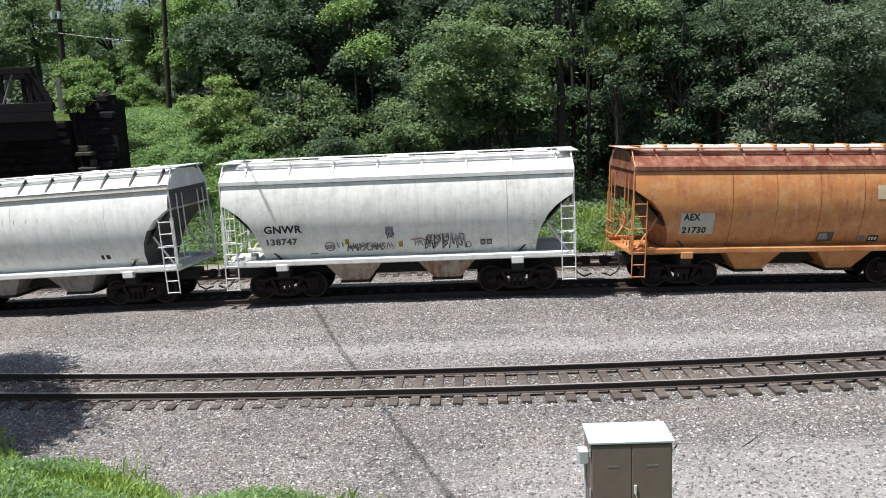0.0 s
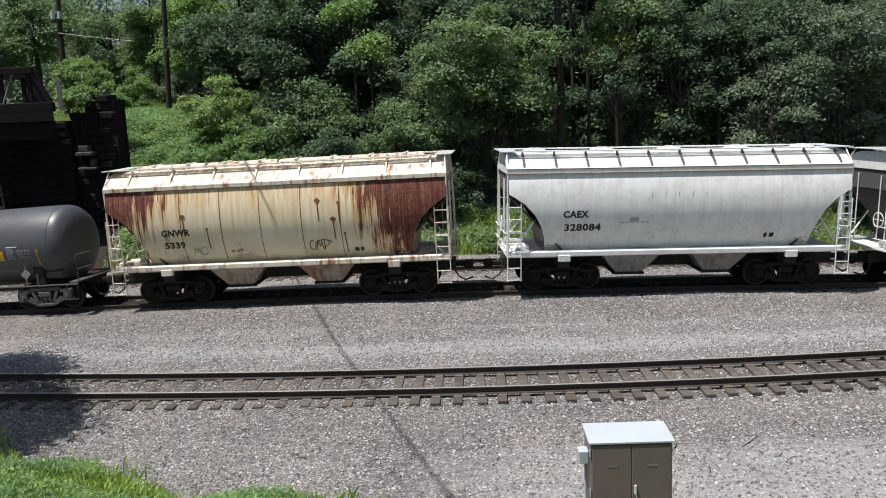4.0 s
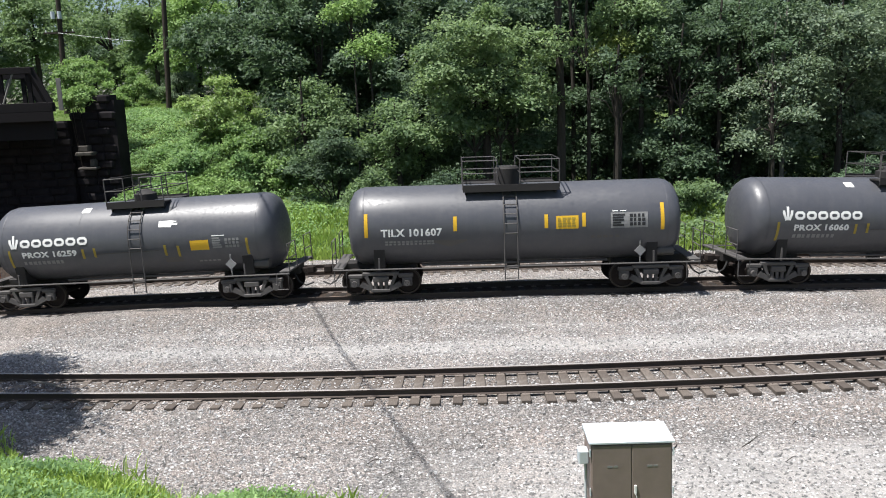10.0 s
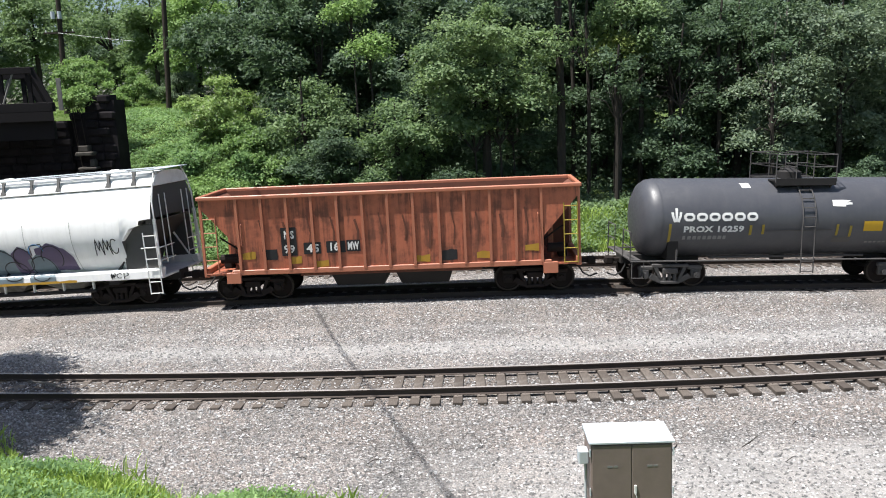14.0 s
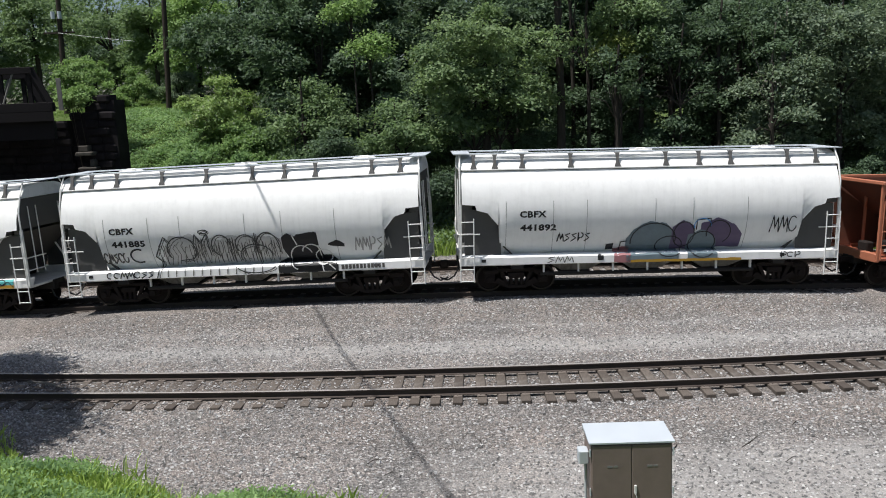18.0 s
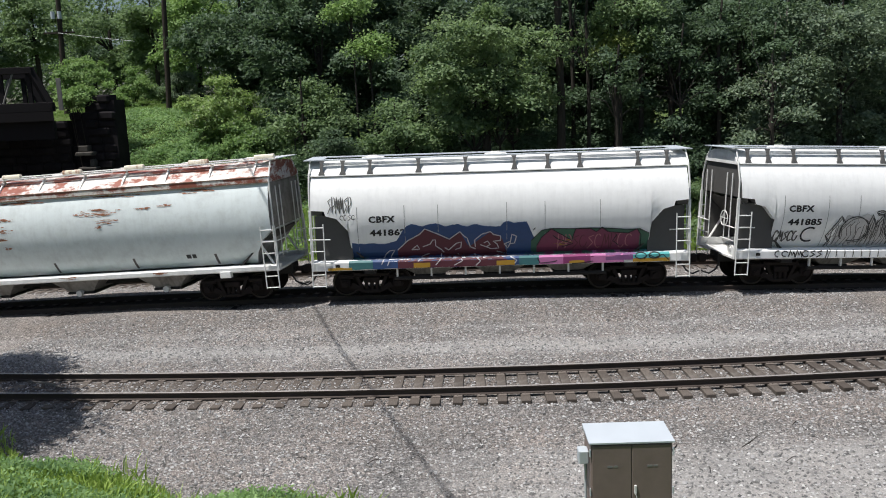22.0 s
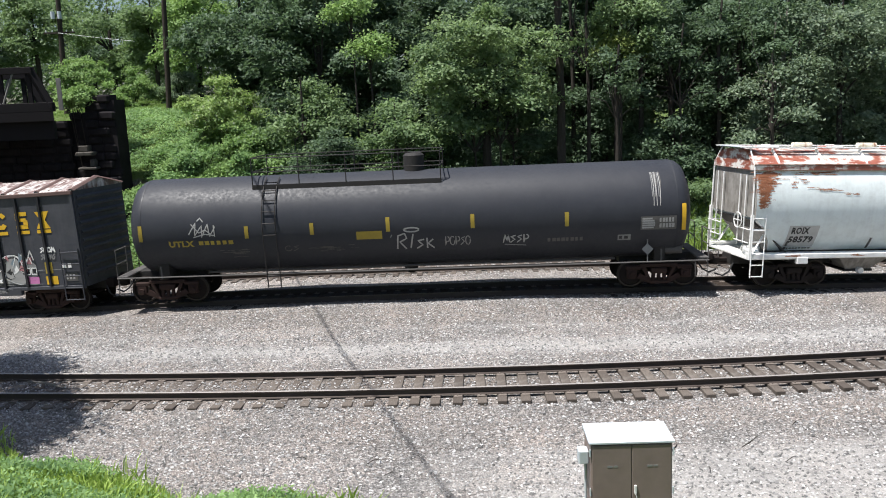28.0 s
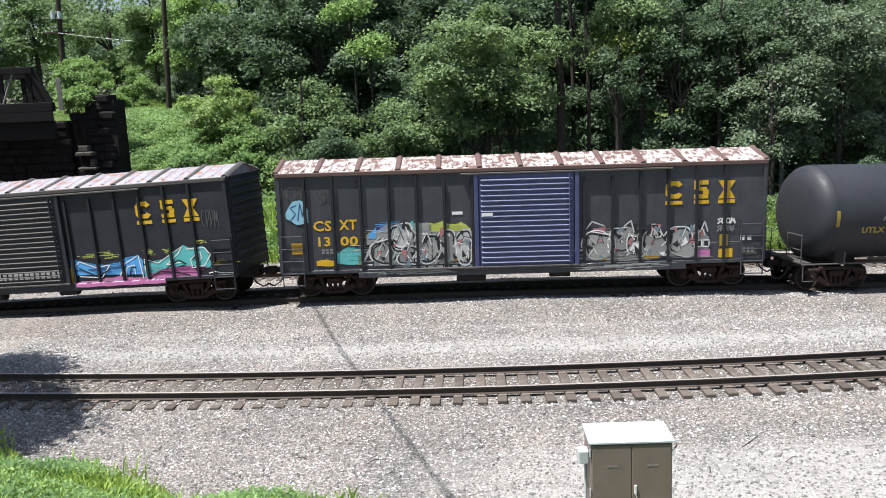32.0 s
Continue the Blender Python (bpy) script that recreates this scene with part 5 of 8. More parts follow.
        part("slope_sheet", Shape().plate([(e * (L / 2 - 0.14), zs_), (e * (L / 2 - 0.2), zs_), (e * (L / 2 - cut[-1][0] - 0.75), s0 + 0.02), (e * (L / 2 - cut[-1][0] - 0.7), s0 + 0.0)], -1.27, 1.27), M["slope shade"], car)
        for s in (-1, 1):
            part("slope_brace", Shape().tube([(e * (L / 2 - 0.2), s * 1.25, s0 + 0.05), (e * (L / 2 - 1.0), s * 1.2, 2.5)], 0.04, 4), trim, car)
        for s in (-1, 1):
            part("corner_post", Shape().box(min(e * (L / 2 - 0.11), e * (L / 2 - 0.03)), max(e * (L / 2 - 0.11), e * (L / 2 - 0.03)), s * 1.46 - 0.04, s * 1.46 + 0.04, s0, 3.1 if style != "long" else 2.6), trim, car)
            part("corner_rail", Shape().tube([(e * (L / 2 - 0.07), s * 1.46, 3.05 if style != "long" else 2.55), (e * (L / 2 - 0.07), s * 1.44, 3.7), (e * (L / 2 - 0.07), s * (yl - 0.02), lz + 0.12), (e * (L / 2 - 0.1), s * 0.95, cz + 0.07)], 0.03), trim, car)
            top = {"round": 3.1, "cylinder": 2.65, "long": 2.6}[style]
            ladder(car, e * (L / 2 - 0.06), e * (L / 2 - 0.50), s * 1.57, 0.48, top, trim, 7 if style == "round" else 6)
            for yy in (0.6, 1.0):
                part("grab_iron", Shape().tube([(e * (L / 2 - 0.03), s * yy, 1.5), (e * (L / 2 - 0.03), s * yy, 3.9)], 0.02), trim, car)
            part("grab_iron", Shape().tube([(e * (L / 2 + 0.02), s * 0.5, 2.1), (e * (L / 2 + 0.02), s * 1.45, 2.1)], 0.02).tube([(e * (L / 2 + 0.02), s * 0.5, 1.65), (e * (L / 2 + 0.02), s * 1.45, 1.65)], 0.02).tube([(e * (L / 2 - 0.7), s * 1.45, 2.1), (e * (L / 2 + 0.02), s * 1.45, 2.1)], 0.02), trim, car)
        if style == "cylinder":
            for s in (-1, 1):
                y0, y1 = sorted((s * 1.30, s * 1.34))
                pts = [(0.48, 2.90), (0.84, 2.91), (1.39, 2.38), (1.41, 1.36), (0.2, 1.36), (0.2, 2.9)]
                part("end_panel", Shape().plate([(e * (L / 2 - d), z) for d, z in pts], y0, y1), M["end panel"], car, "dull dark grey end panel")
                part("end_gusset", Shape().plate([(e * (L / 2 - d), z) for d, z in ((0.46, 2.92), (0.44, 3.24), (0.1, 3.22), (0.1, 2.92))], y0, y1), M["end panel"], car, "dull dark grey end panel")
    bw = [(math.cos(t) * 0.26, math.sin(t) * 0.26) for t in np.linspace(0, 2 * math.pi, 17)]
    sh = Shape().tube([(-L / 2 - 0.06, -0.75 + a, 2.35 + b) for a, b in bw], 0.018, 5, False)
    for k in range(4):
        sh.tube([(-L / 2 - 0.06, -0.75, 2.35), (-L / 2 - 0.06, -0.75 + math.cos(k * 1.571) * 0.25, 2.35 + math.sin(k * 1.571) * 0.25)], 0.014, 5)
    part("brake_wheel", sh, trim, car)
    part("brake_gear", Shape().box(-L / 2 + 0.15, -L / 2 + 0.55, -1.2, -0.8, s0 + 0.06, s0 + 0.32, 0.04).tube([(-L / 2 + 0.3, -0.5, s0 + 0.2), (-L / 2 + 0.9, -0.5, s0 + 0.2)], 0.13, 10), trim, car)
    # outlets
    clear = L - 2 * 2.75
    cm = M[chute_mat or ("chute grime shade" if body_mat != "orange" else body_mat)]
    for k in range(bays):
        x = -clear / 2 + (k + 0.5) * clear / bays
        w = min(1.05, clear / bays * 0.46)
        bot = 0.5 if style != "cylinder" else 0.62
        sh = Shape().loft([[(x - w, -1.25, s0 + 0.08), (x + w, -1.25, s0 + 0.08), (x + w, 1.25, s0 + 0.08), (x - w, 1.25, s0 + 0.08)],
                           [(x - w * 0.42, -0.85, bot + 0.08), (x + w * 0.42, -0.85, bot + 0.08), (x + w * 0.42, 0.85, bot + 0.08), (x - w * 0.42, 0.85, bot + 0.08)]])
        ch = part("outlet_hopper", sh, cm, car)
        part("gate", Shape().box(x - w * 0.5, x + w * 0.5, -0.9, 0.9, bot, bot + 0.08, 0.01), M["steel dark"], ch)
        if style == "long":
            part("outlet_cap", Shape().tube([(x, -1.05, bot + 0.05), (x, -0.85, bot + 0.05)], 0.11, 10), M["white ink"], ch)
    if style == "cylinder":
        part("air_pipe", Shape().tube([(-clear / 2, -1.2, 0.66), (clear / 2, -1.2, 0.66)], 0.07, 8), M["steel dark"], car)
        for x in np.linspace(-clear / 2 + 0.1, clear / 2 - 0.1, 7):
            part("pipe_hanger", Shape().box(x - 0.03, x + 0.03, -1.24, -1.16, 0.66, s0), trim, car)
    trucks(car, (-L / 2 + 1.95, L / 2 - 1.95), gear)
    couplers(car, L)
    return car, curve


def tank_car(label, L, r, cz, body_mat, wheelbase, kind, gear="truck grey"):
    """kind: 'short' with a small railed platform, 'dome' with a housing, 'long' with a long walkway."""
    car = tagged(new("tank_car"), label, "freight car", "tank cars")
    mat = M[body_mat]
    n = 48
    prof = [(-L / 2, 0.0), (-L / 2 + 0.02, 0.35), (-L / 2 + 0.10, 0.68), (-L / 2 + 0.24, 0.88), (-L / 2 + 0.42, 0.97), (-L / 2 + 0.62, 1.0)]
    prof = prof + [(x, 1.0) for x in np.linspace(-L / 2 + 2.2, L / 2 - 2.2, 6)] + [(-x, k) for x, k in prof[::-1]]
    rings = [[(x, math.sin(t) * r * max(k, 0.01), cz + math.cos(t) * r * max(k, 0.01)) for t in np.linspace(0, 2 * math.pi, n + 1)[:-1]] for x, k in prof]
    part("tank", Shape().loft(rings), mat, car, smooth=50)
    for x in (-L / 2 + 0.62, -L / 6, L / 6, L / 2 - 0.62):
        part("weld_seam", Shape().loft([[(xx, math.sin(t) * (r + 0.006), cz + math.cos(t) * (r + 0.006)) for t in np.linspace(0, 2 * math.pi, n + 1)[:-1]] for xx in (x - 0.02, x + 0.02)], caps=False), mat, car, smooth=50)
    zt = cz + r
    E = L / 2 + 0.45
    steel, rail_m = M["steel dark"], M["truck grey"]
    for e in (-1, 1):
        x0, x1 = sorted((e * (L / 2 - 2.3), e * E))
        part("stub_sill", Shape().box(x0, x1, -0.3, 0.3, 0.74, 1.06, 0.02), steel, car)
        part("saddle", Shape().loft([[(e * (wheelbase / 2) + dx, y, z) for y, z in [(-1.15, 1.0), (1.15, 1.0), (1.2, cz - r * 0.45), (0, cz - r * 0.95), (-1.2, cz - r * 0.45)]] for dx in (-0.18, 0.18)]), steel, car)
        x0, x1 = sorted((e * (E - 0.35), e * E))
        part("end_platform", Shape().box(x0, x1, -1.4, 1.4, 1.02, 1.08, 0.01), rail_m, car)
        for s in (-1, 1):
            part("end_railing", Shape().tube([(e * E, s * 1.35, 1.05), (e * E, s * 1.35, 2.0), (e * E, s * 0.5, 2.0), (e * E, s * 0.5, 1.05)], 0.022).tube([(e * E, s * 1.35, 1.5), (e * E, s * 0.5, 1.5)], 0.02), rail_m, car)
        for s in (-1, 1):
            part("step", Shape().tube([(e * (E - 0.05), s * 1.42, 1.02), (e * (E - 0.05), s * 1.45, 0.45), (e * (E - 0.45), s * 1.45, 0.45), (e * (E - 0.45), s * 1.42, 1.02)], 0.02), rail_m, car)
    for s in (-1, 1):
        rl = part("side_rail", Shape().tube([(-E, s * 1.42, 1.02), (E, s * 1.42, 0.98)], 0.03, 6), rail_m, car)
        for x in np.linspace(-L / 2 + 1.1, L / 2 - 1.1, 5):
            part("rail_bracket", Shape().box(x - 0.025, x + 0.025, min(s * 1.38, s * 1.43), max(s * 1.38, s * 1.43), 0.95, 1.0 + (0.4 if abs(x) > L / 2 - 2 else 0.05)), rail_m, rl)
    part("bottom_piping", Shape().tube([(-L / 2 + 2.5, -0.7, cz - r + 0.05), (L / 2 - 2.5, -0.7, cz - r + 0.05)], 0.045, 6).tube([(-L / 2 + 2.5, -0.5, cz - r - 0.12), (L / 2 - 2.8, -0.5, cz - r - 0.12)], 0.03, 6), rail_m, car)
    part("outlet_valve", Shape().tube([(0, 0, cz - r + 0.1), (0, 0, cz - r - 0.25), (0, 0, cz - r - 0.32)], [0.3, 0.22, 0.14], 10), steel, car)
    part("brake_cylinder", Shape().tube([(L / 2 - 1.0, -0.95, 1.32), (L / 2 - 0.35, -0.95, 1.32)], 0.17, 12).box(L / 2 - 1.2, L / 2 - 1.0, -1.05, -0.85, 1.2, 1.42, 0.03), rail_m, car)
    part("placard_holder", Shape().loft([[(L / 2 - 1.55 + a, y, 1.42 + b) for a, b in ((-0.19, 0), (0, -0.19), (0.19, 0), (0, 0.19))] for y in (-1.43, -1.40)]).tube([(L / 2 - 1.55, -1.41, 1.0), (L / 2 - 1.55, -1.41, 1.75)], 0.02), M["dim white"], car, "pale diamond placard holder")
    # ladders follow the tank's side
    for s in (-1, 1):
        for x in (-0.22, 0.22):
            pts = [(x + PLATX[kind], s * (math.sin(t) * (r + 0.07)), cz + math.cos(t) * (r + 0.07)) for t in np.linspace(0.35, 1.75, 10)] + [(x + PLATX[kind], s * 1.47, 0.55)]
            part("ladder_stile", Shape().tube(pts, 0.022, 5), rail_m if kind != "long" else steel, car)
        for t in np.linspace(0.55, 1.7, 6):
            part("rung", Shape().tube([(PLATX[kind] - 0.22, s * math.sin(t) * (r + 0.07), cz + math.cos(t) * (r + 0.07)), (PLATX[kind] + 0.22, s * math.sin(t) * (r + 0.07), cz + math.cos(t) * (r + 0.07))], 0.018, 5), rail_m if kind != "long" else steel, car)
        for z in (0.6, 0.95):
            part("rung", Shape().tube([(PLATX[kind] - 0.22, s * 1.47, z), (PLATX[kind] + 0.22, s * 1.47, z)], 0.018, 5), rail_m, car)
    # top works
    px = PLATX[kind]
    if kind == "short":
        plat, rails = (px - 1.05, px + 1.05, 1.0), ((px - 1.05, px - 0.35), (px + 0.25, px + 1.05))
        part("manway", Shape().tube([(px - 0.1, 0, zt - 0.1), (px - 0.1, 0, zt + 0.22), (px - 0.1, 0, zt + 0.27), (px - 0.1, 0, zt + 0.36)], [0.4, 0.4, 0.3, 0.12], 14).box(px - 0.4, px - 0.3, -0.1, 0.1, zt, zt + 0.34, 0.02), steel, car)
    elif kind == "dome":
        plat, rails = (px - 1.55, px + 1.65, 1.05), ((px - 1.55, px - 0.4), (px + 0.35, px + 1.65))
        part("valve_housing", Shape().tube([(px - 0.02, 0, zt - 0.1), (px - 0.02, 0, zt + 0.52), (px - 0.02, 0, zt + 0.6)], [0.42, 0.42, 0.36], 16), steel, car)
    else:
        plat, rails = (px - 0.6, px + 5.7, 1.05), ((px - 0.6, px + 5.7),)
        part("manway", Shape().tube([(px + 4.75, 0, zt - 0.1), (px + 4.75, 0, zt + 0.5), (px + 4.75, 0, zt + 0.58)], [0.36, 0.36, 0.28], 14), steel, car)
    a, b, wy = plat
    lift = 0.02 if kind != "long" else -0.28
    pf = part("platform", Shape().box(a, b, -wy, -0.42, zt + lift - 0.08, zt + lift - 0.02, 0.01).box(a, b, 0.42, wy, zt + lift - 0.08, zt + lift - 0.02, 0.01), M["smoke grey"] if kind == "long" else steel, car)
    for s in (-1, 1):
        part("platform_edge", Shape().box(a, b, *sorted((s * wy, s * (wy + 0.03))), zt + lift - 0.2, zt + lift + 0.04), steel, pf)
    for x in np.linspace(a + 0.1, b - 0.1, 3 if kind != "long" else 6):
        part("platform_bracket", Shape().loft([[(x - 0.02, s * wy, zt + lift - 0.06), (x + 0.02, s * wy, zt + lift - 0.06), (x + 0.02, s * 0.75, zt - 0.42), (x - 0.02, s * 0.75, zt - 0.42)] for s in (-1, 1)]), steel, pf)
    hr = 0.85 if kind != "long" else 0.95
    for x0, x1 in rails:
        for s in (-1, 1):
            rp = part("railing", Shape().tube([(x0, s * wy, zt + lift + hr), (x1, s * wy, zt + lift + hr)], 0.02), steel if kind == "long" else rail_m, car)
            part("mid_rail", Shape().tube([(x0, s * wy, zt + lift + hr * 0.5), (x1, s * wy, zt + lift + hr * 0.5)], 0.02), steel if kind == "long" else rail_m, rp)
            for x in np.linspace(x0, x1, 2 if kind != "long" else 5):
                part("post", Shape().tube([(x, s * wy, zt + lift - 0.1), (x, s * wy, zt + lift + hr)], 0.02), steel if kind == "long" else rail_m, rp)
        for x in (x0, x1):
            if kind != "long" or x in (a, b):
                part("railing_end", Shape().tube([(x, -wy, zt + lift + hr), (x, wy, zt + lift + hr)], 0.02).tube([(x, -wy, zt + lift + hr * 0.5), (x, wy, zt + lift + hr * 0.5)], 0.02), steel, car)
    trucks(car, (-wheelbase / 2, wheelbase / 2), gear)
    couplers(car, L + 0.7)
    zz = np.linspace(cz - r * 0.98, cz + r * 0.98, 40)
    return car, (zz.tolist(), np.sqrt(np.maximum(r * r - (zz - cz) ** 2, 0)).tolist())


PLATX = {"short": 0.35, "dome": -0.15, "long": -4.5}


def open_hopper(label, L):
    car = tagged(new("open_hopper_car"), label, "freight car")
    red, trim = M["hopper red"], M["hopper trim"]
    z0, z1 = 1.12, 3.62
    inset = 1.25
    for s in (-1, 1):
        a, b = sorted((s * 1.44, s * 1.40))
        sh = Shape().loft([[(x, y, z) for x, y, z in ((-L / 2 + inset, s * 1.36, z0), (L / 2 - inset, s * 1.36, z0), (L / 2 - inset, s * 1.40, z0), (-L / 2 + inset, s * 1.40, z0))],
                           [(x, y, z) for x, y, z in ((-L / 2 + inset, s * 1.44, z1), (L / 2 - inset, s * 1.44, z1), (L / 2 - inset, s * 1.48, z1), (-L / 2 + inset, s * 1.48, z1))]])
        side = part("side_sheet", sh, red, car)
        part("inner_sheet", Shape().loft([[(-L / 2 + 0.14, s * 1.33, z0), (L / 2 - 0.14, s * 1.33, z0), (L / 2 - 0.14, s * 1.35, z0), (-L / 2 + 0.14, s * 1.35, z0)], [(-L / 2 + 0.14, s * 1.41, z1 + 0.02), (L / 2 - 0.14, s * 1.41, z1 + 0.02), (L / 2 - 0.14, s * 1.43, z1 + 0.02), (-L / 2 + 0.14, s * 1.43, z1 + 0.02)]]), M["rust inside"], side) if s > 0 else None
        n = 13
        for k in range(n):
            x = -L / 2 + inset + 0.06 + k * (L - 2 * inset - 0.12) / (n - 1)
            rb = Shape().loft([[(x - 0.045, s * 1.39, z0), (x + 0.045, s * 1.39, z0), (x + 0.045, s * 1.475, z0), (x - 0.045, s * 1.475, z0)],
                               [(x - 0.045, s * 1.47, z1), (x + 0.045, s * 1.47, z1), (x + 0.045, s * 1.555, z1), (x - 0.045, s * 1.555, z1)]])
            part("rib", rb, trim, side)
        for e in (-1, 1):
            # upper end wing of the side, under the rim
            pts = [(e * (L / 2 - inset), 2.0), (e * (L / 2 - 0.10), 3.35), (e * (L / 2 - 0.10), z1), (e * (L / 2 - inset), z1)]
            part("side_wing", Shape().plate(pts, *sorted((s * 1.45, s * 1.48))), red, side)
    rim = Shape()
    for s in (-1, 1):
        rim.box(-L / 2, L / 2, *sorted((s * 1.44, s * 1.58)), z1, z1 + 0.13, 0.025)
    for e in (-1, 1):
        rim.box(*sorted((e * (L / 2 - 0.14), e * L / 2)), -1.44, 1.44, z1, z1 + 0.13, 0.025)
    part("top_rim", rim, trim, car)
    for s in (-1, 1):
        part("side_sill", Shape().box(-L / 2 + 1.0, L / 2 - 1.0, *sorted((s * 1.30, s * 1.46)), z0 - 0.12, z0 + 0.06, 0.02), trim, car)
    for e in (-1, 1):
        q = [(e * (L / 2 - 0.12), z1), (e * (L / 2 - 0.16), z1 - 0.02), (e * (L / 2 - 3.6), 0.95), (e * (L / 2 - 3.55), 0.99)]
        part("slope_sheet", Shape().plate(q, -1.38, 1.38), M["rust inside"], car)
        part("end_sill", Shape().box(*sorted((e * (L / 2 - 0.2), e * (L / 2 - 0.02))), -1.4, 1.4, 0.95, 1.25, 0.02), trim, car)
        part("end_platform", Shape().box(*sorted((e * (L / 2 - 1.3), e * (L / 2 - 0.1))), -1.4, 1.4, 1.0, 1.06), red, car)
        for s in (-1, 1):
            part("corner_post", Shape().box(*sorted((e * (L / 2 - 0.13), e * (L / 2 - 0.05))), *sorted((s * 1.38, s * 1.47)), 1.0, z1), trim, car)
            part("end_brace", Shape().box(*sorted((e * (L / 2 - 0.95), e * (L / 2 - 0.87))), *sorted((s * 0.5, s * 0.58)), 1.05, 3.1), trim, car)
            ladder(car, e * (L / 2 - 0.14), e * (L / 2 - 0.58), s * 1.50, 1.05, 3.1, M["dim yellow"] if e > 0 else trim, 5)
            part("step", Shape().box(*sorted((e * (L / 2 - 1.28), e * (L / 2 - 0.8))), *sorted((s * 1.36, s * 1.48)), 0.72, 1.1, 0.01), trim, car)
            part("grab_iron", Shape().tube([(e * (L / 2 - inset - 0.18), s * 1.47, 2.0), (e * (L / 2 - inset - 0.18), s * 1.56, 2.05), (e * (L / 2 - inset - 0.18), s * 1.56, 2.75), (e * (L / 2 - inset - 0.18), s * 1.47, 2.8)], 0.015), trim, car)
        part("air_reservoir", Shape().tube([(e * (L / 2 - 0.5), -0.9, 1.5), (e * (L / 2 - 1.1), -0.9, 1.5)], 0.16, 10), M["truck brown"], car)
        part("control_valve", Shape().box(*sorted((e * (L / 2 - 0.7), e * (L / 2 - 0.4))), -0.4, 0.1, 1.06, 1.5, 0.04), M["truck brown"], car)
        part("brake_rod", Shape().tube([(e * (L / 2 - 0.6), -1.2, 2.3), (e * (L / 2 - 1.3), -1.2, 1.8)], 0.03), M["truck brown"], car)
    part("interior_floor", Shape().box(-L / 2 + 3.3, L / 2 - 3.3, -1.36, 1.36, 0.9, 1.0), M["rust inside"], car)
    for x in (-2.2, 2.2):
        part("cross_ridge", Shape().loft([[(x - 0.9, y, 1.0), (x + 0.9, y, 1.0), (x, y, 2.2)] for y in (-1.38, 1.38)]), M["rust inside"], car)
    for x in (-1.1, 1.1):
        part("outlet_door", Shape().loft([[(x - 1.0, -1.2, 1.0), (x + 1.0, -1.2, 1.0), (x + 1.0, 1.2, 1.0), (x - 1.0, 1.2, 1.0)], [(x - 0.8, -0.9, 0.42), (x + 0.8, -0.9, 0.42), (x + 0.8, 0.9, 0.42), (x - 0.8, 0.9, 0.42)]]), M["steel dark"], car)
    part("centre_sill", Shape().box(-L / 2, L / 2, -0.3, 0.3, 0.72, 1.0, 0.02), M["steel dark"], car)
    trucks(car, (-L / 2 + 1.55, L / 2 - 1.55), "truck brown")
    couplers(car, L)
    return car, ([1.0, 3.7], [1.40, 1.50])


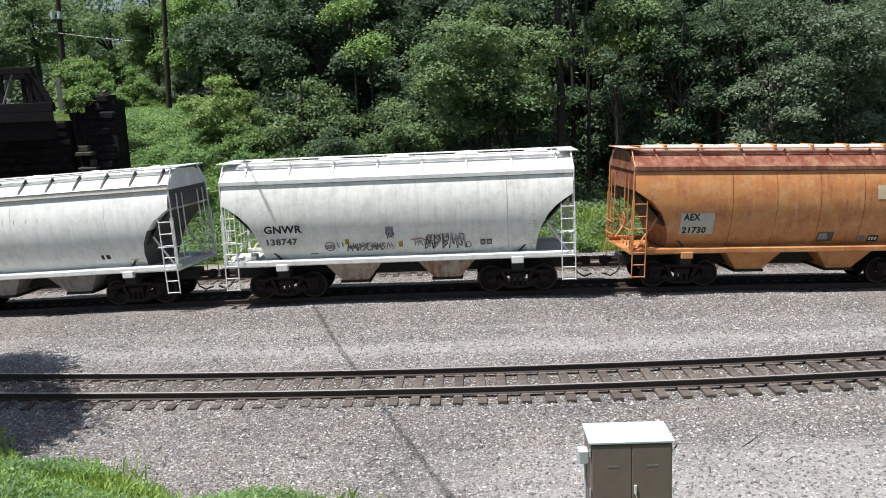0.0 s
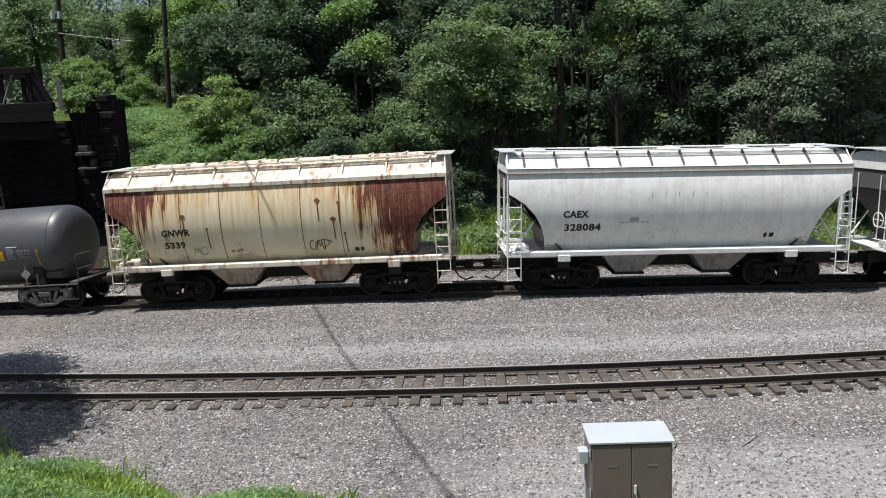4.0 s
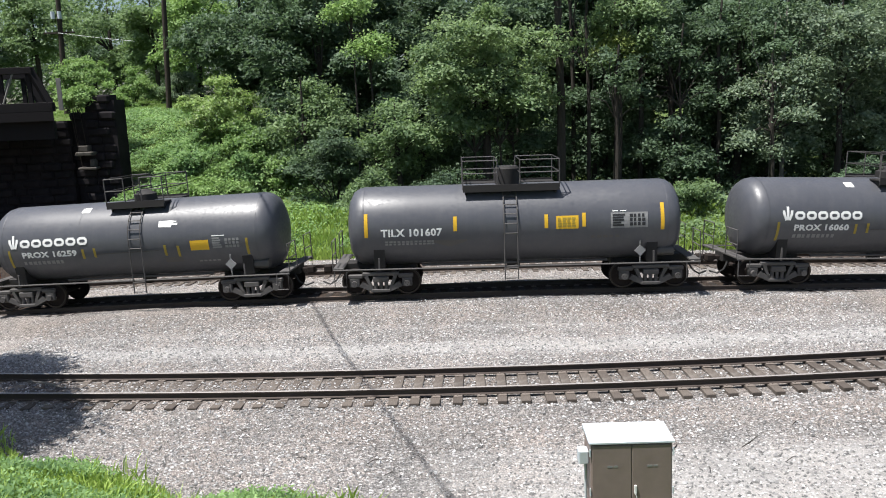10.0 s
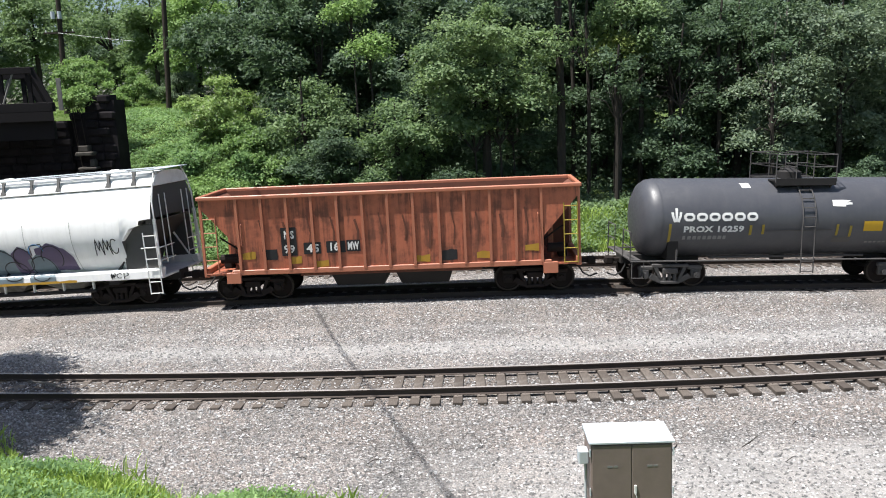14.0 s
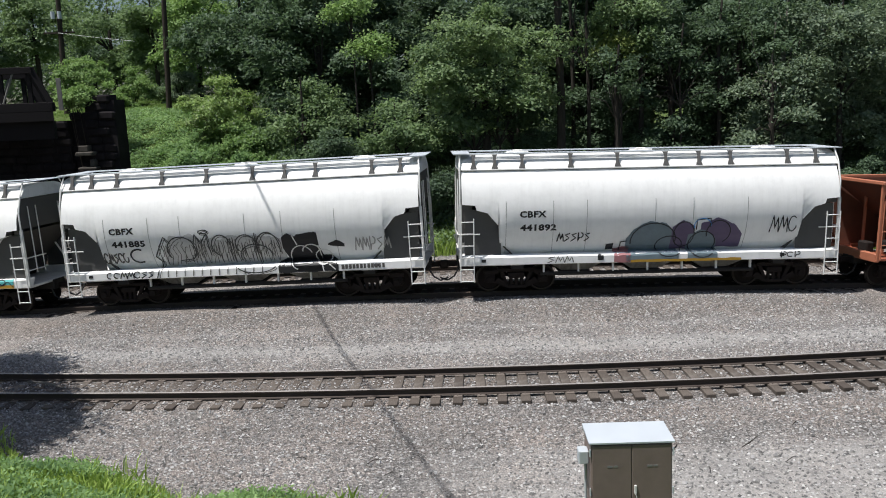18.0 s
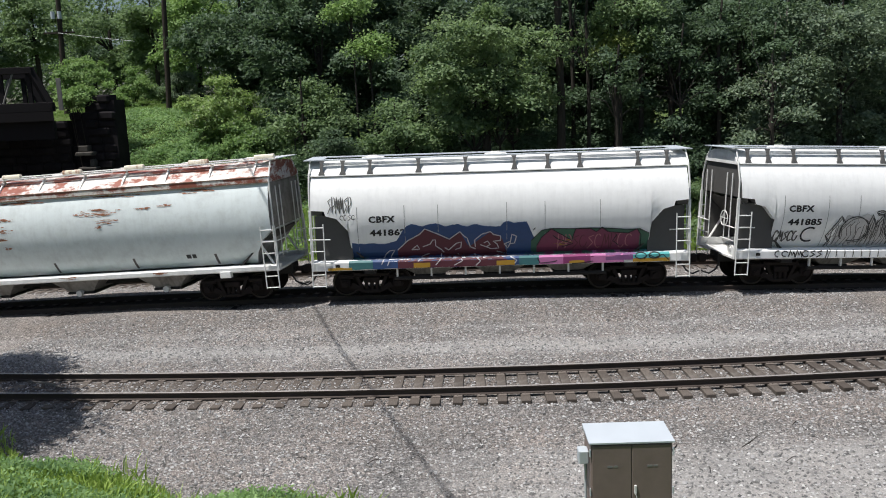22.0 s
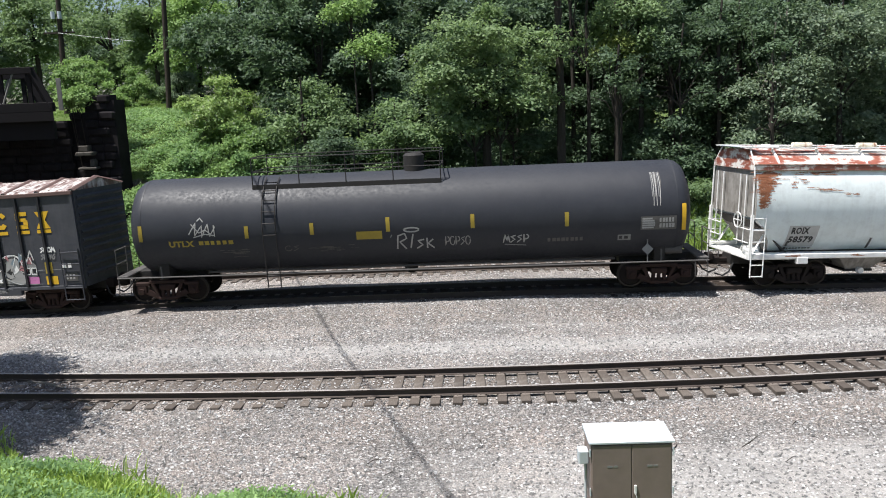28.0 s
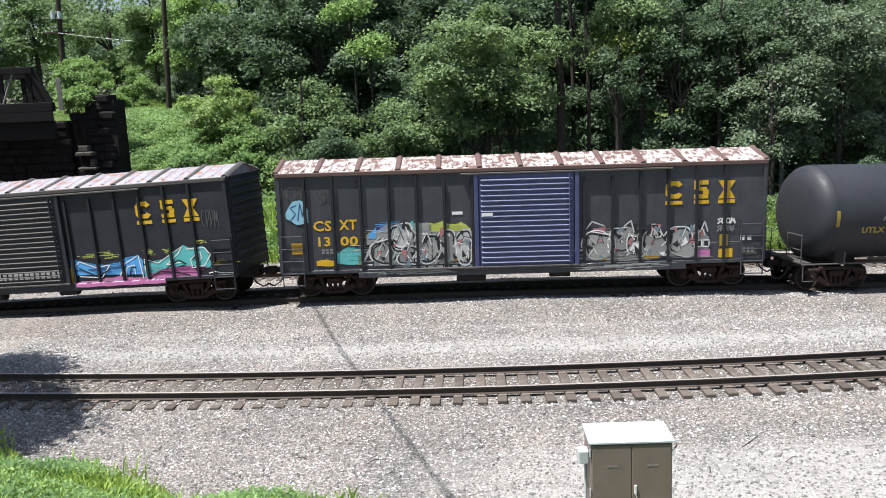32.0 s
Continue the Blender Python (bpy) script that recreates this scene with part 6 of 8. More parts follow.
def boxcar(label, L, roof_mat, door_mat, seam_mat="seam brown", body_mat="box black", gear="truck rust"):
    car = tagged(new("boxcar"), label, "freight car", "boxcars")
    blk = M[body_mat]
    z0, z1 = 0.98, 4.24
    part("body", Shape().box(-L / 2, L / 2, -1.42, 1.42, z0, z1, 0.015), blk, car)
    for s in (-1, 1):
        part("side_sill", Shape().box(-L / 2 + 2.6, L / 2 - 2.6, *sorted((s * 1.30, s * 1.46)), 0.74, 1.04, 0.02), blk, car)
        for x0, x1 in ((-L / 2, -L / 2 + 2.6), (L / 2 - 2.6, L / 2)):
            part("side_sill_end", Shape().box(x0, x1, *sorted((s * 1.36, s * 1.46)), 0.92, 1.04, 0.01), blk, car)
        eave = part("eave", Shape().box(-L / 2 - 0.03, L / 2 + 0.03, *sorted((s * 1.38, s * 1.49)), z1 - 0.02, z1 + 0.12, 0.02), M[seam_mat], car)
        for k, x in enumerate([q for q in np.arange(-L / 2 + 0.9, L / 2 - 0.5, 0.93)]):
            if -1.75 < x - 0.25 < 1.75:
                continue
            top_z = 4.2 if abs(x) > 3.2 else 3.95
            part("rib", Shape().loft([[(x - 0.055, s * 1.42, z), (x + 0.055, s * 1.42, z), (x + 0.04, s * 1.50, z), (x - 0.04, s * 1.50, z)] for z in (z0 + 0.06, top_z)]), M["rib dark"], car)
        for x0, x1 in ((-L / 2 - 0.01, -L / 2 + 0.1), (L / 2 - 0.1, L / 2 + 0.01)):
            part("corner_post", Shape().box(x0, x1, *sorted((s * 1.40, s * 1.47)), z0, z1), blk, car)
        # sliding door with pressed ribs
        dr = part("door", Shape().box(-1.4, 1.75, *sorted((s * 1.43, s * 1.50)), 1.02, 4.14, 0.015), M[door_mat], car)
        n = 17
        for k in range(n):
            z = 1.12 + k * 2.96 / n
            part("door_rib", Shape().loft([[(x, s * 1.495, z), (x, s * 1.55, z + 0.02), (x, s * 1.555, z + 0.04), (x, s * 1.495, z + 0.085)] for x in (-1.33, 1.68)]), M["door rib lit"] if door_mat == "box blue" else M["truck grey"], dr)
        part("door_rail", Shape().box(-4.6, 1.9, *sorted((s * 1.45, s * 1.56)), 0.98, 1.04, 0.01), M["truck grey"], car)
        part("door_rail", Shape().box(-2.0, 5.0, *sorted((s * 1.45, s * 1.55)), 4.14, 4.2, 0.01), M["truck grey"], car)
        for x0 in (1.78, -1.56):
            part("door_post", Shape().box(x0, x0 + 0.14, *sorted((s * 1.42, s * 1.53)), 1.02, 4.15, 0.01), M[door_mat], car)
        part("lock_bar", Shape().tube([(1.6, s * 1.57, 1.1), (1.6, s * 1.57, 4.1)], 0.025), M[door_mat], dr)
        for e in (-1, 1):
            ladder(car, e * (L / 2 - 0.06), e * (L / 2 - 0.78), s * 1.50, 0.5, 2.35, blk, 5, 0.022)
    # roof: two slopes with raised seams
    n = 12
    roof = part("roof", Shape().loft([[(x, -1.49, z1 + 0.10), (x, -1.40, z1 + 0.15), (x, 0, z1 + 0.46), (x, 1.40, z1 + 0.15), (x, 1.49, z1 + 0.10)] for x in (-L / 2 - 0.04, L / 2 + 0.04)]), M[roof_mat], car)
    for k in range(n + 1):
        x = -L / 2 + k * L / n
        part("roof_seam", Shape().loft([[(x + dx, -1.47, z1 + 0.12 + dz), (x + dx, 0, z1 + 0.465 + dz), (x + dx, 1.47, z1 + 0.12 + dz)] for dx, dz in ((-0.12, -0.01), (-0.05, 0.055), (0.05, 0.055), (0.12, -0.01))], closed=False, caps=False), M[seam_mat], roof)
        if k < n:
            for q in (0.33, 0.67):
                xq = x + q * L / n
                part("roof_rib", Shape().loft([[(xq + dx, -1.38, z1 + 0.15 + dz), (xq + dx * 0.2, -0.05, z1 + 0.45 + dz)] for dx, dz in ((-0.11, -0.01), (0.0, 0.035), (0.11, -0.01))], closed=False, caps=False), M[roof_mat], roof)
    for e in (-1, 1):
        end = part("end_wall", Shape().box(*sorted((e * L / 2, e * (L / 2 + 0.05))), -1.40, 1.40, z0, z1 + 0.1), blk, car)
        for z in np.arange(1.3, 4.1, 0.3):
            part("end_rib", Shape().loft([[(e * (L / 2 + 0.05), y, z), (e * (L / 2 + 0.12), y, z + 0.06), (e * (L / 2 + 0.12), y, z + 0.12), (e * (L / 2 + 0.05), y, z + 0.18)] for y in (-1.3, 1.3)]), blk, end)
        part("end_gable", Shape().loft([[(e * L / 2, -1.44, z1), (e * L / 2, 1.44, z1), (e * L / 2, 0, z1 + 0.44)], [(e * (L / 2 + 0.03), -1.44, z1), (e * (L / 2 + 0.03), 1.44, z1), (e * (L / 2 + 0.03), 0, z1 + 0.44)]]), blk, car)
        part("cushion_unit", Shape().box(*sorted((e * (L / 2 - 0.3), e * (L / 2 + 0.3))), -0.28, 0.28, 0.68, 1.02, 0.03), M["truck brown"], car)
    part("centre_sill", Shape().box(-L / 2, L / 2, -0.3, 0.3, 0.66, 1.0, 0.02), M["steel dark"], car)
    part("underframe", Shape().box(-4.2, 4.2, -1.2, 1.2, 0.80, 0.98), M["steel dark"], car)
    part("brake_reservoir", Shape().tube([(-2.2, -0.9, 0.62), (-1.2, -0.9, 0.62)], 0.2, 12), M["steel dark"], car)
    part("brake_cylinder", Shape().tube([(1.0, -0.8, 0.62), (1.7, -0.8, 0.62)], 0.15, 10), M["steel dark"], car)
    trucks(car, (-L / 2 + 1.72, L / 2 - 1.72), gear)
    couplers(car, L + 0.3)
    return car, ([0.9, 4.3], [1.425, 1.425])


# ---- the train, from its head end on ----
TRAIN = []


def couple(built, s_mid):
    built[0].scale.x = 1.006 if built[0].name.startswith("boxcar") else 1.02
    TRAIN.append((built[0], s_mid))
    return built


car_orange = couple(covered_hopper("weathered orange two-bay covered hopper car with white hatches", 11.9, "round", "orange", "orange roof", "orange", 2, hatch_mat="white trim", long_hatch=True), 12.150)
car_gnwr = couple(covered_hopper("white two-bay covered hopper car with faded graffiti", 11.77, "round", "white soot", "white trim", "white trim", 2, chute_mat="rust stained"), -1.431)
car_caex = couple(covered_hopper("clean light grey two-bay covered hopper car", 11.53, "round", "white", "white", "white trim", 2, brace_mat="brace dark", lip_line=True), -14.644)
car_rusty = couple(covered_hopper("rust streaked cream two-bay covered hopper car", 11.7, "round", "rusty cream", "cream roof", "cream roof", 2, long_hatch=True, chute_mat="rust stained"), -28.027)
car_p1 = couple(tank_car("black tank car with white markings", 10.62, 1.37, 2.32, "tank", 8.2, "short"), -40.985)
car_tilx = couple(tank_car("black tank car with a railed platform and yellow stripes", 11.3, 1.37, 2.32, "tank", 9.1, "dome"), -54.123)
car_p2 = couple(tank_car("black tank car with white markings", 10.48, 1.37, 2.32, "tank", 8.4, "short"), -67.428)
car_ns = couple(open_hopper("faded orange red open top hopper car with ribbed sides", 12.7), -81.103)
car_892 = couple(covered_hopper("light grey covered hopper car with blue grey graffiti", 12.67, "cylinder", "grey side", "white trim", "white trim", 3), -95.191)
car_885 = couple(covered_hopper("light grey covered hopper car with black outline graffiti", 12.49, "cylinder", "grey side", "white trim", "white trim", 3), -108.864)
car_862 = couple(covered_hopper("light grey covered hopper car with blue and magenta graffiti", 12.57, "cylinder", "grey side", "white trim", "white trim", 3), -122.833)
car_roix = couple(covered_hopper("long pale green covered hopper car with a rusting roof", 18.8, "long", "pale green", "rust roof", "white trim", 4, brace_mat="white trim", lip_line=True), -139.491)
car_utlx = couple(tank_car("very long dull black tank car with scribbled graffiti", 18.9, 1.66, 2.62, "tank dull", 16.7, "long", "truck rust"), -160.100)
car_box1 = couple(boxcar("black boxcar with a blue ribbed door and grey graffiti", 16.2, "box roof", "box blue"), -179.290)
car_box2 = couple(boxcar("black boxcar with blue and pink graffiti", 16.2, "box roof grey", "box dark", "truck grey", "box dark"), -196.830)


# ---- lettering, markings and graffiti on the near sides ----
def sill_curve(car_curve, s0, s1):
    """The side curve of a hopper with the proud side sill below it."""
    z, y = car_curve
    ys = max(float(np.interp(s1, z, y)) + 0.07, 1.47 if s0 > 1.0 else 0.0)
    soft = 0.08 if s0 > 1.0 and s1 > 1.3 else 0.002
    zz = [s0 - 0.02, s1 - soft, s1 - 0.002, s1 + 0.002] + [v for v in z if v > s1 + 0.01]
    return zz, [ys, ys, ys - (soft if soft > 0.01 else 0.0), float(np.interp(s1, z, y))] + [w for v, w in zip(z, y) if v > s1 + 0.01]


def letters(car, curve, words, x, z, h, width, mat, name="lettering", out=0.005):
    sh = text_shape(words, h, 0.012)
    w = max(v[0] for v in sh.v)
    sh.v = [(a * width / w, b, c) for a, b, c in sh.v]
    return part(name, on_side(sh, x, z, curve, out), M[mat], car, smooth=None)


def bars(car, curve, x0, x1, z0, z1, n, mat, name="marking", out=0.012, rows=1):
    """Plain bars in place of small writing."""
    sh = Shape()
    rnd = random.Random(int(abs(x0 * 100) + z0 * 1000))
    for r in range(rows):
        za, zb = z0 + (z1 - z0) * (r + 0.12) / rows, z0 + (z1 - z0) * (r + 0.88) / rows
        x = x0
        w = (x1 - x0) / n
        for k in range(n):
            f = rnd.uniform(0.55, 0.85)
            sh.add(*(lambda s: (s.v, s.f))(patch(x, x + w * f, za, zb)))
            x += w
    return part(name, on_side(sh, 0, 0, curve, out), M[mat], car, smooth=None)


def panel(car, curve, x0, x1, z0, z1, mat, name="panel", out=0.010, nz=4):
    return part(name, on_side(patch(x0, x1, z0, z1, 1, nz), 0, 0, curve, out), M[mat], car, smooth=None)


def blob(car, curve, top, low, mat, name="graffiti", out=0.014, rough=0.03, seed=0):
    """A painted area between two outlines given by a few points each."""
    rnd = np.random.default_rng(seed)
    x0, x1 = top[0][0], top[-1][0]
    n = max(4, int((x1 - x0) / 0.07))
    xs = np.linspace(x0, x1, n)
    zt = np.interp(xs, *zip(*top)) + rough * (np.abs(np.sin(xs * 4.1 + seed)) + 0.5 * np.sin(xs * 9.7 + 2 * seed)) + rnd.normal(0, rough * 0.25, n)
    zl = np.interp(xs, *zip(*low)) + rough * 0.5 * np.sin(xs * 7.3 + seed)
    zt = np.maximum(zt, zl + 0.01)
    m = max(3, int(float(np.max(zt - zl)) / 0.06))
    rows = [[(x, 0.0, a + (b - a) * k / m) for x, a, b in zip(xs, zl, zt)] for k in range(m + 1)]
    return part(name, on_side(Shape().grid(rows), 0, 0, curve, out), M[mat], car, smooth=None)


def ribbon(pts, w, closed=False):
    """A flat stroke of width w along points in x and z."""
    p = [Vector((a, b)) for a, b in pts]
    q = []
    for a, b in zip(p, p[1:] + ([p[0]] if closed else [])):
        n = max(1, int((b - a).length / 0.07))
        q += [a.lerp(b, k / n) for k in range(n)]
    q.append(p[0] if closed else p[-1])
    rows = []
    for i, c in enumerate(q):
        d = q[min(i + 1, len(q) - 1)] - q[max(i - 1, 0)]
        d = Vector((-d.y, d.x)).normalized() * w / 2 if d.length > 1e-6 else Vector((0, w / 2))
        rows.append([(c.x - d.x, 0.0, c.y - d.y), (c.x + d.x, 0.0, c.y + d.y)])
    return Shape().grid(rows)


def stroke(car, curve, pts, w, mat, name="graffiti_line", out=0.018, closed=False):
    return part(name, on_side(ribbon(pts, w, closed), 0, 0, curve, out), M[mat], car, smooth=None)


def arc(cx, cz, rx, rz, a0=0, a1=360, n=18):
    return [(cx + rx * math.cos(radians(a)), cz + rz * math.sin(radians(a))) for a in np.linspace(a0, a1, n)]


def scrawl(car, curve, x0, x1, z0, z1, n, w, mat, seed, name="graffiti_line", out=0.018):
    """Loops and slashes like a quick tag, no real letters."""
    rnd = random.Random(seed)
    step = (x1 - x0) / n
    for k in range(n):
        a = x0 + k * step
        kind = rnd.randrange(4)
        zm = (z0 + z1) / 2
        h = (z1 - z0) / 2
        if kind == 0:
            pts = arc(a + step * 0.5, zm, step * 0.45, h * rnd.uniform(0.7, 1.0), rnd.uniform(20, 80), rnd.uniform(260, 380), 14)
        elif kind == 1:
            pts = [(a, z0), (a + step * 0.3, z1), (a + step * 0.55, z0 + h * 0.5), (a + step * 0.8, z1 - h * 0.2), (a + step, z0)]
        elif kind == 2:
            pts = [(a + step * 0.2, z1), (a + step * 0.15, z0)] + arc(a + step * 0.5, z0 + h * 1.4, step * 0.4, h * 0.55, 250, 440, 10)
        else:
            pts = [(a + step * 0.9, z1 - h * 0.2), (a + step * 0.2, z1 - h * 0.5), (a + step * 0.8, zm - h * 0.2), (a + step * 0.1, z0)]
        stroke(car, curve, pts, w, mat, name, out)


def ring_block(x0, x1, z0, z1, t):
    """A square ring with cut corners, for emblem shapes."""
    c = (x1 - x0) * 0.22
    o = [(x0 + c, z0), (x1 - c, z0), (x1, z0 + c), (x1, z1 - c), (x1 - c, z1), (x0 + c, z1), (x0, z1 - c), (x0, z0 + c)]
    mx, mz = (x0 + x1) / 2, (z0 + z1) / 2
    i = [(mx + (a - mx) * (1 - 2 * t / (x1 - x0)), mz + (b - mz) * (1 - 2 * t / (z1 - z0))) for a, b in o]
    return Shape().loft([[(a, 0.0, b) for a, b in o], [(a, 0.0, b) for a, b in i]], caps=False)


def flakes(car, curve, x, z, w, h, seed, n=12, mat="rust pale"):
    """Where paint has flaked off in thin ragged strips."""
    rnd = random.Random(seed)
    sh = Shape()
    for k in range(n):
        cx, cz = x + rnd.gauss(0, 0.26) * w, z + rnd.gauss(0, 0.5) * h
        hw, hh = w * rnd.uniform(0.06, 0.24), rnd.uniform(0.005, 0.022)
        xs = np.linspace(cx - hw, cx + hw, 7)
        up = [cz + hh * rnd.uniform(0.2, 1.3) for _ in xs]
        dn = [cz - hh * rnd.uniform(0.1, 0.9) for _ in xs]
        up[0] = up[-1] = cz + 0.004
        g = Shape().grid([[(a, 0.0, b) for a, b in zip(xs, dn)], [(a, 0.0, b) for a, b in zip(xs, up)]])
        sh.add(g.v, g.f)
    return part("rust_patch", on_side(sh, 0, 0, curve, 0.014 + 0.0005 * (seed % 7)), M[mat], car, smooth=None)


PAINTS = {"paint blue": (0.035, 0.075, 0.19), "paint maroon": (0.105, 0.028, 0.04), "paint magenta": (0.24, 0.04, 0.14), "paint wine": (0.18, 0.042, 0.085), "paint pink": (0.50, 0.17, 0.36), "paint teal": (0.05, 0.16, 0.17), "paint green": (0.05, 0.13, 0.085),
          "paint sky": (0.09, 0.34, 0.70), "paint pale sky": (0.25, 0.48, 0.60), "paint aqua": (0.10, 0.42, 0.42), "paint slate": (0.16, 0.21, 0.24), "paint grey": (0.28, 0.28, 0.27), "paint silver": (0.22, 0.22, 0.215), "smoke line": (0.06, 0.06, 0.06), "paint lime": (0.42, 0.46, 0.10), "paint amber": (0.42, 0.24, 0.03),
          "paint black": (0.018, 0.018, 0.02), "paint rose": (0.36, 0.16, 0.17), "rust mark": (0.19, 0.065, 0.03), "rust pale": (0.31, 0.125, 0.065), "soot mark": (0.09, 0.085, 0.08), "cream patch": (0.55, 0.46, 0.30), "pale patch": (0.50, 0.47, 0.40), "haze grey": (0.33, 0.325, 0.315), "stain pale": (0.56, 0.55, 0.54), "chalk": (0.46, 0.46, 0.45), "chalk line": (0.52, 0.50, 0.52), "violet paint": (0.20, 0.08, 0.20), "violet": (0.12, 0.09, 0.16)}
for key, rgb in PAINTS.items():
    M[key] = plain(key, rgb, 0.55, 0, 0.22, 5.0)

# orange hopper
c, cv = car_orange
MARK_SHIFT[0] = 0.0
panel(c, cv, -4.3, -3.17, 1.93, 2.66, "pale patch")
letters(c, cv, "AEX", -4.2, 2.42, 0.23, 0.55, "ink", out=0.016)
letters(c, cv, "21730", -4.22, 1.97, 0.22, 0.82, "ink", out=0.016)
panel(c, cv, 2.35, 4.2, 3.08, 3.56, "cream patch")
panel(c, cv, 0.49, 1.07, 1.6, 1.95, "soot mark")
bars(c, cv, 0.55, 1.02, 1.66, 1.9, 1, "haze grey", rows=4, out=0.014)
panel(c, cv, 1.95, 2.2, 1.62, 1.8, "dim white")
panel(c, cv, 2.3, 2.68, 1.56, 1.8, "paint black")
bars(c, cv, 2.34, 2.66, 1.6, 1.76, 3, "white ink", out=0.014)
for k in range(5):
    panel(c, cv, -2.6 + k * 1.5, -2.585 + k * 1.5, 1.5, 4.0, "rust mark", "seam", nz=8)

# white hopper with old graffiti
c, cv = car_gnwr
MARK_SHIFT[0] = 0.065
letters(c, cv, "GNWR", -4.37, 2.42, 0.26, 1.28, "ink")
letters(c, cv, "138747", -4.38, 2.0, 0.22, 1.1, "soot mark")
panel(c, cv, -0.33, -0.06, 2.24, 2.52, "smoke grey")
for a in (arc(-0.2, 2.3, 0.11, 0.14, 90, 420), [(-0.28, 2.08), (-0.22, 2.3), (-0.1, 2.1), (-0.05, 2.3)], arc(-2.22, 1.88, 0.16, 0.16), [(-1.98, 2.05), (-1.92, 1.82)], [(-1.8, 2.02), (-1.78, 1.85)]):
    stroke(c, cv, a, 0.035, "violet")
blob(c, cv, [(-2.35, 1.9), (-2.2, 1.98), (-2.05, 1.9)], [(-2.35, 1.8), (-2.05, 1.78)], "smoke grey", seed=3, rough=0.02, out=0.006)
scrawl(c, cv, -1.65, -0.35, 1.68, 1.95, 8, 0.04, "soot mark", 3)
scrawl(c, cv, -1.5, -0.1, 1.7, 1.98, 6, 0.035, "smoke grey", 4)
flakes(c, cv, -0.75, 1.85, 0.9, 0.07, 4, 12, "smoke grey")
scrawl(c, cv, 0.6, 1.0, 1.8, 2.05, 3, 0.035, "smoke grey", 7)
for k in range(4):
    scrawl(c, cv, 0.95 + 0.02 * k, 2.3, 1.66 + 0.03 * k, 2.16 + 0.03 * k, 5, 0.045, ("paint black", "violet", "soot mark", "haze grey")[k], 8 + k, out=0.008 + 0.002 * k)
stroke(c, cv, arc(2.4, 1.78, 0.08, 0.1), 0.03, "paint black")
stroke(c, cv, [(0.5, 2.02), (0.8, 2.08), (1.0, 2.0)], 0.04, "paint rose")
for x, z in ((-1.7, 2.0), (0.08, 1.85)):
    blob(c, cv, [(x, z + 0.1), (x + 0.14, z + 0.12)], [(x, z - 0.06), (x + 0.14, z - 0.06)], "dim yellow", seed=3, rough=0.03)
for x in (2.79, 3.0):
    panel(c, cv, x, x + 0.17, 1.75, 1.96, "soot mark")
    panel(c, cv, x + 0.04, x + 0.13, 1.8, 1.9, "haze grey", out=0.014)
panel(c, cv, -2.9, -2.65, 1.62, 1.65, "soot mark")
panel(c, cv, 3.7, 3.715, 1.6, 3.9, "haze grey", "seam", nz=8)
for x in (-4.62, 4.55):
    flakes(c, cv, x, 2.1, 0.24, 0.7, 17, 22, "cream patch")

# clean grey hopper
c, cv = car_caex
MARK_SHIFT[0] = 0.085
letters(c, cv, "CAEX", -3.81, 2.61, 0.23, 0.85, "ink")
letters(c, cv, "328084", -3.77, 2.15, 0.24, 1.22, "ink")
bars(c, cv, 2.95, 3.32, 1.76, 1.97, 2, "ink")
bars(c, cv, -1.6, -1.3, 2.4, 2.6, 3, "haze grey")
for x in (-3.7, -0.15, 3.4):
    panel(c, cv, x, x + 0.012, 1.5, 4.0, "stain pale", "seam", nz=8)
flakes(c, cv, -4.0, 1.58, 0.7, 0.1, 7, 20, "cream patch")
flakes(c, cv, 4.2, 1.66, 0.4, 0.12, 8, 20, "cream patch")
for k in range(5):
    stroke(c, cv, [(-0.9 + 0.45 * k, 3.25), (-0.9 + 0.45 * k, 3.4)], 0.02, "haze grey", "scratch", 0.006)
bars(c, cv, -1.9, -0.9, 2.36, 2.46, 6, "stain pale")

# rust streaked hopper
c, cv = car_rusty
MARK_SHIFT[0] = 0.0
letters(c, cv, "GNWR", -3.9, 2.5, 0.22, 1.0, "ink")
letters(c, cv, "5339", -3.85, 2.06, 0.22, 0.72, "ink")
bars(c, cv, 2.61, 3.0, 1.66, 1.84, 2, "ink")
for x in (-3.2, -1.82, -0.48, 0.92, 2.22, 3.48):
    panel(c, cv, x, x + 0.022, 1.5, 4.02, "rust mark", "seam", nz=8)
for x, z, r in ((1.5, 3.5, 0.1), (2.0, 2.85, 0.11), (2.2, 3.4, 0.06), (-3.1, 3.15, 0.1), (-2.3, 2.7, 0.05), (2.35, 2.35, 0.05)):
    blob(c, cv, [(x - r, z), (x, z + r), (x + r, z)], [(x - r, z - 0.01), (x, z - r), (x + r, z - 0.01)], "rust mark", "rust_spot", rough=0.01)
    stroke(c, cv, [(x, z), (x + 0.02, z - 0.7)], 0.035, "rust mark", "rust_streak", 0.013)
scrawl(c, cv, 1.1, 1.8, 1.78, 2.15, 3, 0.03, "soot mark", 14)
stroke(c, cv, arc(1.6, 1.95, 0.3, 0.2, 20, 200), 0.03, "soot mark")
flakes(c, cv, -1.3, 1.85, 0.4, 0.2, 9, 18)
scrawl(c, cv, -2.9, -2.4, 1.75, 2.1, 2, 0.03, "haze grey", 15)


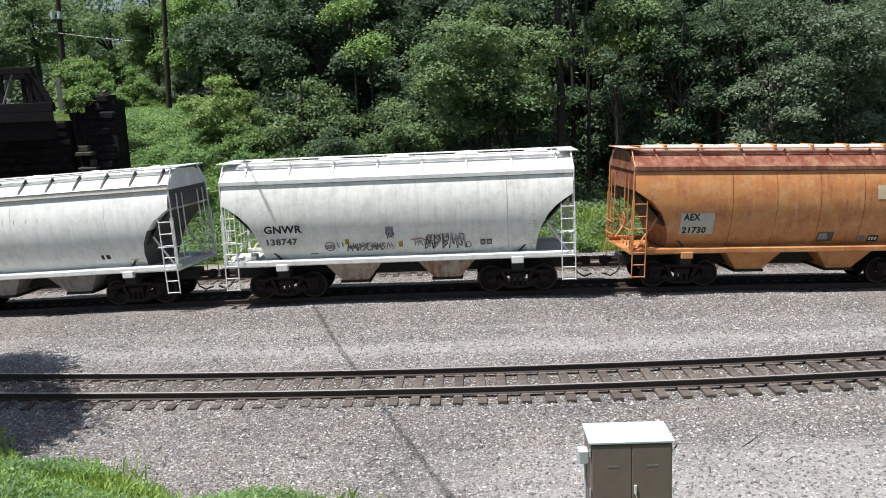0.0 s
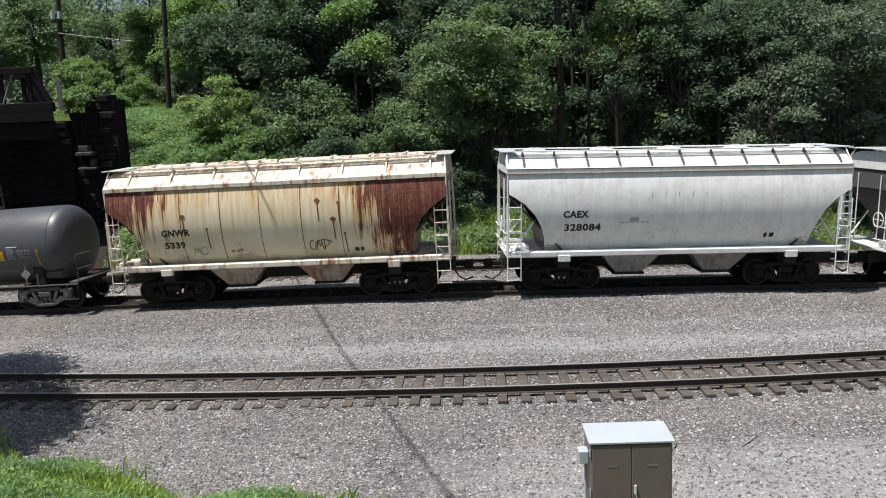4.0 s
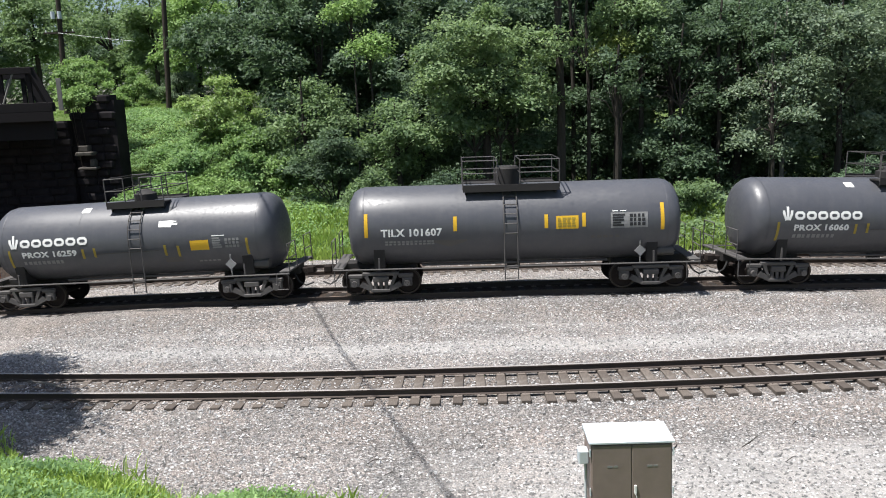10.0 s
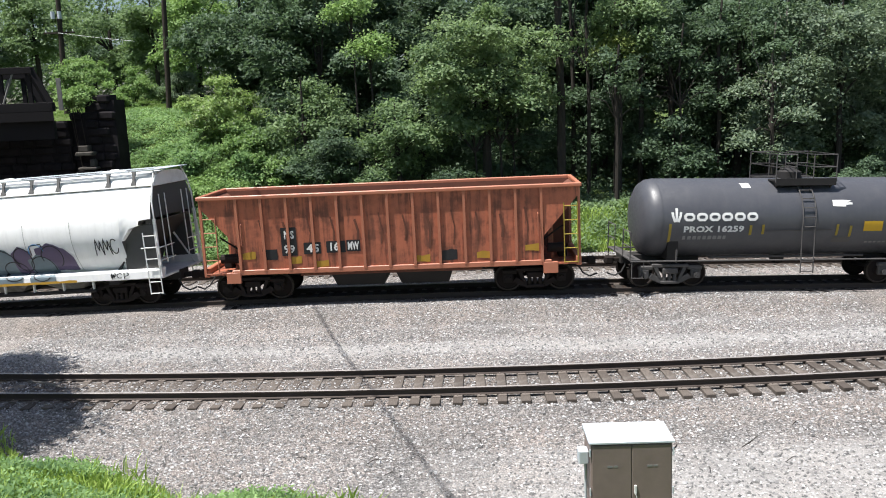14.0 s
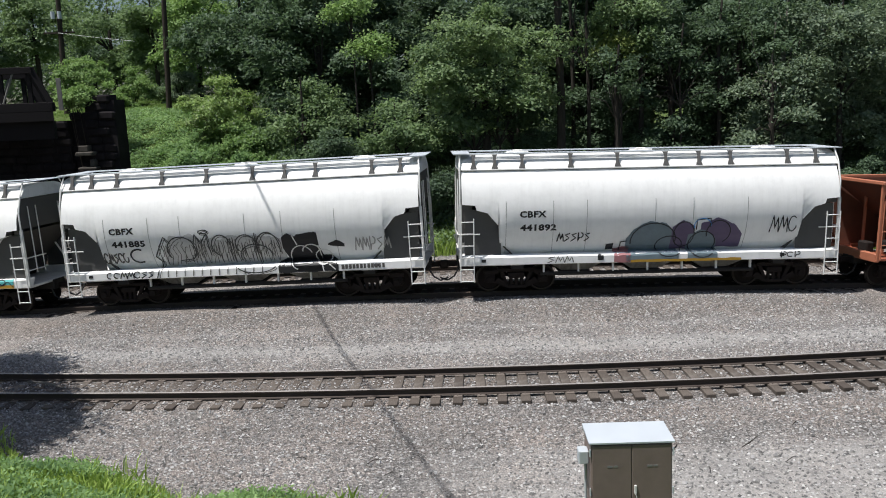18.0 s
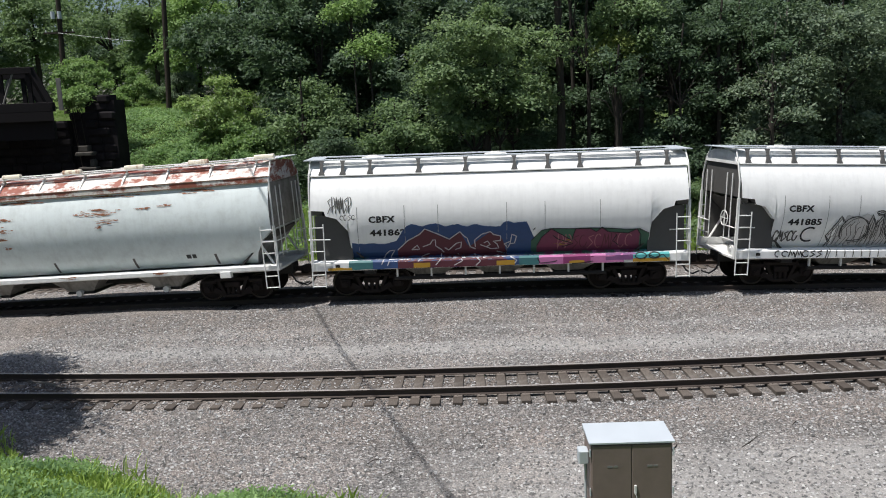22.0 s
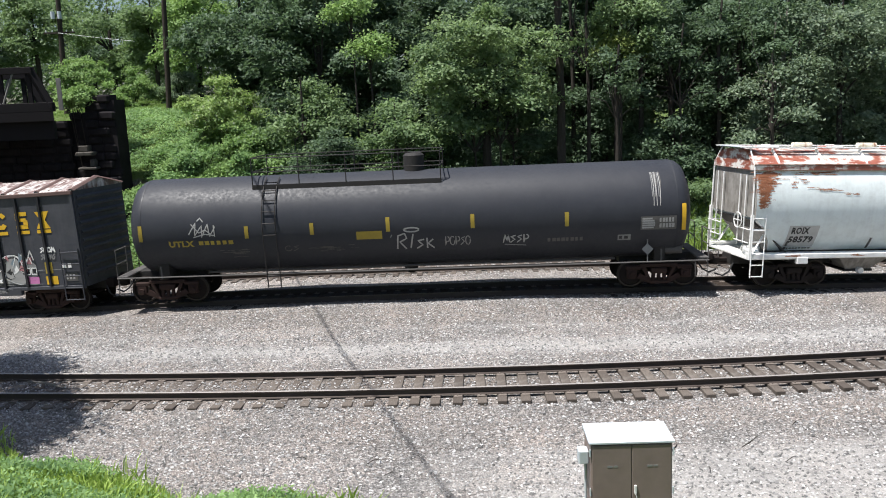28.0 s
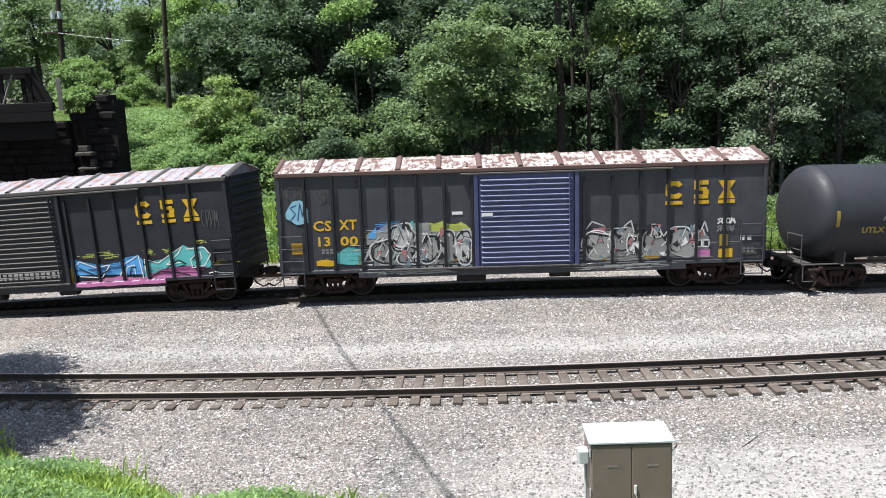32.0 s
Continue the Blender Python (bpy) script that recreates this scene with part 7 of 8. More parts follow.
def procor_marks(c, cv, num, dx=0.0, wide=1.0):
    # a plume emblem and six square white blocks
    for k, a in enumerate((-0.13, 0.0, 0.13)):
        stroke(c, cv, [(-3.95 + dx + a * 0.4, 2.34), (-3.95 + dx + a, 2.55), (-3.95 + dx + a * 1.1, 2.8 - abs(a))], 0.085, "white ink", "emblem", 0.014)
    for k in range(6):
        x = -3.70 + dx + k * 0.405 * wide
        part("emblem", on_side(ring_block(x, x + 0.35 * wide, 2.36, 2.64, 0.085), 0, 0, cv, 0.014), M["white ink"], c, smooth=None)
    letters(c, cv, num, -3.7 + dx, 1.99, 0.20, 1.95 * wide, "white ink")
    bars(c, cv, -3.7 + dx, -2.15 + dx, 1.70, 1.87, 9, "dim white")
    sh = Shape().add([(1.27, 0, 2.82), (1.72, 0, 2.80), (1.72, 0, 2.86), (1.95, 0, 2.87), (1.95, 0, 2.93), (1.75, 0, 2.94), (1.95, 0, 2.99), (1.72, 0, 3.02), (1.27, 0, 3.02)], [(0, 1, 2, 3, 4, 5, 6, 7, 8)])
    part("marking", on_side(sh, 0.06, 0, cv, 0.014), M["white ink"], c, smooth=None)
    panel(c, cv, 2.42, 3.08, 1.95, 2.30, "yellow")
    bars(c, cv, 3.22, 3.62, 1.98, 2.38, 1, "dim white", rows=5)
    bars(c, cv, 3.66, 4.2, 1.98, 2.34, 4, "dim white", rows=3)
    bars(c, cv, 3.22, 3.8, 2.41, 2.45, 1, "white ink")
    for x, z0, z1 in ((-4.3, 1.62, 2.28), (-1.55, 1.85, 2.2), (-1.12, 1.88, 2.22), (1.46, 1.8, 2.2), (1.93, 1.7, 2.15), (4.38, 1.7, 2.3)):
        panel(c, cv, x, x + 0.09, z0, z1, "dim yellow", "reflector", nz=6)
    panel(c, cv, 1.4, 2.05, 1.55, 1.75, "soot mark")
    stroke(c, cv, [(-1.0, 2.0), (1.3, 2.02)], 0.03, "truck grey", "grab_iron", 0.05)
    zt = cv[0][-1]
    part("marking", on_side(patch(-1.66, -1.35, 3.42, 3.56, 2, 4), 0, 0, cv, 0.012), M["white ink"], c, smooth=None)
    bars(c, cv, 2.6, 3.4, 1.5, 1.58, 5, "dim white")


MARK_SHIFT[0] = 0.12
procor_marks(*car_p1, "PROX 16060")
procor_marks(*car_p2, "PROX 16259", -0.1, 1.06)

# tank car with yellow stripes
c, cv = car_tilx
MARK_SHIFT[0] = 0.0
letters(c, cv, "TILX 101607", -4.45, 2.12, 0.25, 2.03, "white ink")
bars(c, cv, -4.33, -2.65, 1.80, 1.97, 12, "dim white", rows=2)
panel(c, cv, 1.34, 2.08, 2.22, 2.66, "yellow")
bars(c, cv, 1.4, 2.02, 2.27, 2.61, 4, "dim yellow", rows=4, out=0.016)
for x, z0, z1 in ((-5.0, 2.1, 2.9), (-2.05, 2.25, 2.74), (0.96, 2.26, 2.72), (2.2, 2.28, 2.74), (4.78, 2.1, 3.0)):
    panel(c, cv, x, x + 0.12, z0, z1, "yellow", "reflector", nz=8)
panel(c, cv, 3.14, 4.36, 2.2, 2.72, "dim white")
bars(c, cv, 3.2, 3.7, 2.25, 2.68, 1, "paint black", rows=5, out=0.016)
bars(c, cv, 3.76, 4.3, 2.25, 2.68, 4, "paint black", rows=3, out=0.016)
bars(c, cv, 3.2, 3.7, 2.75, 2.79, 2, "white ink")
blob(c, cv, [(-2.7, 1.95), (-1.6, 1.95)], [(-2.7, 1.88), (-2.2, 1.7), (-1.6, 1.9)], "soot mark", "stain", seed=12, rough=0.01)
bars(c, cv, 2.5, 3.5, 1.86, 1.98, 5, "soot mark")

# open hopper
c, cv = car_ns
MARK_SHIFT[0] = 0.11
for x0, x1, z0, z1 in ((-3.5, -2.98, 1.62, 2.6), (-2.76, -2.18, 1.66, 2.06), (-2.0, -1.36, 1.68, 2.08), (-1.32, -0.86, 1.70, 2.10), (-4.12, -3.66, 1.5, 1.86)):
    panel(c, cv, x0, x1, z0, z1, "paint black", out=0.006, nz=1)
for w, x, z, wd in (("NS", -3.40, 2.22, 0.34), ("99", -3.42, 1.73, 0.36), ("45", -2.66, 1.73, 0.42), ("16", -1.92, 1.76, 0.34), ("MW", -1.28, 1.77, 0.38)):
    letters(c, cv, w, x, z, 0.27, wd, "white ink", out=0.012)
for x, z, s in ((-4.85, 1.55, 1), (-3.3, 1.35, 2), (-2.4, 1.2, 3), (3.0, 1.3, 4), (4.6, 1.5, 5), (1.0, 1.25, 6)):
    blob(c, cv, [(x, z + 0.2), (x + 0.45, z + 0.22)], [(x, z), (x + 0.45, z)], "paint amber", "stain", seed=s, out=0.005)
for k in range(13):
    x = -5.0 + k * 0.8
    stroke(c, cv, [(x, 3.0 - 0.1 * (k % 3)), (x + 0.1, 2.4), (x + 0.05, 1.7 + 0.1 * (k % 4))], 0.04 + 0.02 * (k % 3), "rust inside", "rust_streak", 0.005)
blob(c, cv, [(1.85, 1.6), (2.35, 1.62)], [(1.85, 1.3), (2.35, 1.28)], "paint black", "stain", seed=9, out=0.006)

# light grey hoppers: marks and seams shared by all three
CBS = {}
for key, (c, cv0), num, tx in (("a", car_892, "441892", -4.1), ("b", car_885, "441885", -4.38), ("c", car_862, "441862", -4.17)):
    cv = sill_curve(cv0, 1.03, 1.37)
    MARK_SHIFT[0] = {"a": 0.235, "b": 0.10, "c": 0.115}[key]
    CBS[key] = (c, cv)
    letters(c, cv, "CBFX", tx, 2.66, 0.21, 0.88, "ink")
    letters(c, cv, num, tx + 0.03, 2.2, 0.21, 1.18, "ink")
    for x in (-4.55, -3.0, -1.9, 0.35, 1.6, 3.4):
        panel(c, cv, x, x + 0.016, 1.4, 3.2, "haze grey", "seam", nz=10)
    panel(c, cv, -5.35, -5.2, 1.14, 1.24, "paint black", "sill_hole", nz=1)
    panel(c, cv, 4.6, 4.75, 1.14, 1.24, "paint black", "sill_hole", nz=1)

c, cv = CBS["a"]
MARK_SHIFT[0] = 0.235
scrawl(c, cv, -2.85, -1.75, 1.78, 2.1, 5, 0.04, "paint black", 21)
blob(c, cv, [(-1.2, 1.62), (-0.95, 1.7)], [(-1.2, 1.45), (-0.95, 1.45)], "paint black", seed=1)
blob(c, cv, [(-1.5, 1.34), (-1.3, 1.3)], [(-1.5, 1.15), (-1.3, 1.15)], "paint black", seed=2)
blob(c, cv, [(-0.95, 1.45), (-0.7, 1.55), (-0.4, 1.5)], [(-0.95, 1.05), (-0.4, 1.05)], "paint rose", seed=3)
blob(c, cv, [(-0.55, 1.8), (-0.3, 2.2), (0.2, 2.42), (0.7, 2.35), (1.0, 2.1), (1.2, 1.8)], [(-0.55, 1.05), (1.2, 1.05)], "paint slate", seed=4)
blob(c, cv, [(0.95, 2.2), (1.3, 2.45), (1.7, 2.2)], [(0.95, 1.4), (1.7, 1.4)], "violet", seed=5, out=0.016)
blob(c, cv, [(1.5, 1.9), (1.9, 2.1), (2.4, 1.9), (2.5, 1.6)], [(1.5, 1.1), (2.5, 1.1)], "paint slate", seed=6, out=0.018)
blob(c, cv, [(1.9, 2.3), (2.4, 2.5), (3.0, 2.3), (3.3, 1.9)], [(1.9, 1.45), (3.3, 1.45)], "violet", seed=7)
blob(c, cv, [(-0.4, 1.12), (3.3, 1.12)], [(-0.4, 1.04), (3.3, 1.04)], "paint amber", seed=8, rough=0.01, out=0.02)
for a in (arc(0.35, 1.75, 0.75, 0.62, -10, 190), arc(0.9, 1.55, 0.45, 0.35), arc(1.35, 1.95, 0.35, 0.45), arc(2.0, 1.6, 0.45, 0.45), arc(2.5, 2.0, 0.4, 0.42, -60, 200), [(-0.75, 1.4), (-0.72, 1.72), (-0.5, 1.75)], [(1.75, 2.1), (1.75, 2.45), (2.2, 2.5), (2.2, 2.2)]):
    stroke(c, cv, a, 0.035, "paint black", out=0.024)
stroke(c, cv, arc(1.95, 2.25, 0.28, 0.25, 0, 200), 0.03, "paint sky", out=0.024)
scrawl(c, cv, 4.2, 5.1, 1.95, 2.55, 3, 0.035, "paint black", 22)
scrawl(c, cv, 4.6, 5.3, 1.08, 1.3, 3, 0.03, "paint black", 23)
scrawl(c, cv, -3.2, -2.3, 1.08, 1.3, 3, 0.03, "soot mark", 24)

c, cv = CBS["b"]
MARK_SHIFT[0] = 0.1
blob(c, cv, [(-2.6, 2.0), (-2.3, 2.45), (-1.6, 2.5), (-1.0, 2.3), (0.0, 2.4), (1.0, 2.35), (1.6, 2.2)], [(-2.8, 1.4), (1.6, 1.4)], "stain pale", seed=2, rough=0.06, out=0.006)
for a in ([(-2.9, 1.05), (-2.75, 1.6), (-2.9, 1.8), (-2.5, 2.5), (-2.4, 2.3)], arc(-1.95, 1.98, 0.5, 0.5, -30, 210), [(-2.1, 1.6), (-1.6, 1.65), (-1.45, 1.9)], [(-1.5, 2.2), (-1.4, 2.55), (-1.25, 2.2), (-1.0, 2.55), (-0.95, 1.75)], arc(-0.55, 2.1, 0.32, 0.38, 0, 250), [(-0.25, 1.5), (-0.2, 2.35)], arc(0.3, 2.1, 0.35, 0.35, -40, 220), arc(0.6, 1.65, 0.55, 0.45, 0, 200), arc(1.05, 1.95, 0.4, 0.55, -20, 200), [(0.65, 2.5), (0.68, 1.4)], arc(-1.1, 2.62, 0.16, 0.06), arc(0.6, 1.4, 0.7, 0.3, 200, 340)):
    stroke(c, cv, a, 0.04, "smoke line")
    stroke(c, cv, [(p + 0.07 + 0.03 * math.sin(9 * q), q - 0.05 + 0.02 * math.cos(7 * p)) for p, q in a], 0.025, "soot mark", out=0.016)
for k in range(14):
    scrawl(c, cv, -2.75 + 0.3 * k, -2.4 + 0.3 * k, 1.45, 2.2 + 0.1 * (k % 3), 2, 0.022, "soot mark", 300 + k, out=0.014)
for k in range(12):
    stroke(c, cv, [(-2.5 + k * 0.3, 1.33), (-2.52 + k * 0.3, 1.08)], 0.03, "soot mark")
scrawl(c, cv, -4.7, -3.0, 1.08, 1.32, 7, 0.04, "paint black", 31)
scrawl(c, cv, -4.75, -3.9, 1.6, 2.0, 5, 0.05, "soot mark", 32)
stroke(c, cv, arc(-3.5, 1.85, 0.28, 0.25, 60, 300), 0.06, "paint black")
blob(c, cv, [(1.55, 2.3), (1.75, 2.42), (2.0, 2.3), (2.05, 2.38), (2.75, 2.42), (2.8, 1.9), (2.9, 1.5)], [(1.55, 1.9), (1.75, 1.4), (2.0, 1.1), (2.9, 1.05)], "paint black", seed=4, rough=0.02)
blob(c, cv, [(1.35, 1.4), (1.8, 1.55), (3.2, 1.55), (3.4, 1.3)], [(1.35, 1.05), (3.4, 1.05)], "paint black", seed=5, rough=0.03)
for a in (arc(2.15, 1.55, 0.38, 0.42, 20, 250), arc(2.5, 1.75, 0.3, 0.25, 0, 180), [(2.75, 1.95), (2.9, 1.05)], arc(2.9, 1.55, 0.28, 0.25), [(3.1, 1.3), (3.3, 1.1)], [(1.9, 2.4), (2.05, 2.0)]):
    stroke(c, cv, a, 0.04, "white ink", out=0.022)
blob(c, cv, [(3.1, 2.0), (3.35, 2.1), (3.65, 1.95)], [(3.1, 1.95), (3.65, 1.85)], "paint black", seed=6)
scrawl(c, cv, 4.0, 5.2, 1.7, 2.2, 5, 0.04, "haze grey", 33)
bars(c, cv, 3.5, 5.0, 1.08, 1.28, 12, "soot mark")

c, cv = CBS["c"]
MARK_SHIFT[0] = 0.115
scrawl(c, cv, -5.5, -4.7, 3.0, 3.55, 6, 0.03, "soot mark", 41)
scrawl(c, cv, -5.1, -4.6, 2.75, 2.95, 4, 0.025, "soot mark", 42)
blob(c, cv, [(-4.77, 1.93), (-3.66, 1.89), (-3.29, 1.97), (-3.03, 2.4), (-2.78, 2.58), (-2.41, 2.46), (-1.98, 2.58), (-1.62, 2.43), (-1.25, 2.54), (-0.95, 2.39), (-0.64, 2.51), (-0.27, 2.39), (0.21, 2.4), (0.09, 2.44), (0.34, 2.57), (0.58, 2.5), (1.01, 2.53), (1.16, 2.17), (1.29, 1.89)], [(-4.77, 1.05), (1.29, 1.05)], "paint blue", seed=2, rough=0.02, out=0.008)
blob(c, cv, [(-3.27, 1.62), (-2.92, 1.96), (-2.34, 2.38), (-1.54, 1.97), (-1.18, 2.24), (-0.9, 1.69), (-0.68, 1.87), (-0.18, 2.22), (0.18, 2.03), (0.36, 1.51)], [(-3.27, 1.05), (0.36, 1.05)], "paint maroon", seed=3, rough=0.0, out=0.012)
blob(c, cv, [(1.16, 1.86), (1.5, 2.22), (1.81, 2.27), (2.48, 2.24), (3.1, 2.25), (3.72, 2.22), (4.28, 2.16), (4.71, 2.17), (5.03, 2.0)], [(1.16, 1.36), (5.03, 1.36)], "paint green", seed=6, rough=0.01, out=0.009)
blob(c, cv, [(1.35, 1.66), (1.5, 1.97), (1.81, 2.26), (2.12, 2.07), (2.49, 1.83), (2.61, 2.24), (3.1, 2.23), (3.29, 2.11), (3.47, 2.27), (3.72, 2.09), (4.34, 2.03), (4.62, 2.18), (4.76, 1.95), (4.79, 1.51)], [(1.35, 1.36), (4.79, 1.36)], "paint wine", seed=7, rough=0.01, out=0.013)
for x0, x1, z0, z1, m, sd in ((-4.9, -4.1, 1.05, 1.4, "paint teal", 1), (-2.75, -2.2, 1.06, 1.22, "paint amber", 4), (0.0, 0.6, 1.06, 1.22, "paint amber", 5), (1.4, 2.3, 1.05, 1.4, "paint pink", 8), (2.2, 3.2, 1.05, 1.4, "paint magenta", 9), (3.1, 4.2, 1.05, 1.4, "paint pink", 10), (3.6, 4.6, 1.12, 1.4, "violet paint", 11), (4.5, 5.7, 1.16, 1.4, "paint aqua", 12), (4.5, 5.7, 1.04, 1.15, "paint amber", 13), (-5.6, -4.8, 1.04, 1.12, "paint amber", 14), (0.75, 1.4, 1.05, 1.4, "paint teal", 15), (2.4, 2.9, 1.05, 1.14, "paint amber", 16)):
    blob(c, cv, [(x0, z1), (x1, z1)], [(x0, z0), (x1, z0)], m, seed=sd, rough=0.012, out=0.014 + 0.0006 * sd)
flakes(c, cv, 2.2, 1.75, 0.6, 0.12, 51, 10, "dim yellow")
for k in range(5):
    scrawl(c, cv, 2.0 + 0.5 * k, 2.5 + 0.5 * k, 1.5, 2.05, 2, 0.03, ("paint rose", "paint maroon")[k % 2], 400 + k, out=0.02)
flakes(c, cv, 3.9, 1.3, 1.6, 0.07, 53, 14, "pale patch")
for a in ([(-3.27, 1.65), (-2.92, 1.99), (-2.51, 2.21), (-2.34, 2.39), (-1.93, 2.21), (-1.54, 2.0), (-1.38, 2.12), (-1.18, 2.26), (-1.07, 2.11), (-0.95, 2.02), (-0.85, 1.69), (-0.68, 1.62)], [(-0.68, 1.68), (-0.71, 1.94), (-0.46, 2.15), (-0.18, 2.23), (-0.09, 2.13), (0.15, 2.06), (0.15, 1.9), (-0.1, 1.88), (0.03, 1.78), (0.09, 1.62), (-0.16, 1.6), (-0.53, 1.77)], [(-2.8, 1.65), (-2.61, 1.81), (-2.54, 1.66), (-2.8, 1.65)], [(-2.43, 1.75), (-2.18, 1.84), (-2.09, 1.99), (-2.0, 1.99), (-2.0, 1.77), (-1.82, 1.63), (-1.73, 1.52)], [(-1.7, 1.69), (-1.57, 1.6), (-1.32, 1.84), (-1.14, 1.89), (-1.17, 1.67), (-1.36, 1.61)], [(-0.4, 1.83), (-0.28, 1.89), (-0.19, 1.76), (-0.34, 1.67)], [(-3.81, 1.2), (-3.67, 1.51), (-3.54, 1.63), (-3.36, 1.66), (-3.49, 1.44), (-3.62, 1.16)], [(-2.6, 1.28), (-2.44, 1.4), (-2.22, 1.49)], [(-2.02, 1.13), (-1.83, 1.35), (-1.82, 1.47)], [(-1.4, 1.11), (-1.12, 1.26), (-1.27, 1.45)], [(-0.69, 1.08), (-0.53, 1.23), (-0.72, 1.43)], [(0.27, 1.77), (0.39, 1.61), (0.49, 1.86), (0.27, 1.77)], [(0.46, 1.76), (0.52, 2.11), (0.67, 2.04), (0.61, 1.79), (0.46, 1.76)], [(0.02, 1.5), (0.39, 1.39), (0.67, 1.22), (0.6, 1.12)]):
    stroke(c, cv, a, 0.035, "chalk line", out=0.026)
for a in ([(1.16, 1.86), (1.5, 2.22), (1.81, 2.27), (2.48, 2.24), (3.1, 2.25), (3.72, 2.22), (4.28, 2.16), (4.71, 2.17), (5.03, 2.0)], [(1.35, 1.66), (1.5, 1.97), (1.81, 2.26), (2.12, 2.07), (2.49, 1.83), (2.61, 2.24), (3.1, 2.23), (3.29, 2.11), (3.47, 2.27), (3.72, 2.09), (4.34, 2.03), (4.62, 2.18), (4.76, 1.95), (4.79, 1.51)], [(1.87, 2.02), (2.05, 1.88), (2.55, 1.7), (2.18, 1.59)], [(3.29, 2.11), (3.47, 2.26), (3.66, 2.1)], [(3.97, 1.99), (3.85, 1.77), (4.04, 1.61)], [(1.35, 1.28), (1.44, 1.09), (1.87, 1.13), (2.0, 1.16)], [(2.49, 1.05), (2.8, 1.06), (3.17, 1.11)], [(4.86, 1.12), (4.98, 1.28), (5.23, 1.17), (5.48, 1.28), (5.67, 1.08)], [(1.22, 2.23), (1.29, 2.31)]):
    stroke(c, cv, a, 0.03, "paint black", out=0.024)
for a in (arc(4.75, 1.25, 0.18, 0.1), arc(5.2, 1.25, 0.18, 0.1)):
    stroke(c, cv, a, 0.035, "paint black", out=0.027)

# long pale hopper
c, cv = car_roix
MARK_SHIFT[0] = 0.35
panel(c, cv, -7.65, -6.58, 1.45, 2.22, "chalk")
letters(c, cv, "ROIX", -7.55, 1.94, 0.22, 0.64, "ink", out=0.016)
letters(c, cv, "58579", -7.57, 1.62, 0.22, 0.88, "ink", out=0.016)
bars(c, cv, -7.5, -6.6, 1.36, 1.42, 8, "soot mark", out=0.016)
bars(c, cv, 6.4, 6.82, 1.6, 1.8, 2, "ink")
for z, w in ((3.9, 0.8), (3.7, 0.62), (3.5, 0.5), (3.3, 0.4), (3.1, 0.34), (2.95, 0.24)):
    flakes(c, cv, -8.75 + w * 0.45, z, w * 0.9, 0.14, int(z * 30), 26)
    for k in range(3):
        flakes(c, cv, -8.82 + w * 0.32, z + 0.06 * k - 0.06, w * 0.9, 0.1, int(z * 30) + 11 * k, 30)
for x, w in ((-6.8, 1.6), (-3.4, 1.2), (0.4, 1.5), (4.0, 1.8), (7.2, 1.2)):
    flakes(c, cv, x, 3.98, w, 0.07, int(x * 7 + 60), 16)
rnd = random.Random(5)
for x, z, w, h in ((-0.1, 3.4, 0.6, 0.07), (-0.1, 3.05, 0.5, 0.1), (-0.15, 2.75, 0.45, 0.07), (-0.05, 2.4, 0.3, 0.04), (3.7, 3.52, 1.0, 0.11), (3.75, 3.42, 0.8, 0.09), (2.95, 3.45, 0.35, 0.07), (3.8, 3.15, 0.7, 0.08), (3.55, 2.95, 0.3, 0.06), (-1.7, 2.8, 0.3, 0.04), (5.2, 3.5, 0.5, 0.03), (6.0, 3.55, 0.3, 0.03), (-6.6, 3.45, 0.9, 0.05), (-5.6, 3.3, 0.5, 0.04), (-7.5, 3.7, 0.6, 0.12), (-3.9, 3.1, 0.35, 0.03), (-3.4, 3.12, 0.3, 0.03)):
    flakes(c, cv, x, z, w * 1.1, h * 1.2, rnd.randrange(99))
for k in range(6):
    x = -7.6 + k * 3.0
    panel(c, cv, x, x + 0.09, 1.35, 1.75, "soot mark", "stain_bar", nz=3)
for x in (-7.3, -5.2, 2.0, 5.5):
    flakes(c, sill_curve(cv, 1.08, 1.28), x, 1.19, 0.7, 0.05, int(x * 9) % 50, 12)

# long black tank
c, cv = car_utlx
MARK_SHIFT[0] = 0.16
letters(c, cv, "UTLX", -7.77, 2.08, 0.2, 0.85, "dim yellow")
bars(c, cv, -6.75, -5.55, 2.1, 2.28, 6, "dim yellow")
panel(c, cv, -1.47, -0.62, 2.12, 2.40, "dim yellow")
for x, z0, z1 in ((-8.75, 2.3, 2.85), (-5.18, 2.3, 2.72), (-3.0, 2.35, 2.75), (-0.48, 2.36, 2.85), (2.3, 2.38, 2.85), (5.36, 2.32, 2.8), (9.12, 2.05, 2.95)):
    panel(c, cv, x, x + 0.13, z0, z1, "yellow" if x > 9 else "dim yellow", "reflector", nz=8)
for a in ([(-7.05, 2.5), (-6.8, 2.9), (-6.85, 2.45), (-6.6, 2.8), (-6.62, 2.4), (-6.4, 2.85), (-6.35, 2.42), (-6.15, 2.75)], [(-6.95, 2.85), (-6.7, 2.55), (-6.5, 2.65), (-6.3, 2.5)], [(-6.75, 2.95), (-6.65, 3.05), (-6.55, 2.92)], [(-6.9, 2.4), (-6.5, 2.5), (-6.2, 2.45)], [(-6.2, 2.8), (-6.18, 2.4)]):
    stroke(c, cv, a, 0.035, "haze grey", out=0.018)
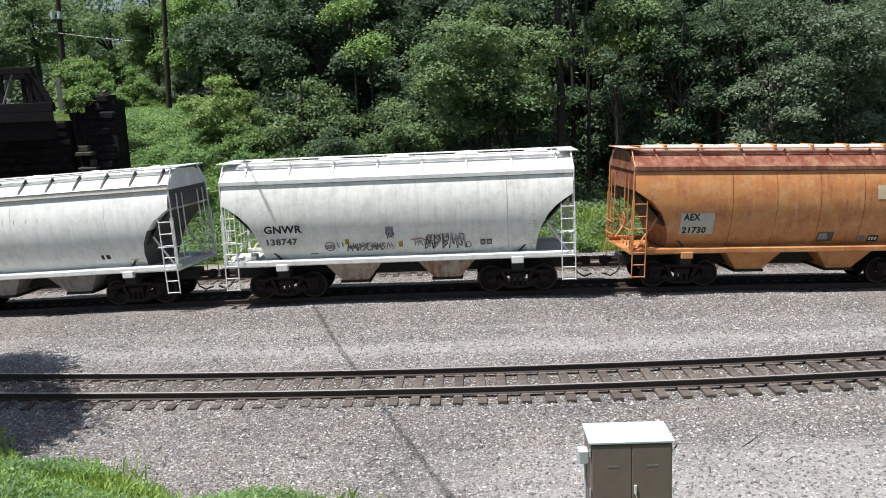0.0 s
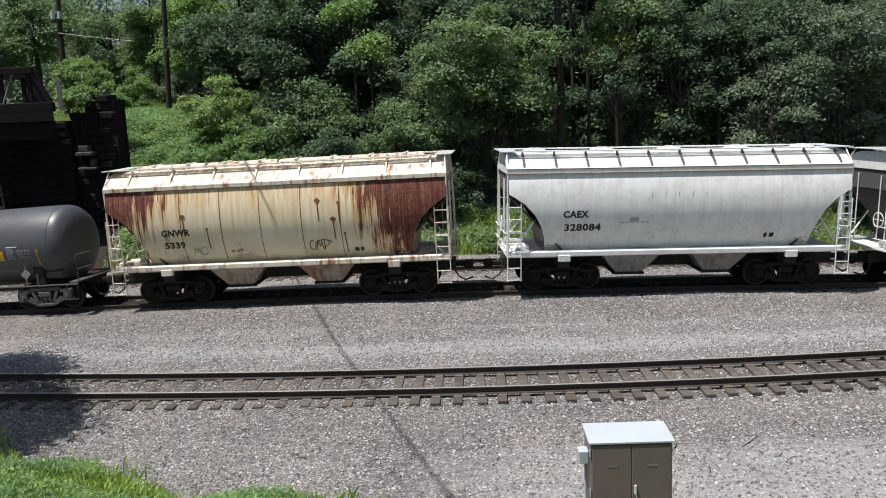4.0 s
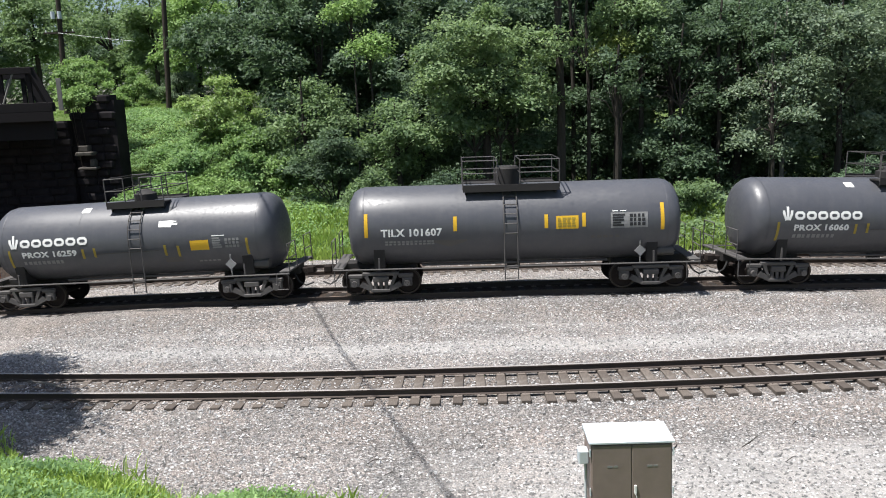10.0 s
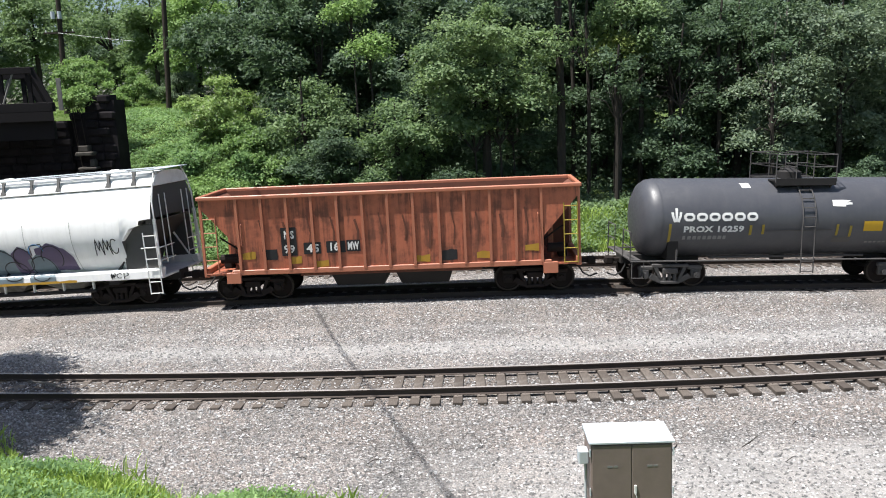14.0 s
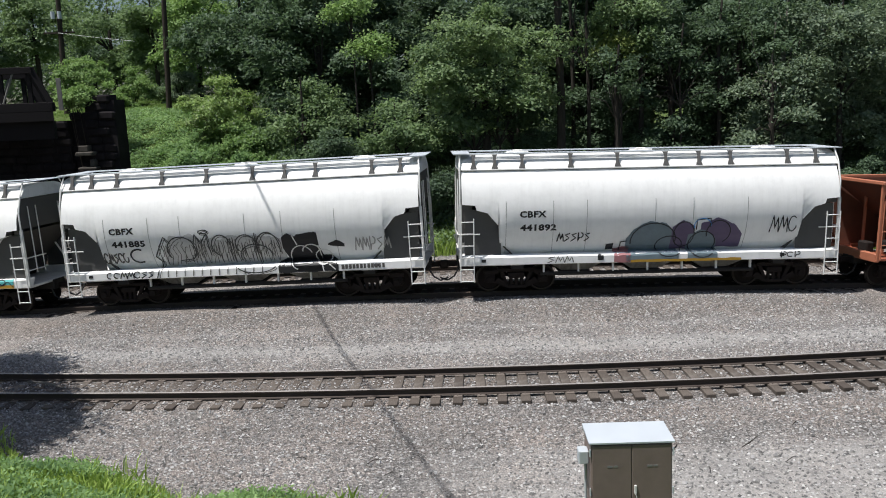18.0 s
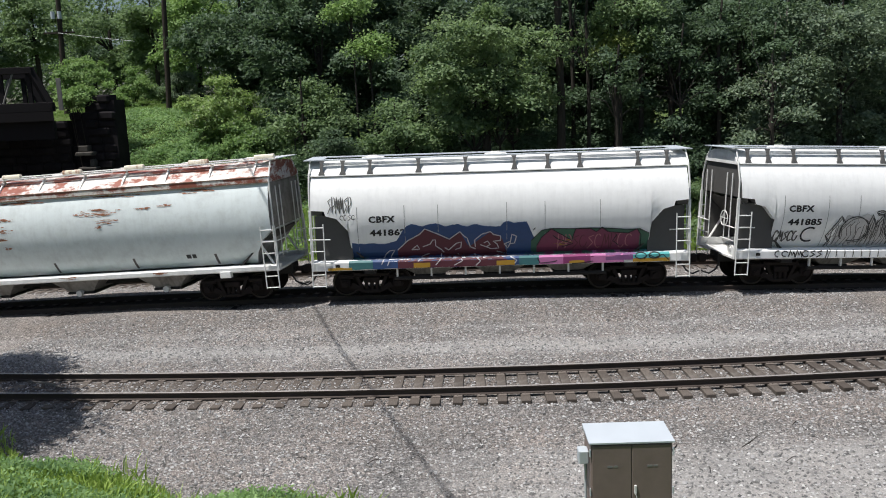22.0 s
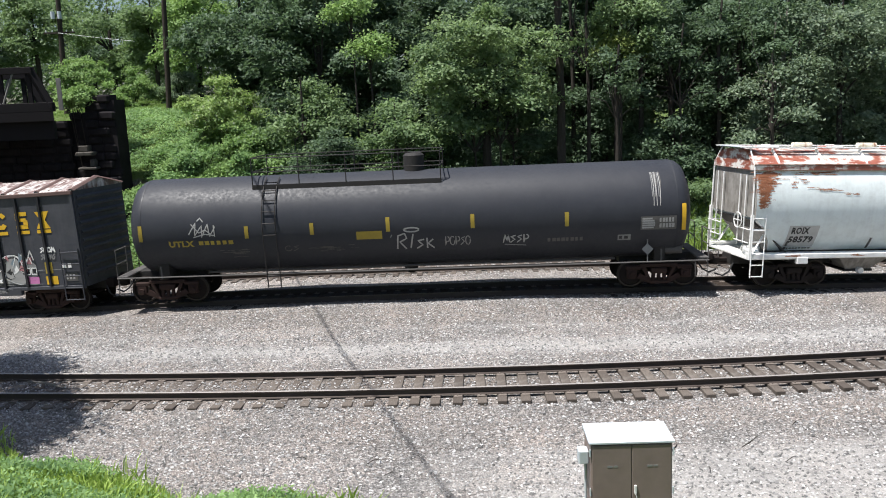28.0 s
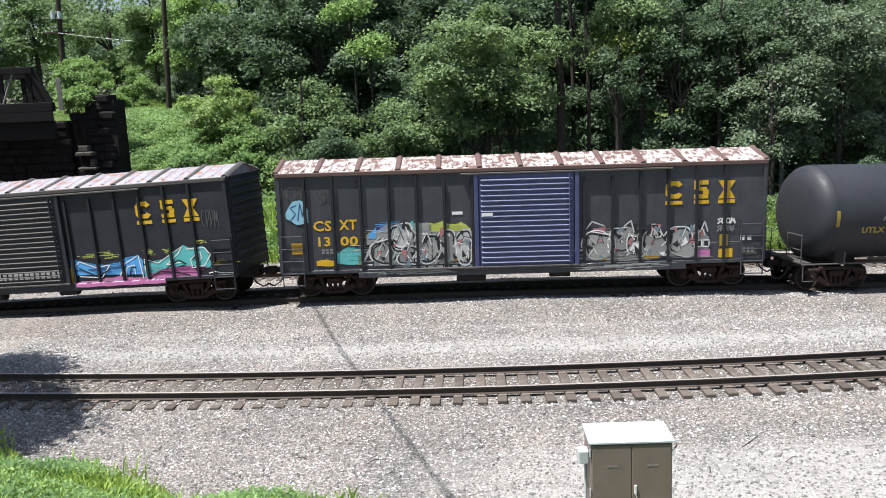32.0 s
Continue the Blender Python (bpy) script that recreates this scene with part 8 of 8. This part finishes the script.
for a in ([(-0.15, 1.72), (-0.1, 2.2), (0.12, 2.28), (0.18, 2.1), (-0.05, 1.98), (0.15, 1.72)], [(0.3, 1.75), (0.4, 2.25)], [(0.75, 2.05), (0.55, 2.0), (0.7, 1.85), (0.5, 1.72)], [(0.85, 2.1), (0.85, 1.72)], [(1.05, 2.05), (0.88, 1.9), (1.08, 1.72)], arc(0.35, 2.4, 0.25, 0.07)):
    stroke(c, cv, a, 0.05, "haze grey", out=0.018)
stroke(c, cv, [(-0.3, 2.25), (-0.35, 2.15)], 0.03, "dim white")
scrawl(c, cv, 1.43, 2.28, 1.8, 2.12, 5, 0.035, "smoke grey", 52)
scrawl(c, cv, 3.35, 4.2, 1.82, 2.1, 4, 0.045, "haze grey", 53)
stroke(c, cv, [(3.4, 1.76), (4.1, 1.7)], 0.03, "dim white")
bars(c, cv, 4.8, 6.0, 1.78, 1.95, 8, "soot mark")
flakes(c, cv, -5.4, 1.85, 1.1, 0.12, 54, 16, "soot mark")
flakes(c, cv, -2.3, 1.85, 1.2, 0.14, 55, 16, "soot mark")
scrawl(c, cv, -3.9, -3.4, 1.78, 2.0, 2, 0.025, "soot mark", 56)
panel(c, cv, 7.8, 8.95, 2.1, 2.56, "soot mark")
bars(c, cv, 7.85, 8.35, 2.14, 2.52, 1, "haze grey", rows=5, out=0.016)
bars(c, cv, 8.4, 8.9, 2.14, 2.52, 5, "haze grey", rows=2, out=0.016)
panel(c, cv, 7.08, 7.5, 1.76, 1.96, "dim white")
bars(c, cv, 7.12, 7.46, 1.79, 1.93, 2, "paint black", out=0.016)
for k in range(9):
    x, w = 8.2 + 0.035 * k, 0.55 + 0.35 * math.sin(k * 2.1)
    stroke(c, cv, [(x, 3.95), (x + 0.02 * math.sin(k), 3.6), (x - 0.01, 3.95 - w - 0.2)], 0.022, ("dim white", "haze grey", "soot mark")[k % 3], "stain")


def bubble(c, cv, x, w, z, h, fill, seed):
    """One fat rounded letter shape with a dark hollow and a bright edge."""
    rnd = random.Random(seed)
    p, q = rnd.uniform(0, 6.28), rnd.uniform(0, 6.28)

    def loop(k, dx=0.0, dz=0.0):
        pts = []
        for i in range(22):
            a = 2 * math.pi * i / 22
            r = k * (1 + 0.10 * math.sin(2 * a + p) + 0.09 * math.sin(3 * a + q))
            ca, sa = math.cos(a), math.sin(a)
            pts.append((x + w / 2 + dx + r * w / 2 * math.copysign(abs(ca) ** 0.75, ca), z + h / 2 + dz + r * h / 2 * math.copysign(abs(sa) ** 0.75, sa)))
        return pts

    def fan(pts, mat, out):
        mx, mz = sum(a for a, _ in pts) / len(pts), sum(b for _, b in pts) / len(pts)
        v = [(mx, 0.0, mz)] + [(a, 0.0, b) for a, b in pts]
        part("graffiti", on_side(Shape().add(v, [(0, i + 1, (i + 1) % len(pts) + 1) for i in range(len(pts))]), 0, 0, cv, out), M[mat], c, smooth=None)

    lift = 0.0005 * seed
    fan(loop(1.0), fill, 0.022 + lift)
    edge = loop(0.98)
    a = rnd.randrange(22)
    edge = edge[a:] + edge[:a]
    stroke(c, cv, edge[:12], 0.03, "white ink", out=0.031 + lift * 0.2)
    stroke(c, cv, edge[13:20], 0.03, "chalk", out=0.031 + lift * 0.2)
    inner = loop(0.84)
    stroke(c, cv, inner[a:] + inner[:max(0, a - 5)], 0.055, "paint black", out=0.0295 + lift * 0.2)
    # slashes and splashes over the fill
    for k in range(7):
        u, v = x + w * rnd.uniform(0.1, 0.9), z + h * rnd.uniform(0.08, 0.92)
        r, t = rnd.uniform(0.06, 0.2), rnd.uniform(0, 6.28)
        shard = [(u + r * math.cos(t + b) * g, v + r * math.sin(t + b) * g * 1.2) for b, g in ((0, 1.0), (1.3, 0.35), (2.4, 0.9), (3.6, 0.3), (4.9, 0.7))]
        fan(shard, ("paint black", "white ink", "paint black", "haze grey", "paint slate", "paint black", "paint rose")[k], 0.0335 + 0.0004 * k)
    for k in range(3):
        u, v = x + w * rnd.uniform(0.0, 0.8), z + h * rnd.uniform(0.1, 0.7)
        stroke(c, cv, [(u, v), (u + rnd.uniform(0.05, 0.2), v + rnd.uniform(0.1, 0.35)), (u + rnd.uniform(0.15, 0.35), v + rnd.uniform(-0.1, 0.2))], 0.025, ("white ink", "paint black", "chalk")[k], out=0.037)


def emblem(c, cv, x):
    """Three yellow block shapes, each over a bar."""
    r = ring_block(x, x + 0.56, 3.14, 3.72, 0.15)
    r.f = [f for f in r.f if f[0] != 2]
    part("emblem", on_side(r, 0, 0, cv, 0.012), M["yellow"], c, smooth=None)
    y = x + 0.94
    s = Shape()
    for z0, z1, a, b in ((3.58, 3.72, 0, 0.47), (3.43, 3.6, 0, 0.18), (3.38, 3.5, 0.06, 0.42), (3.24, 3.42, 0.3, 0.48), (3.12, 3.26, 0, 0.47)):
        s.add(*(lambda q: (q.v, q.f))(patch(y + a, y + b, z0, z1)))
    part("emblem", on_side(s, 0, 0, cv, 0.012), M["yellow"], c, smooth=None)
    y = x + 1.74
    s = Shape().add([(y, 0, 3.1), (y + 0.56, 0, 3.1), (y + 0.38, 0, 3.4), (y + 0.56, 0, 3.7), (y, 0, 3.7), (y + 0.18, 0, 3.4)], [(0, 1, 2, 5), (5, 2, 3, 4)])
    part("emblem", on_side(s, 0, 0, cv, 0.012), M["yellow"], c, smooth=None)
    for a, b in ((0, 0.56), (0.94, 1.44), (1.74, 2.30)):
        panel(c, cv, x + a, x + b, 2.94, 3.06, "yellow", "emblem_bar", out=0.012, nz=1)


# first boxcar
c, cv = car_box1
MARK_SHIFT[0] = 0.0
emblem(c, cv, 4.78)
letters(c, cv, "CS", -6.96, 2.40, 0.34, 0.62, "yellow")
letters(c, cv, "XT", -6.07, 2.42, 0.34, 0.58, "yellow")
letters(c, cv, "13", -6.90, 1.88, 0.31, 0.50, "yellow")
letters(c, cv, "00", -6.07, 1.88, 0.31, 0.60, "yellow")
panel(c, cv, -7.72, -7.33, 1.62, 2.0, "paint amber", nz=1)
bars(c, cv, -6.7, -6.3, 1.6, 1.78, 3, "dim white", rows=2)
blob(c, cv, [(-7.85, 3.0), (-7.6, 3.4), (-7.3, 3.45), (-7.1, 3.1)], [(-7.85, 2.85), (-7.5, 2.62), (-7.1, 2.7)], "paint pale sky", seed=1)
scrawl(c, cv, -7.75, -7.15, 2.75, 3.35, 2, 0.035, "paint blue", 61)
scrawl(c, cv, -8.0, -7.1, 3.5, 3.9, 4, 0.025, "soot mark", 62)
scrawl(c, cv, -6.9, -6.4, 3.3, 3.8, 3, 0.025, "soot mark", 63)
blob(c, cv, [(-6.9, 1.35), (-6.6, 1.42), (-6.3, 1.35)], [(-6.9, 1.2), (-6.3, 1.18)], "yellow", seed=2, rough=0.02)
blob(c, cv, [(-6.2, 1.6), (-5.9, 1.8), (-5.3, 1.7)], [(-6.2, 1.25), (-5.3, 1.2)], "paint aqua", seed=3)
blob(c, cv, [(-5.5, 1.5), (-5.3, 1.6)], [(-5.5, 1.2), (-5.3, 1.2)], "paint lime", seed=3)
blob(c, cv, [(-5.2, 2.1), (-4.9, 2.35), (-4.3, 2.5), (-3.8, 2.5), (-3.4, 2.55), (-3.0, 2.5)], [(-5.2, 1.9), (-3.0, 2.2)], "paint grey", seed=4, rough=0.08)
blob(c, cv, [(-5.1, 2.3), (-4.85, 2.4)], [(-5.1, 2.1), (-4.85, 2.1)], "paint sky", seed=5, out=0.016, rough=0.06)
blob(c, cv, [(-4.0, 2.5), (-3.6, 2.6)], [(-4.0, 2.3), (-3.6, 2.3)], "paint aqua", seed=6, out=0.016, rough=0.06)
blob(c, cv, [(-3.1, 2.5), (-2.6, 2.52), (-1.7, 2.4)], [(-3.1, 2.2), (-1.7, 2.15)], "paint lime", seed=7, rough=0.09)
blob(c, cv, [(-5.0, 1.75), (-4.7, 2.0), (-4.4, 2.1), (-4.2, 2.4), (-3.9, 2.4), (-3.7, 2.1), (-3.4, 2.2), (-2.9, 2.25), (-1.9, 2.25), (-1.7, 2.0)], [(-5.0, 1.15), (-1.7, 1.15)], "paint silver", seed=8, rough=0.02, out=0.018)
for x, z, w, h in ((-4.75, 1.45, 0.28, 0.5), (-3.2, 1.75, 0.3, 0.4), (-2.65, 1.85, 0.3, 0.3), (-2.15, 1.7, 0.4, 0.2), (-1.9, 2.05, 0.3, 0.12), (-2.9, 1.4, 0.35, 0.15)):
    blob(c, cv, [(x, z + h * 0.7), (x + w * 0.6, z + h), (x + w, z + h * 0.8)], [(x, z + 0.05), (x + w, z)], "paint black", seed=9, rough=0.015, out=0.022)
for x in (-3.9, -2.4):
    blob(c, cv, [(x, 1.4), (x + 0.5, 1.42)], [(x, 1.25), (x + 0.5, 1.25)], "paint amber", seed=10, rough=0.02, out=0.022)
for a in (arc(-4.05, 2.15, 0.28, 0.38), [(-4.7, 1.2), (-4.4, 1.8), (-4.2, 1.7), (-4.4, 1.2)], [(-4.3, 1.2), (-4.0, 1.75), (-3.7, 1.25)], arc(-3.35, 1.5, 0.18, 0.18), [(-5.3, 1.3), (-5.0, 1.8), (-4.6, 2.1)], [(-1.85, 1.2), (-1.7, 1.7)], [(-1.75, 2.3), (-1.65, 1.9)]):
    stroke(c, cv, a, 0.035, "white ink", out=0.026)
for a in ([(-5.0, 1.15), (-4.95, 1.75), (-4.4, 2.1)], arc(-4.05, 2.15, 0.33, 0.43, 30, 330), [(-3.6, 2.2), (-3.6, 1.2)], [(-3.0, 2.25), (-3.0, 1.2)], [(-2.35, 2.2), (-2.35, 1.2), (-1.8, 1.25)]):
    stroke(c, cv, a, 0.04, "paint black", out=0.024)
bars(c, cv, -7.0, -6.3, 1.02, 1.08, 4, "dim white")
bars(c, cv, -4.0, -1.5, 1.02, 1.12, 9, "haze grey")
panel(c, cv, -2.3, -1.95, 2.82, 2.92, "white ink", nz=1)
blob(c, cv, [(2.1, 1.9), (2.4, 2.15), (2.9, 2.1), (3.2, 1.8)], [(2.1, 1.12), (3.2, 1.12)], "paint slate", seed=11)
blob(c, cv, [(2.9, 2.05), (3.3, 2.2), (3.7, 2.0)], [(2.9, 1.3), (3.7, 1.3)], "paint grey", seed=12, out=0.016)
blob(c, cv, [(4.0, 1.95), (4.4, 1.9), (4.9, 1.7)], [(4.0, 1.2), (4.9, 1.2)], "paint silver", seed=13)
blob(c, cv, [(4.85, 1.9), (5.2, 2.15), (5.6, 1.9), (5.75, 1.4)], [(4.85, 1.2), (5.75, 1.2)], "paint grey", seed=14, out=0.016)
for x, z, w, h in ((2.4, 2.05, 0.4, 0.18), (4.3, 2.0, 0.35, 0.28), (5.6, 1.85, 0.5, 0.2)):
    blob(c, cv, [(x, z + h), (x + w, z + h)], [(x, z), (x + w, z)], "paint rose", seed=15, rough=0.05, out=0.02)
for x, z, w, h in ((2.35, 1.15, 0.5, 0.2), (4.05, 1.15, 0.55, 0.22)):
    blob(c, cv, [(x, z + h), (x + w, z + h)], [(x, z), (x + w, z)], "paint amber", seed=16, rough=0.02, out=0.02)
for x, z, w, h in ((3.35, 1.95, 0.5, 0.35), (3.95, 1.85, 0.35, 0.3), (5.2, 1.75, 0.35, 0.35), (3.15, 1.75, 0.25, 0.3), (2.25, 1.35, 0.2, 0.3)):
    blob(c, cv, [(x, z + h * 0.8), (x + w, z + h)], [(x, z + h * 0.2), (x + w * 0.5, z), (x + w, z + h * 0.3)], "paint black", seed=17, rough=0.03, out=0.02)
part("graffiti", on_side(ring_block(3.55, 3.95, 1.5, 1.9, 0.19), 0, 0, cv, 0.022), M["white ink"], c, smooth=None)
for a in (arc(2.5, 1.65, 0.5, 0.5, 20, 190), arc(3.3, 1.7, 0.42, 0.5, -60, 200), arc(5.2, 1.7, 0.48, 0.5, -10, 190), [(4.0, 1.2), (4.5, 1.5), (4.9, 1.2)]):
    stroke(c, cv, a, 0.04, "white ink", out=0.026)
blob(c, cv, [(5.75, 1.8), (6.0, 1.95), (6.25, 1.8)], [(5.75, 1.4), (6.25, 1.4)], "paint silver", seed=18)
blob(c, cv, [(5.75, 1.4), (6.3, 1.4)], [(5.75, 1.15), (6.3, 1.12)], "paint pink", seed=19)
for x in (5.85, 6.1):
    panel(c, cv, x, x + 0.18, 1.48, 1.68, "paint black", out=0.022, nz=1)
scrawl(c, cv, 6.5, 7.1, 2.25, 2.45, 4, 0.05, "white ink", 64)
scrawl(c, cv, 6.5, 7.1, 2.0, 2.2, 5, 0.05, "dim white", 65)
panel(c, cv, 6.6, 6.9, 1.5, 1.9, "dim yellow", nz=1)
panel(c, cv, 6.58, 7.05, 1.1, 1.4, "yellow", nz=1)
bars(c, cv, 7.3, 7.75, 1.65, 1.85, 2, "white ink")
panel(c, cv, 7.35, 7.85, 1.2, 1.5, "soot mark", nz=1)
bars(c, cv, 7.4, 7.8, 1.25, 1.45, 3, "haze grey", rows=2, out=0.016)
panel(c, cv, -0.42 - 0.9, -0.95, 2.75, 2.86, "white ink", out=0.125, nz=1)

# fat letter shapes, each filled, lined in black and edged in white
for x, w, z, h, fill, sd in ((-5.05, 0.95, 1.15, 0.95, "paint grey", 1), (-4.45, 0.8, 1.6, 1.0, "chalk", 2), (-4.15, 0.75, 1.12, 0.7, "paint silver", 3), (-3.5, 0.75, 1.15, 1.15, "paint grey", 4), (-2.85, 0.7, 1.3, 1.0, "paint silver", 5), (-2.25, 0.62, 1.15, 1.15, "chalk", 6),
                             (2.1, 0.98, 1.14, 1.0, "paint grey", 7), (2.98, 0.72, 1.35, 0.95, "paint silver", 8), (3.5, 0.5, 1.3, 0.62, "white ink", 9), (3.98, 0.95, 1.2, 0.85, "paint silver", 10), (4.2, 0.45, 1.85, 0.45, "paint rose", 11), (4.88, 0.9, 1.15, 1.05, "paint grey", 12), (5.6, 0.3, 1.5, 0.75, "paint rose", 13)):
    bubble(c, cv, x, w, z, h, fill, sd)
for a in ([(-5.35, 1.25), (-5.1, 1.75), (-4.75, 2.15)], [(-3.75, 2.45), (-3.5, 2.2), (-3.6, 1.95)], [(-1.68, 1.2), (-1.6, 1.8), (-1.72, 2.3)], [(2.15, 2.2), (2.35, 2.45), (2.75, 2.3)], [(3.4, 2.25), (3.65, 2.45), (3.75, 2.05)], [(5.75, 2.25), (5.95, 2.0), (6.1, 2.35), (6.2, 2.0)]):
    stroke(c, cv, a, 0.045, "chalk", out=0.034)
for x in (5.8, 6.05):
    stroke(c, cv, [(x, 1.5), (x, 1.72), (x + 0.2, 1.72), (x + 0.2, 1.5)], 0.035, "white ink", out=0.034, closed=True)
flakes(c, cv, -4.4, 2.45, 1.0, 0.16, 5, 16, "paint sky")
flakes(c, cv, -2.4, 2.4, 1.0, 0.14, 6, 22, "paint lime")
flakes(c, cv, -5.0, 2.2, 0.6, 0.2, 7, 14, "dim yellow")
for k, m in enumerate(("paint grey", "paint black", "white ink", "paint silver", "paint black", "haze grey")):
    flakes(c, cv, -3.4, 1.7, 3.4, 0.55, 80 + k, 26, m)
    flakes(c, cv, 3.9, 1.6, 3.6, 0.5, 90 + k, 26, m)
flakes(c, sill_curve(cv, 0.76, 1.03), -3.2, 0.9, 3.0, 0.1, 97, 22, "haze grey")
flakes(c, sill_curve(cv, 0.76, 1.03), 3.2, 0.9, 3.0, 0.1, 98, 26, "haze grey")
flakes(c, cv, -3.6, 1.35, 2.2, 0.1, 8, 26, "paint grey")
flakes(c, cv, 4.0, 1.2, 3.4, 0.1, 9, 30, "paint grey")

# second boxcar
c, cv = car_box2
MARK_SHIFT[0] = 0.0
emblem(c, cv, 4.73)
blob(c, cv, [(2.0, 1.96), (2.3, 1.83), (2.9, 1.67), (3.25, 1.6), (3.79, 1.68), (4.12, 1.85), (4.58, 1.9), (4.72, 1.69)], [(2.0, 1.3), (4.72, 1.2)], "paint sky", seed=1, rough=0.01, out=0.008)
blob(c, cv, [(4.73, 1.51), (5.01, 1.65), (5.46, 1.71), (6.25, 2.14), (6.53, 2.02), (7.05, 2.05), (7.23, 1.79), (7.23, 1.46)], [(4.68, 1.1), (5.42, 1.27), (6.18, 1.44), (7.22, 1.28)], "paint aqua", seed=2, rough=0.01, out=0.009)
blob(c, cv, [(2.03, 1.0), (2.95, 1.07), (3.73, 1.17), (4.64, 1.06), (5.42, 1.33), (6.47, 1.39), (6.9, 1.02)], [(2.03, 1.0), (6.9, 1.0)], "paint pink", seed=4, rough=0.02, out=0.01)
for x, z, w, h, sd in ((2.7, 1.95, 0.5, 0.1, 1), (3.45, 1.95, 0.7, 0.14, 2), (5.05, 1.95, 0.4, 0.14, 3), (5.7, 1.98, 0.4, 0.12, 4), (6.9, 2.2, 0.4, 0.06, 5)):
    flakes(c, cv, x, z, w, h, sd, 18, "paint lime")
flakes(c, cv, 3.4, 1.45, 2.4, 0.2, 9, 18, "paint blue")
flakes(c, cv, 5.8, 1.25, 2.6, 0.16, 10, 22, "paint magenta")
blob(c, sill_curve(cv, 0.76, 1.03), [(2.1, 1.02), (5.5, 1.02)], [(2.1, 0.86), (5.5, 0.86)], "paint pink", seed=5, rough=0.02, out=0.0)
for a in ([(2.04, 1.92), (2.07, 1.55), (2.33, 1.77), (2.93, 1.53), (3.48, 1.6), (3.11, 1.16), (2.27, 1.24)], [(3.81, 1.19), (4.01, 1.59), (4.58, 1.88), (4.68, 1.06)], [(4.04, 1.18), (4.11, 1.48), (4.39, 1.55), (4.39, 1.22)], [(4.78, 1.32), (4.79, 1.73), (5.3, 1.57), (6.25, 2.1), (6.07, 1.85), (5.59, 1.49), (6.19, 1.55)], [(6.38, 1.99), (7.05, 2.01), (7.25, 1.75), (6.99, 1.39), (6.54, 1.33), (6.5, 1.62), (6.89, 1.87), (6.91, 1.65), (6.7, 1.47)], [(7.11, 1.11), (7.34, 1.16), (7.55, 1.1), (7.99, 1.08)], [(2.14, 1.0), (3.71, 1.0), (4.92, 1.0)]):
    stroke(c, cv, a, 0.035, "white ink", out=0.018)
for a in ([(2.27, 1.54), (2.96, 1.2), (3.46, 1.45)], [(4.2, 1.22), (4.26, 1.44), (4.46, 1.47)], [(4.94, 1.06), (5.34, 1.27), (6.01, 1.19), (6.44, 1.07)], [(2.0, 1.96), (2.3, 1.83), (2.9, 1.67), (3.79, 1.68), (4.12, 1.85), (4.58, 1.9)], [(4.73, 1.51), (5.01, 1.65), (5.46, 1.71), (6.25, 2.14)], [(7.09, 2.08), (7.4, 1.82), (7.37, 1.46), (6.97, 1.17)], [(5.57, 1.34), (6.05, 1.63), (6.33, 1.48)], [(6.57, 1.62), (6.73, 1.76), (6.75, 1.54)]):
    stroke(c, cv, a, 0.045, "paint black", out=0.022)
scrawl(c, cv, 1.55, 2.1, 1.02, 1.6, 4, 0.05, "dim yellow", 71)
flakes(c, cv, 7.55, 1.45, 0.7, 0.16, 11, 16, "dim yellow")
scrawl(c, cv, 7.1, 7.7, 2.7, 3.3, 4, 0.025, "soot mark", 72)
bars(c, cv, -1.3, 1.7, 1.25, 1.5, 14, "haze grey", rows=2, out=0.125)


# ---- the train runs to the right ----
def run(t):
    """Metres run since the clip's start; the train gains a little speed."""
    kt, kv = (0, 10, 21, 32), (5.613, 5.705, 5.66, 5.767)
    d = 0.0
    for a, b, va, vb in zip(kt, kt[1:], kv, kv[1:]):
        if t > a:
            e = min(t, b)
            ve = va + (vb - va) * (e - a) / (b - a)
            d += (va + ve) / 2 * (e - a)
    return d


def motions():
    for car, s_mid in TRAIN:
        rows = []
        for k in range(33):
            s = s_mid + run(k)
            x, y, th = on_track(s)
            rows.append((float(k), Matrix.Translation((x, y, float(fall(s)))) @ Matrix.Rotation(th, 4, "Z") @ Matrix.Rotation(-tilt_at(s), 4, "Y")))
        walk(car, rows)
    turns = [(k / 10, pose(0, 0, 0, 0, math.degrees(run(k / 10) / WHEEL_R), 0)) for k in range(321)]
    for w, e in WHEELS:
        walk(w, [(t, Matrix.Translation((e, 0, WHEEL_R)) @ m) for t, m in turns])


motions()
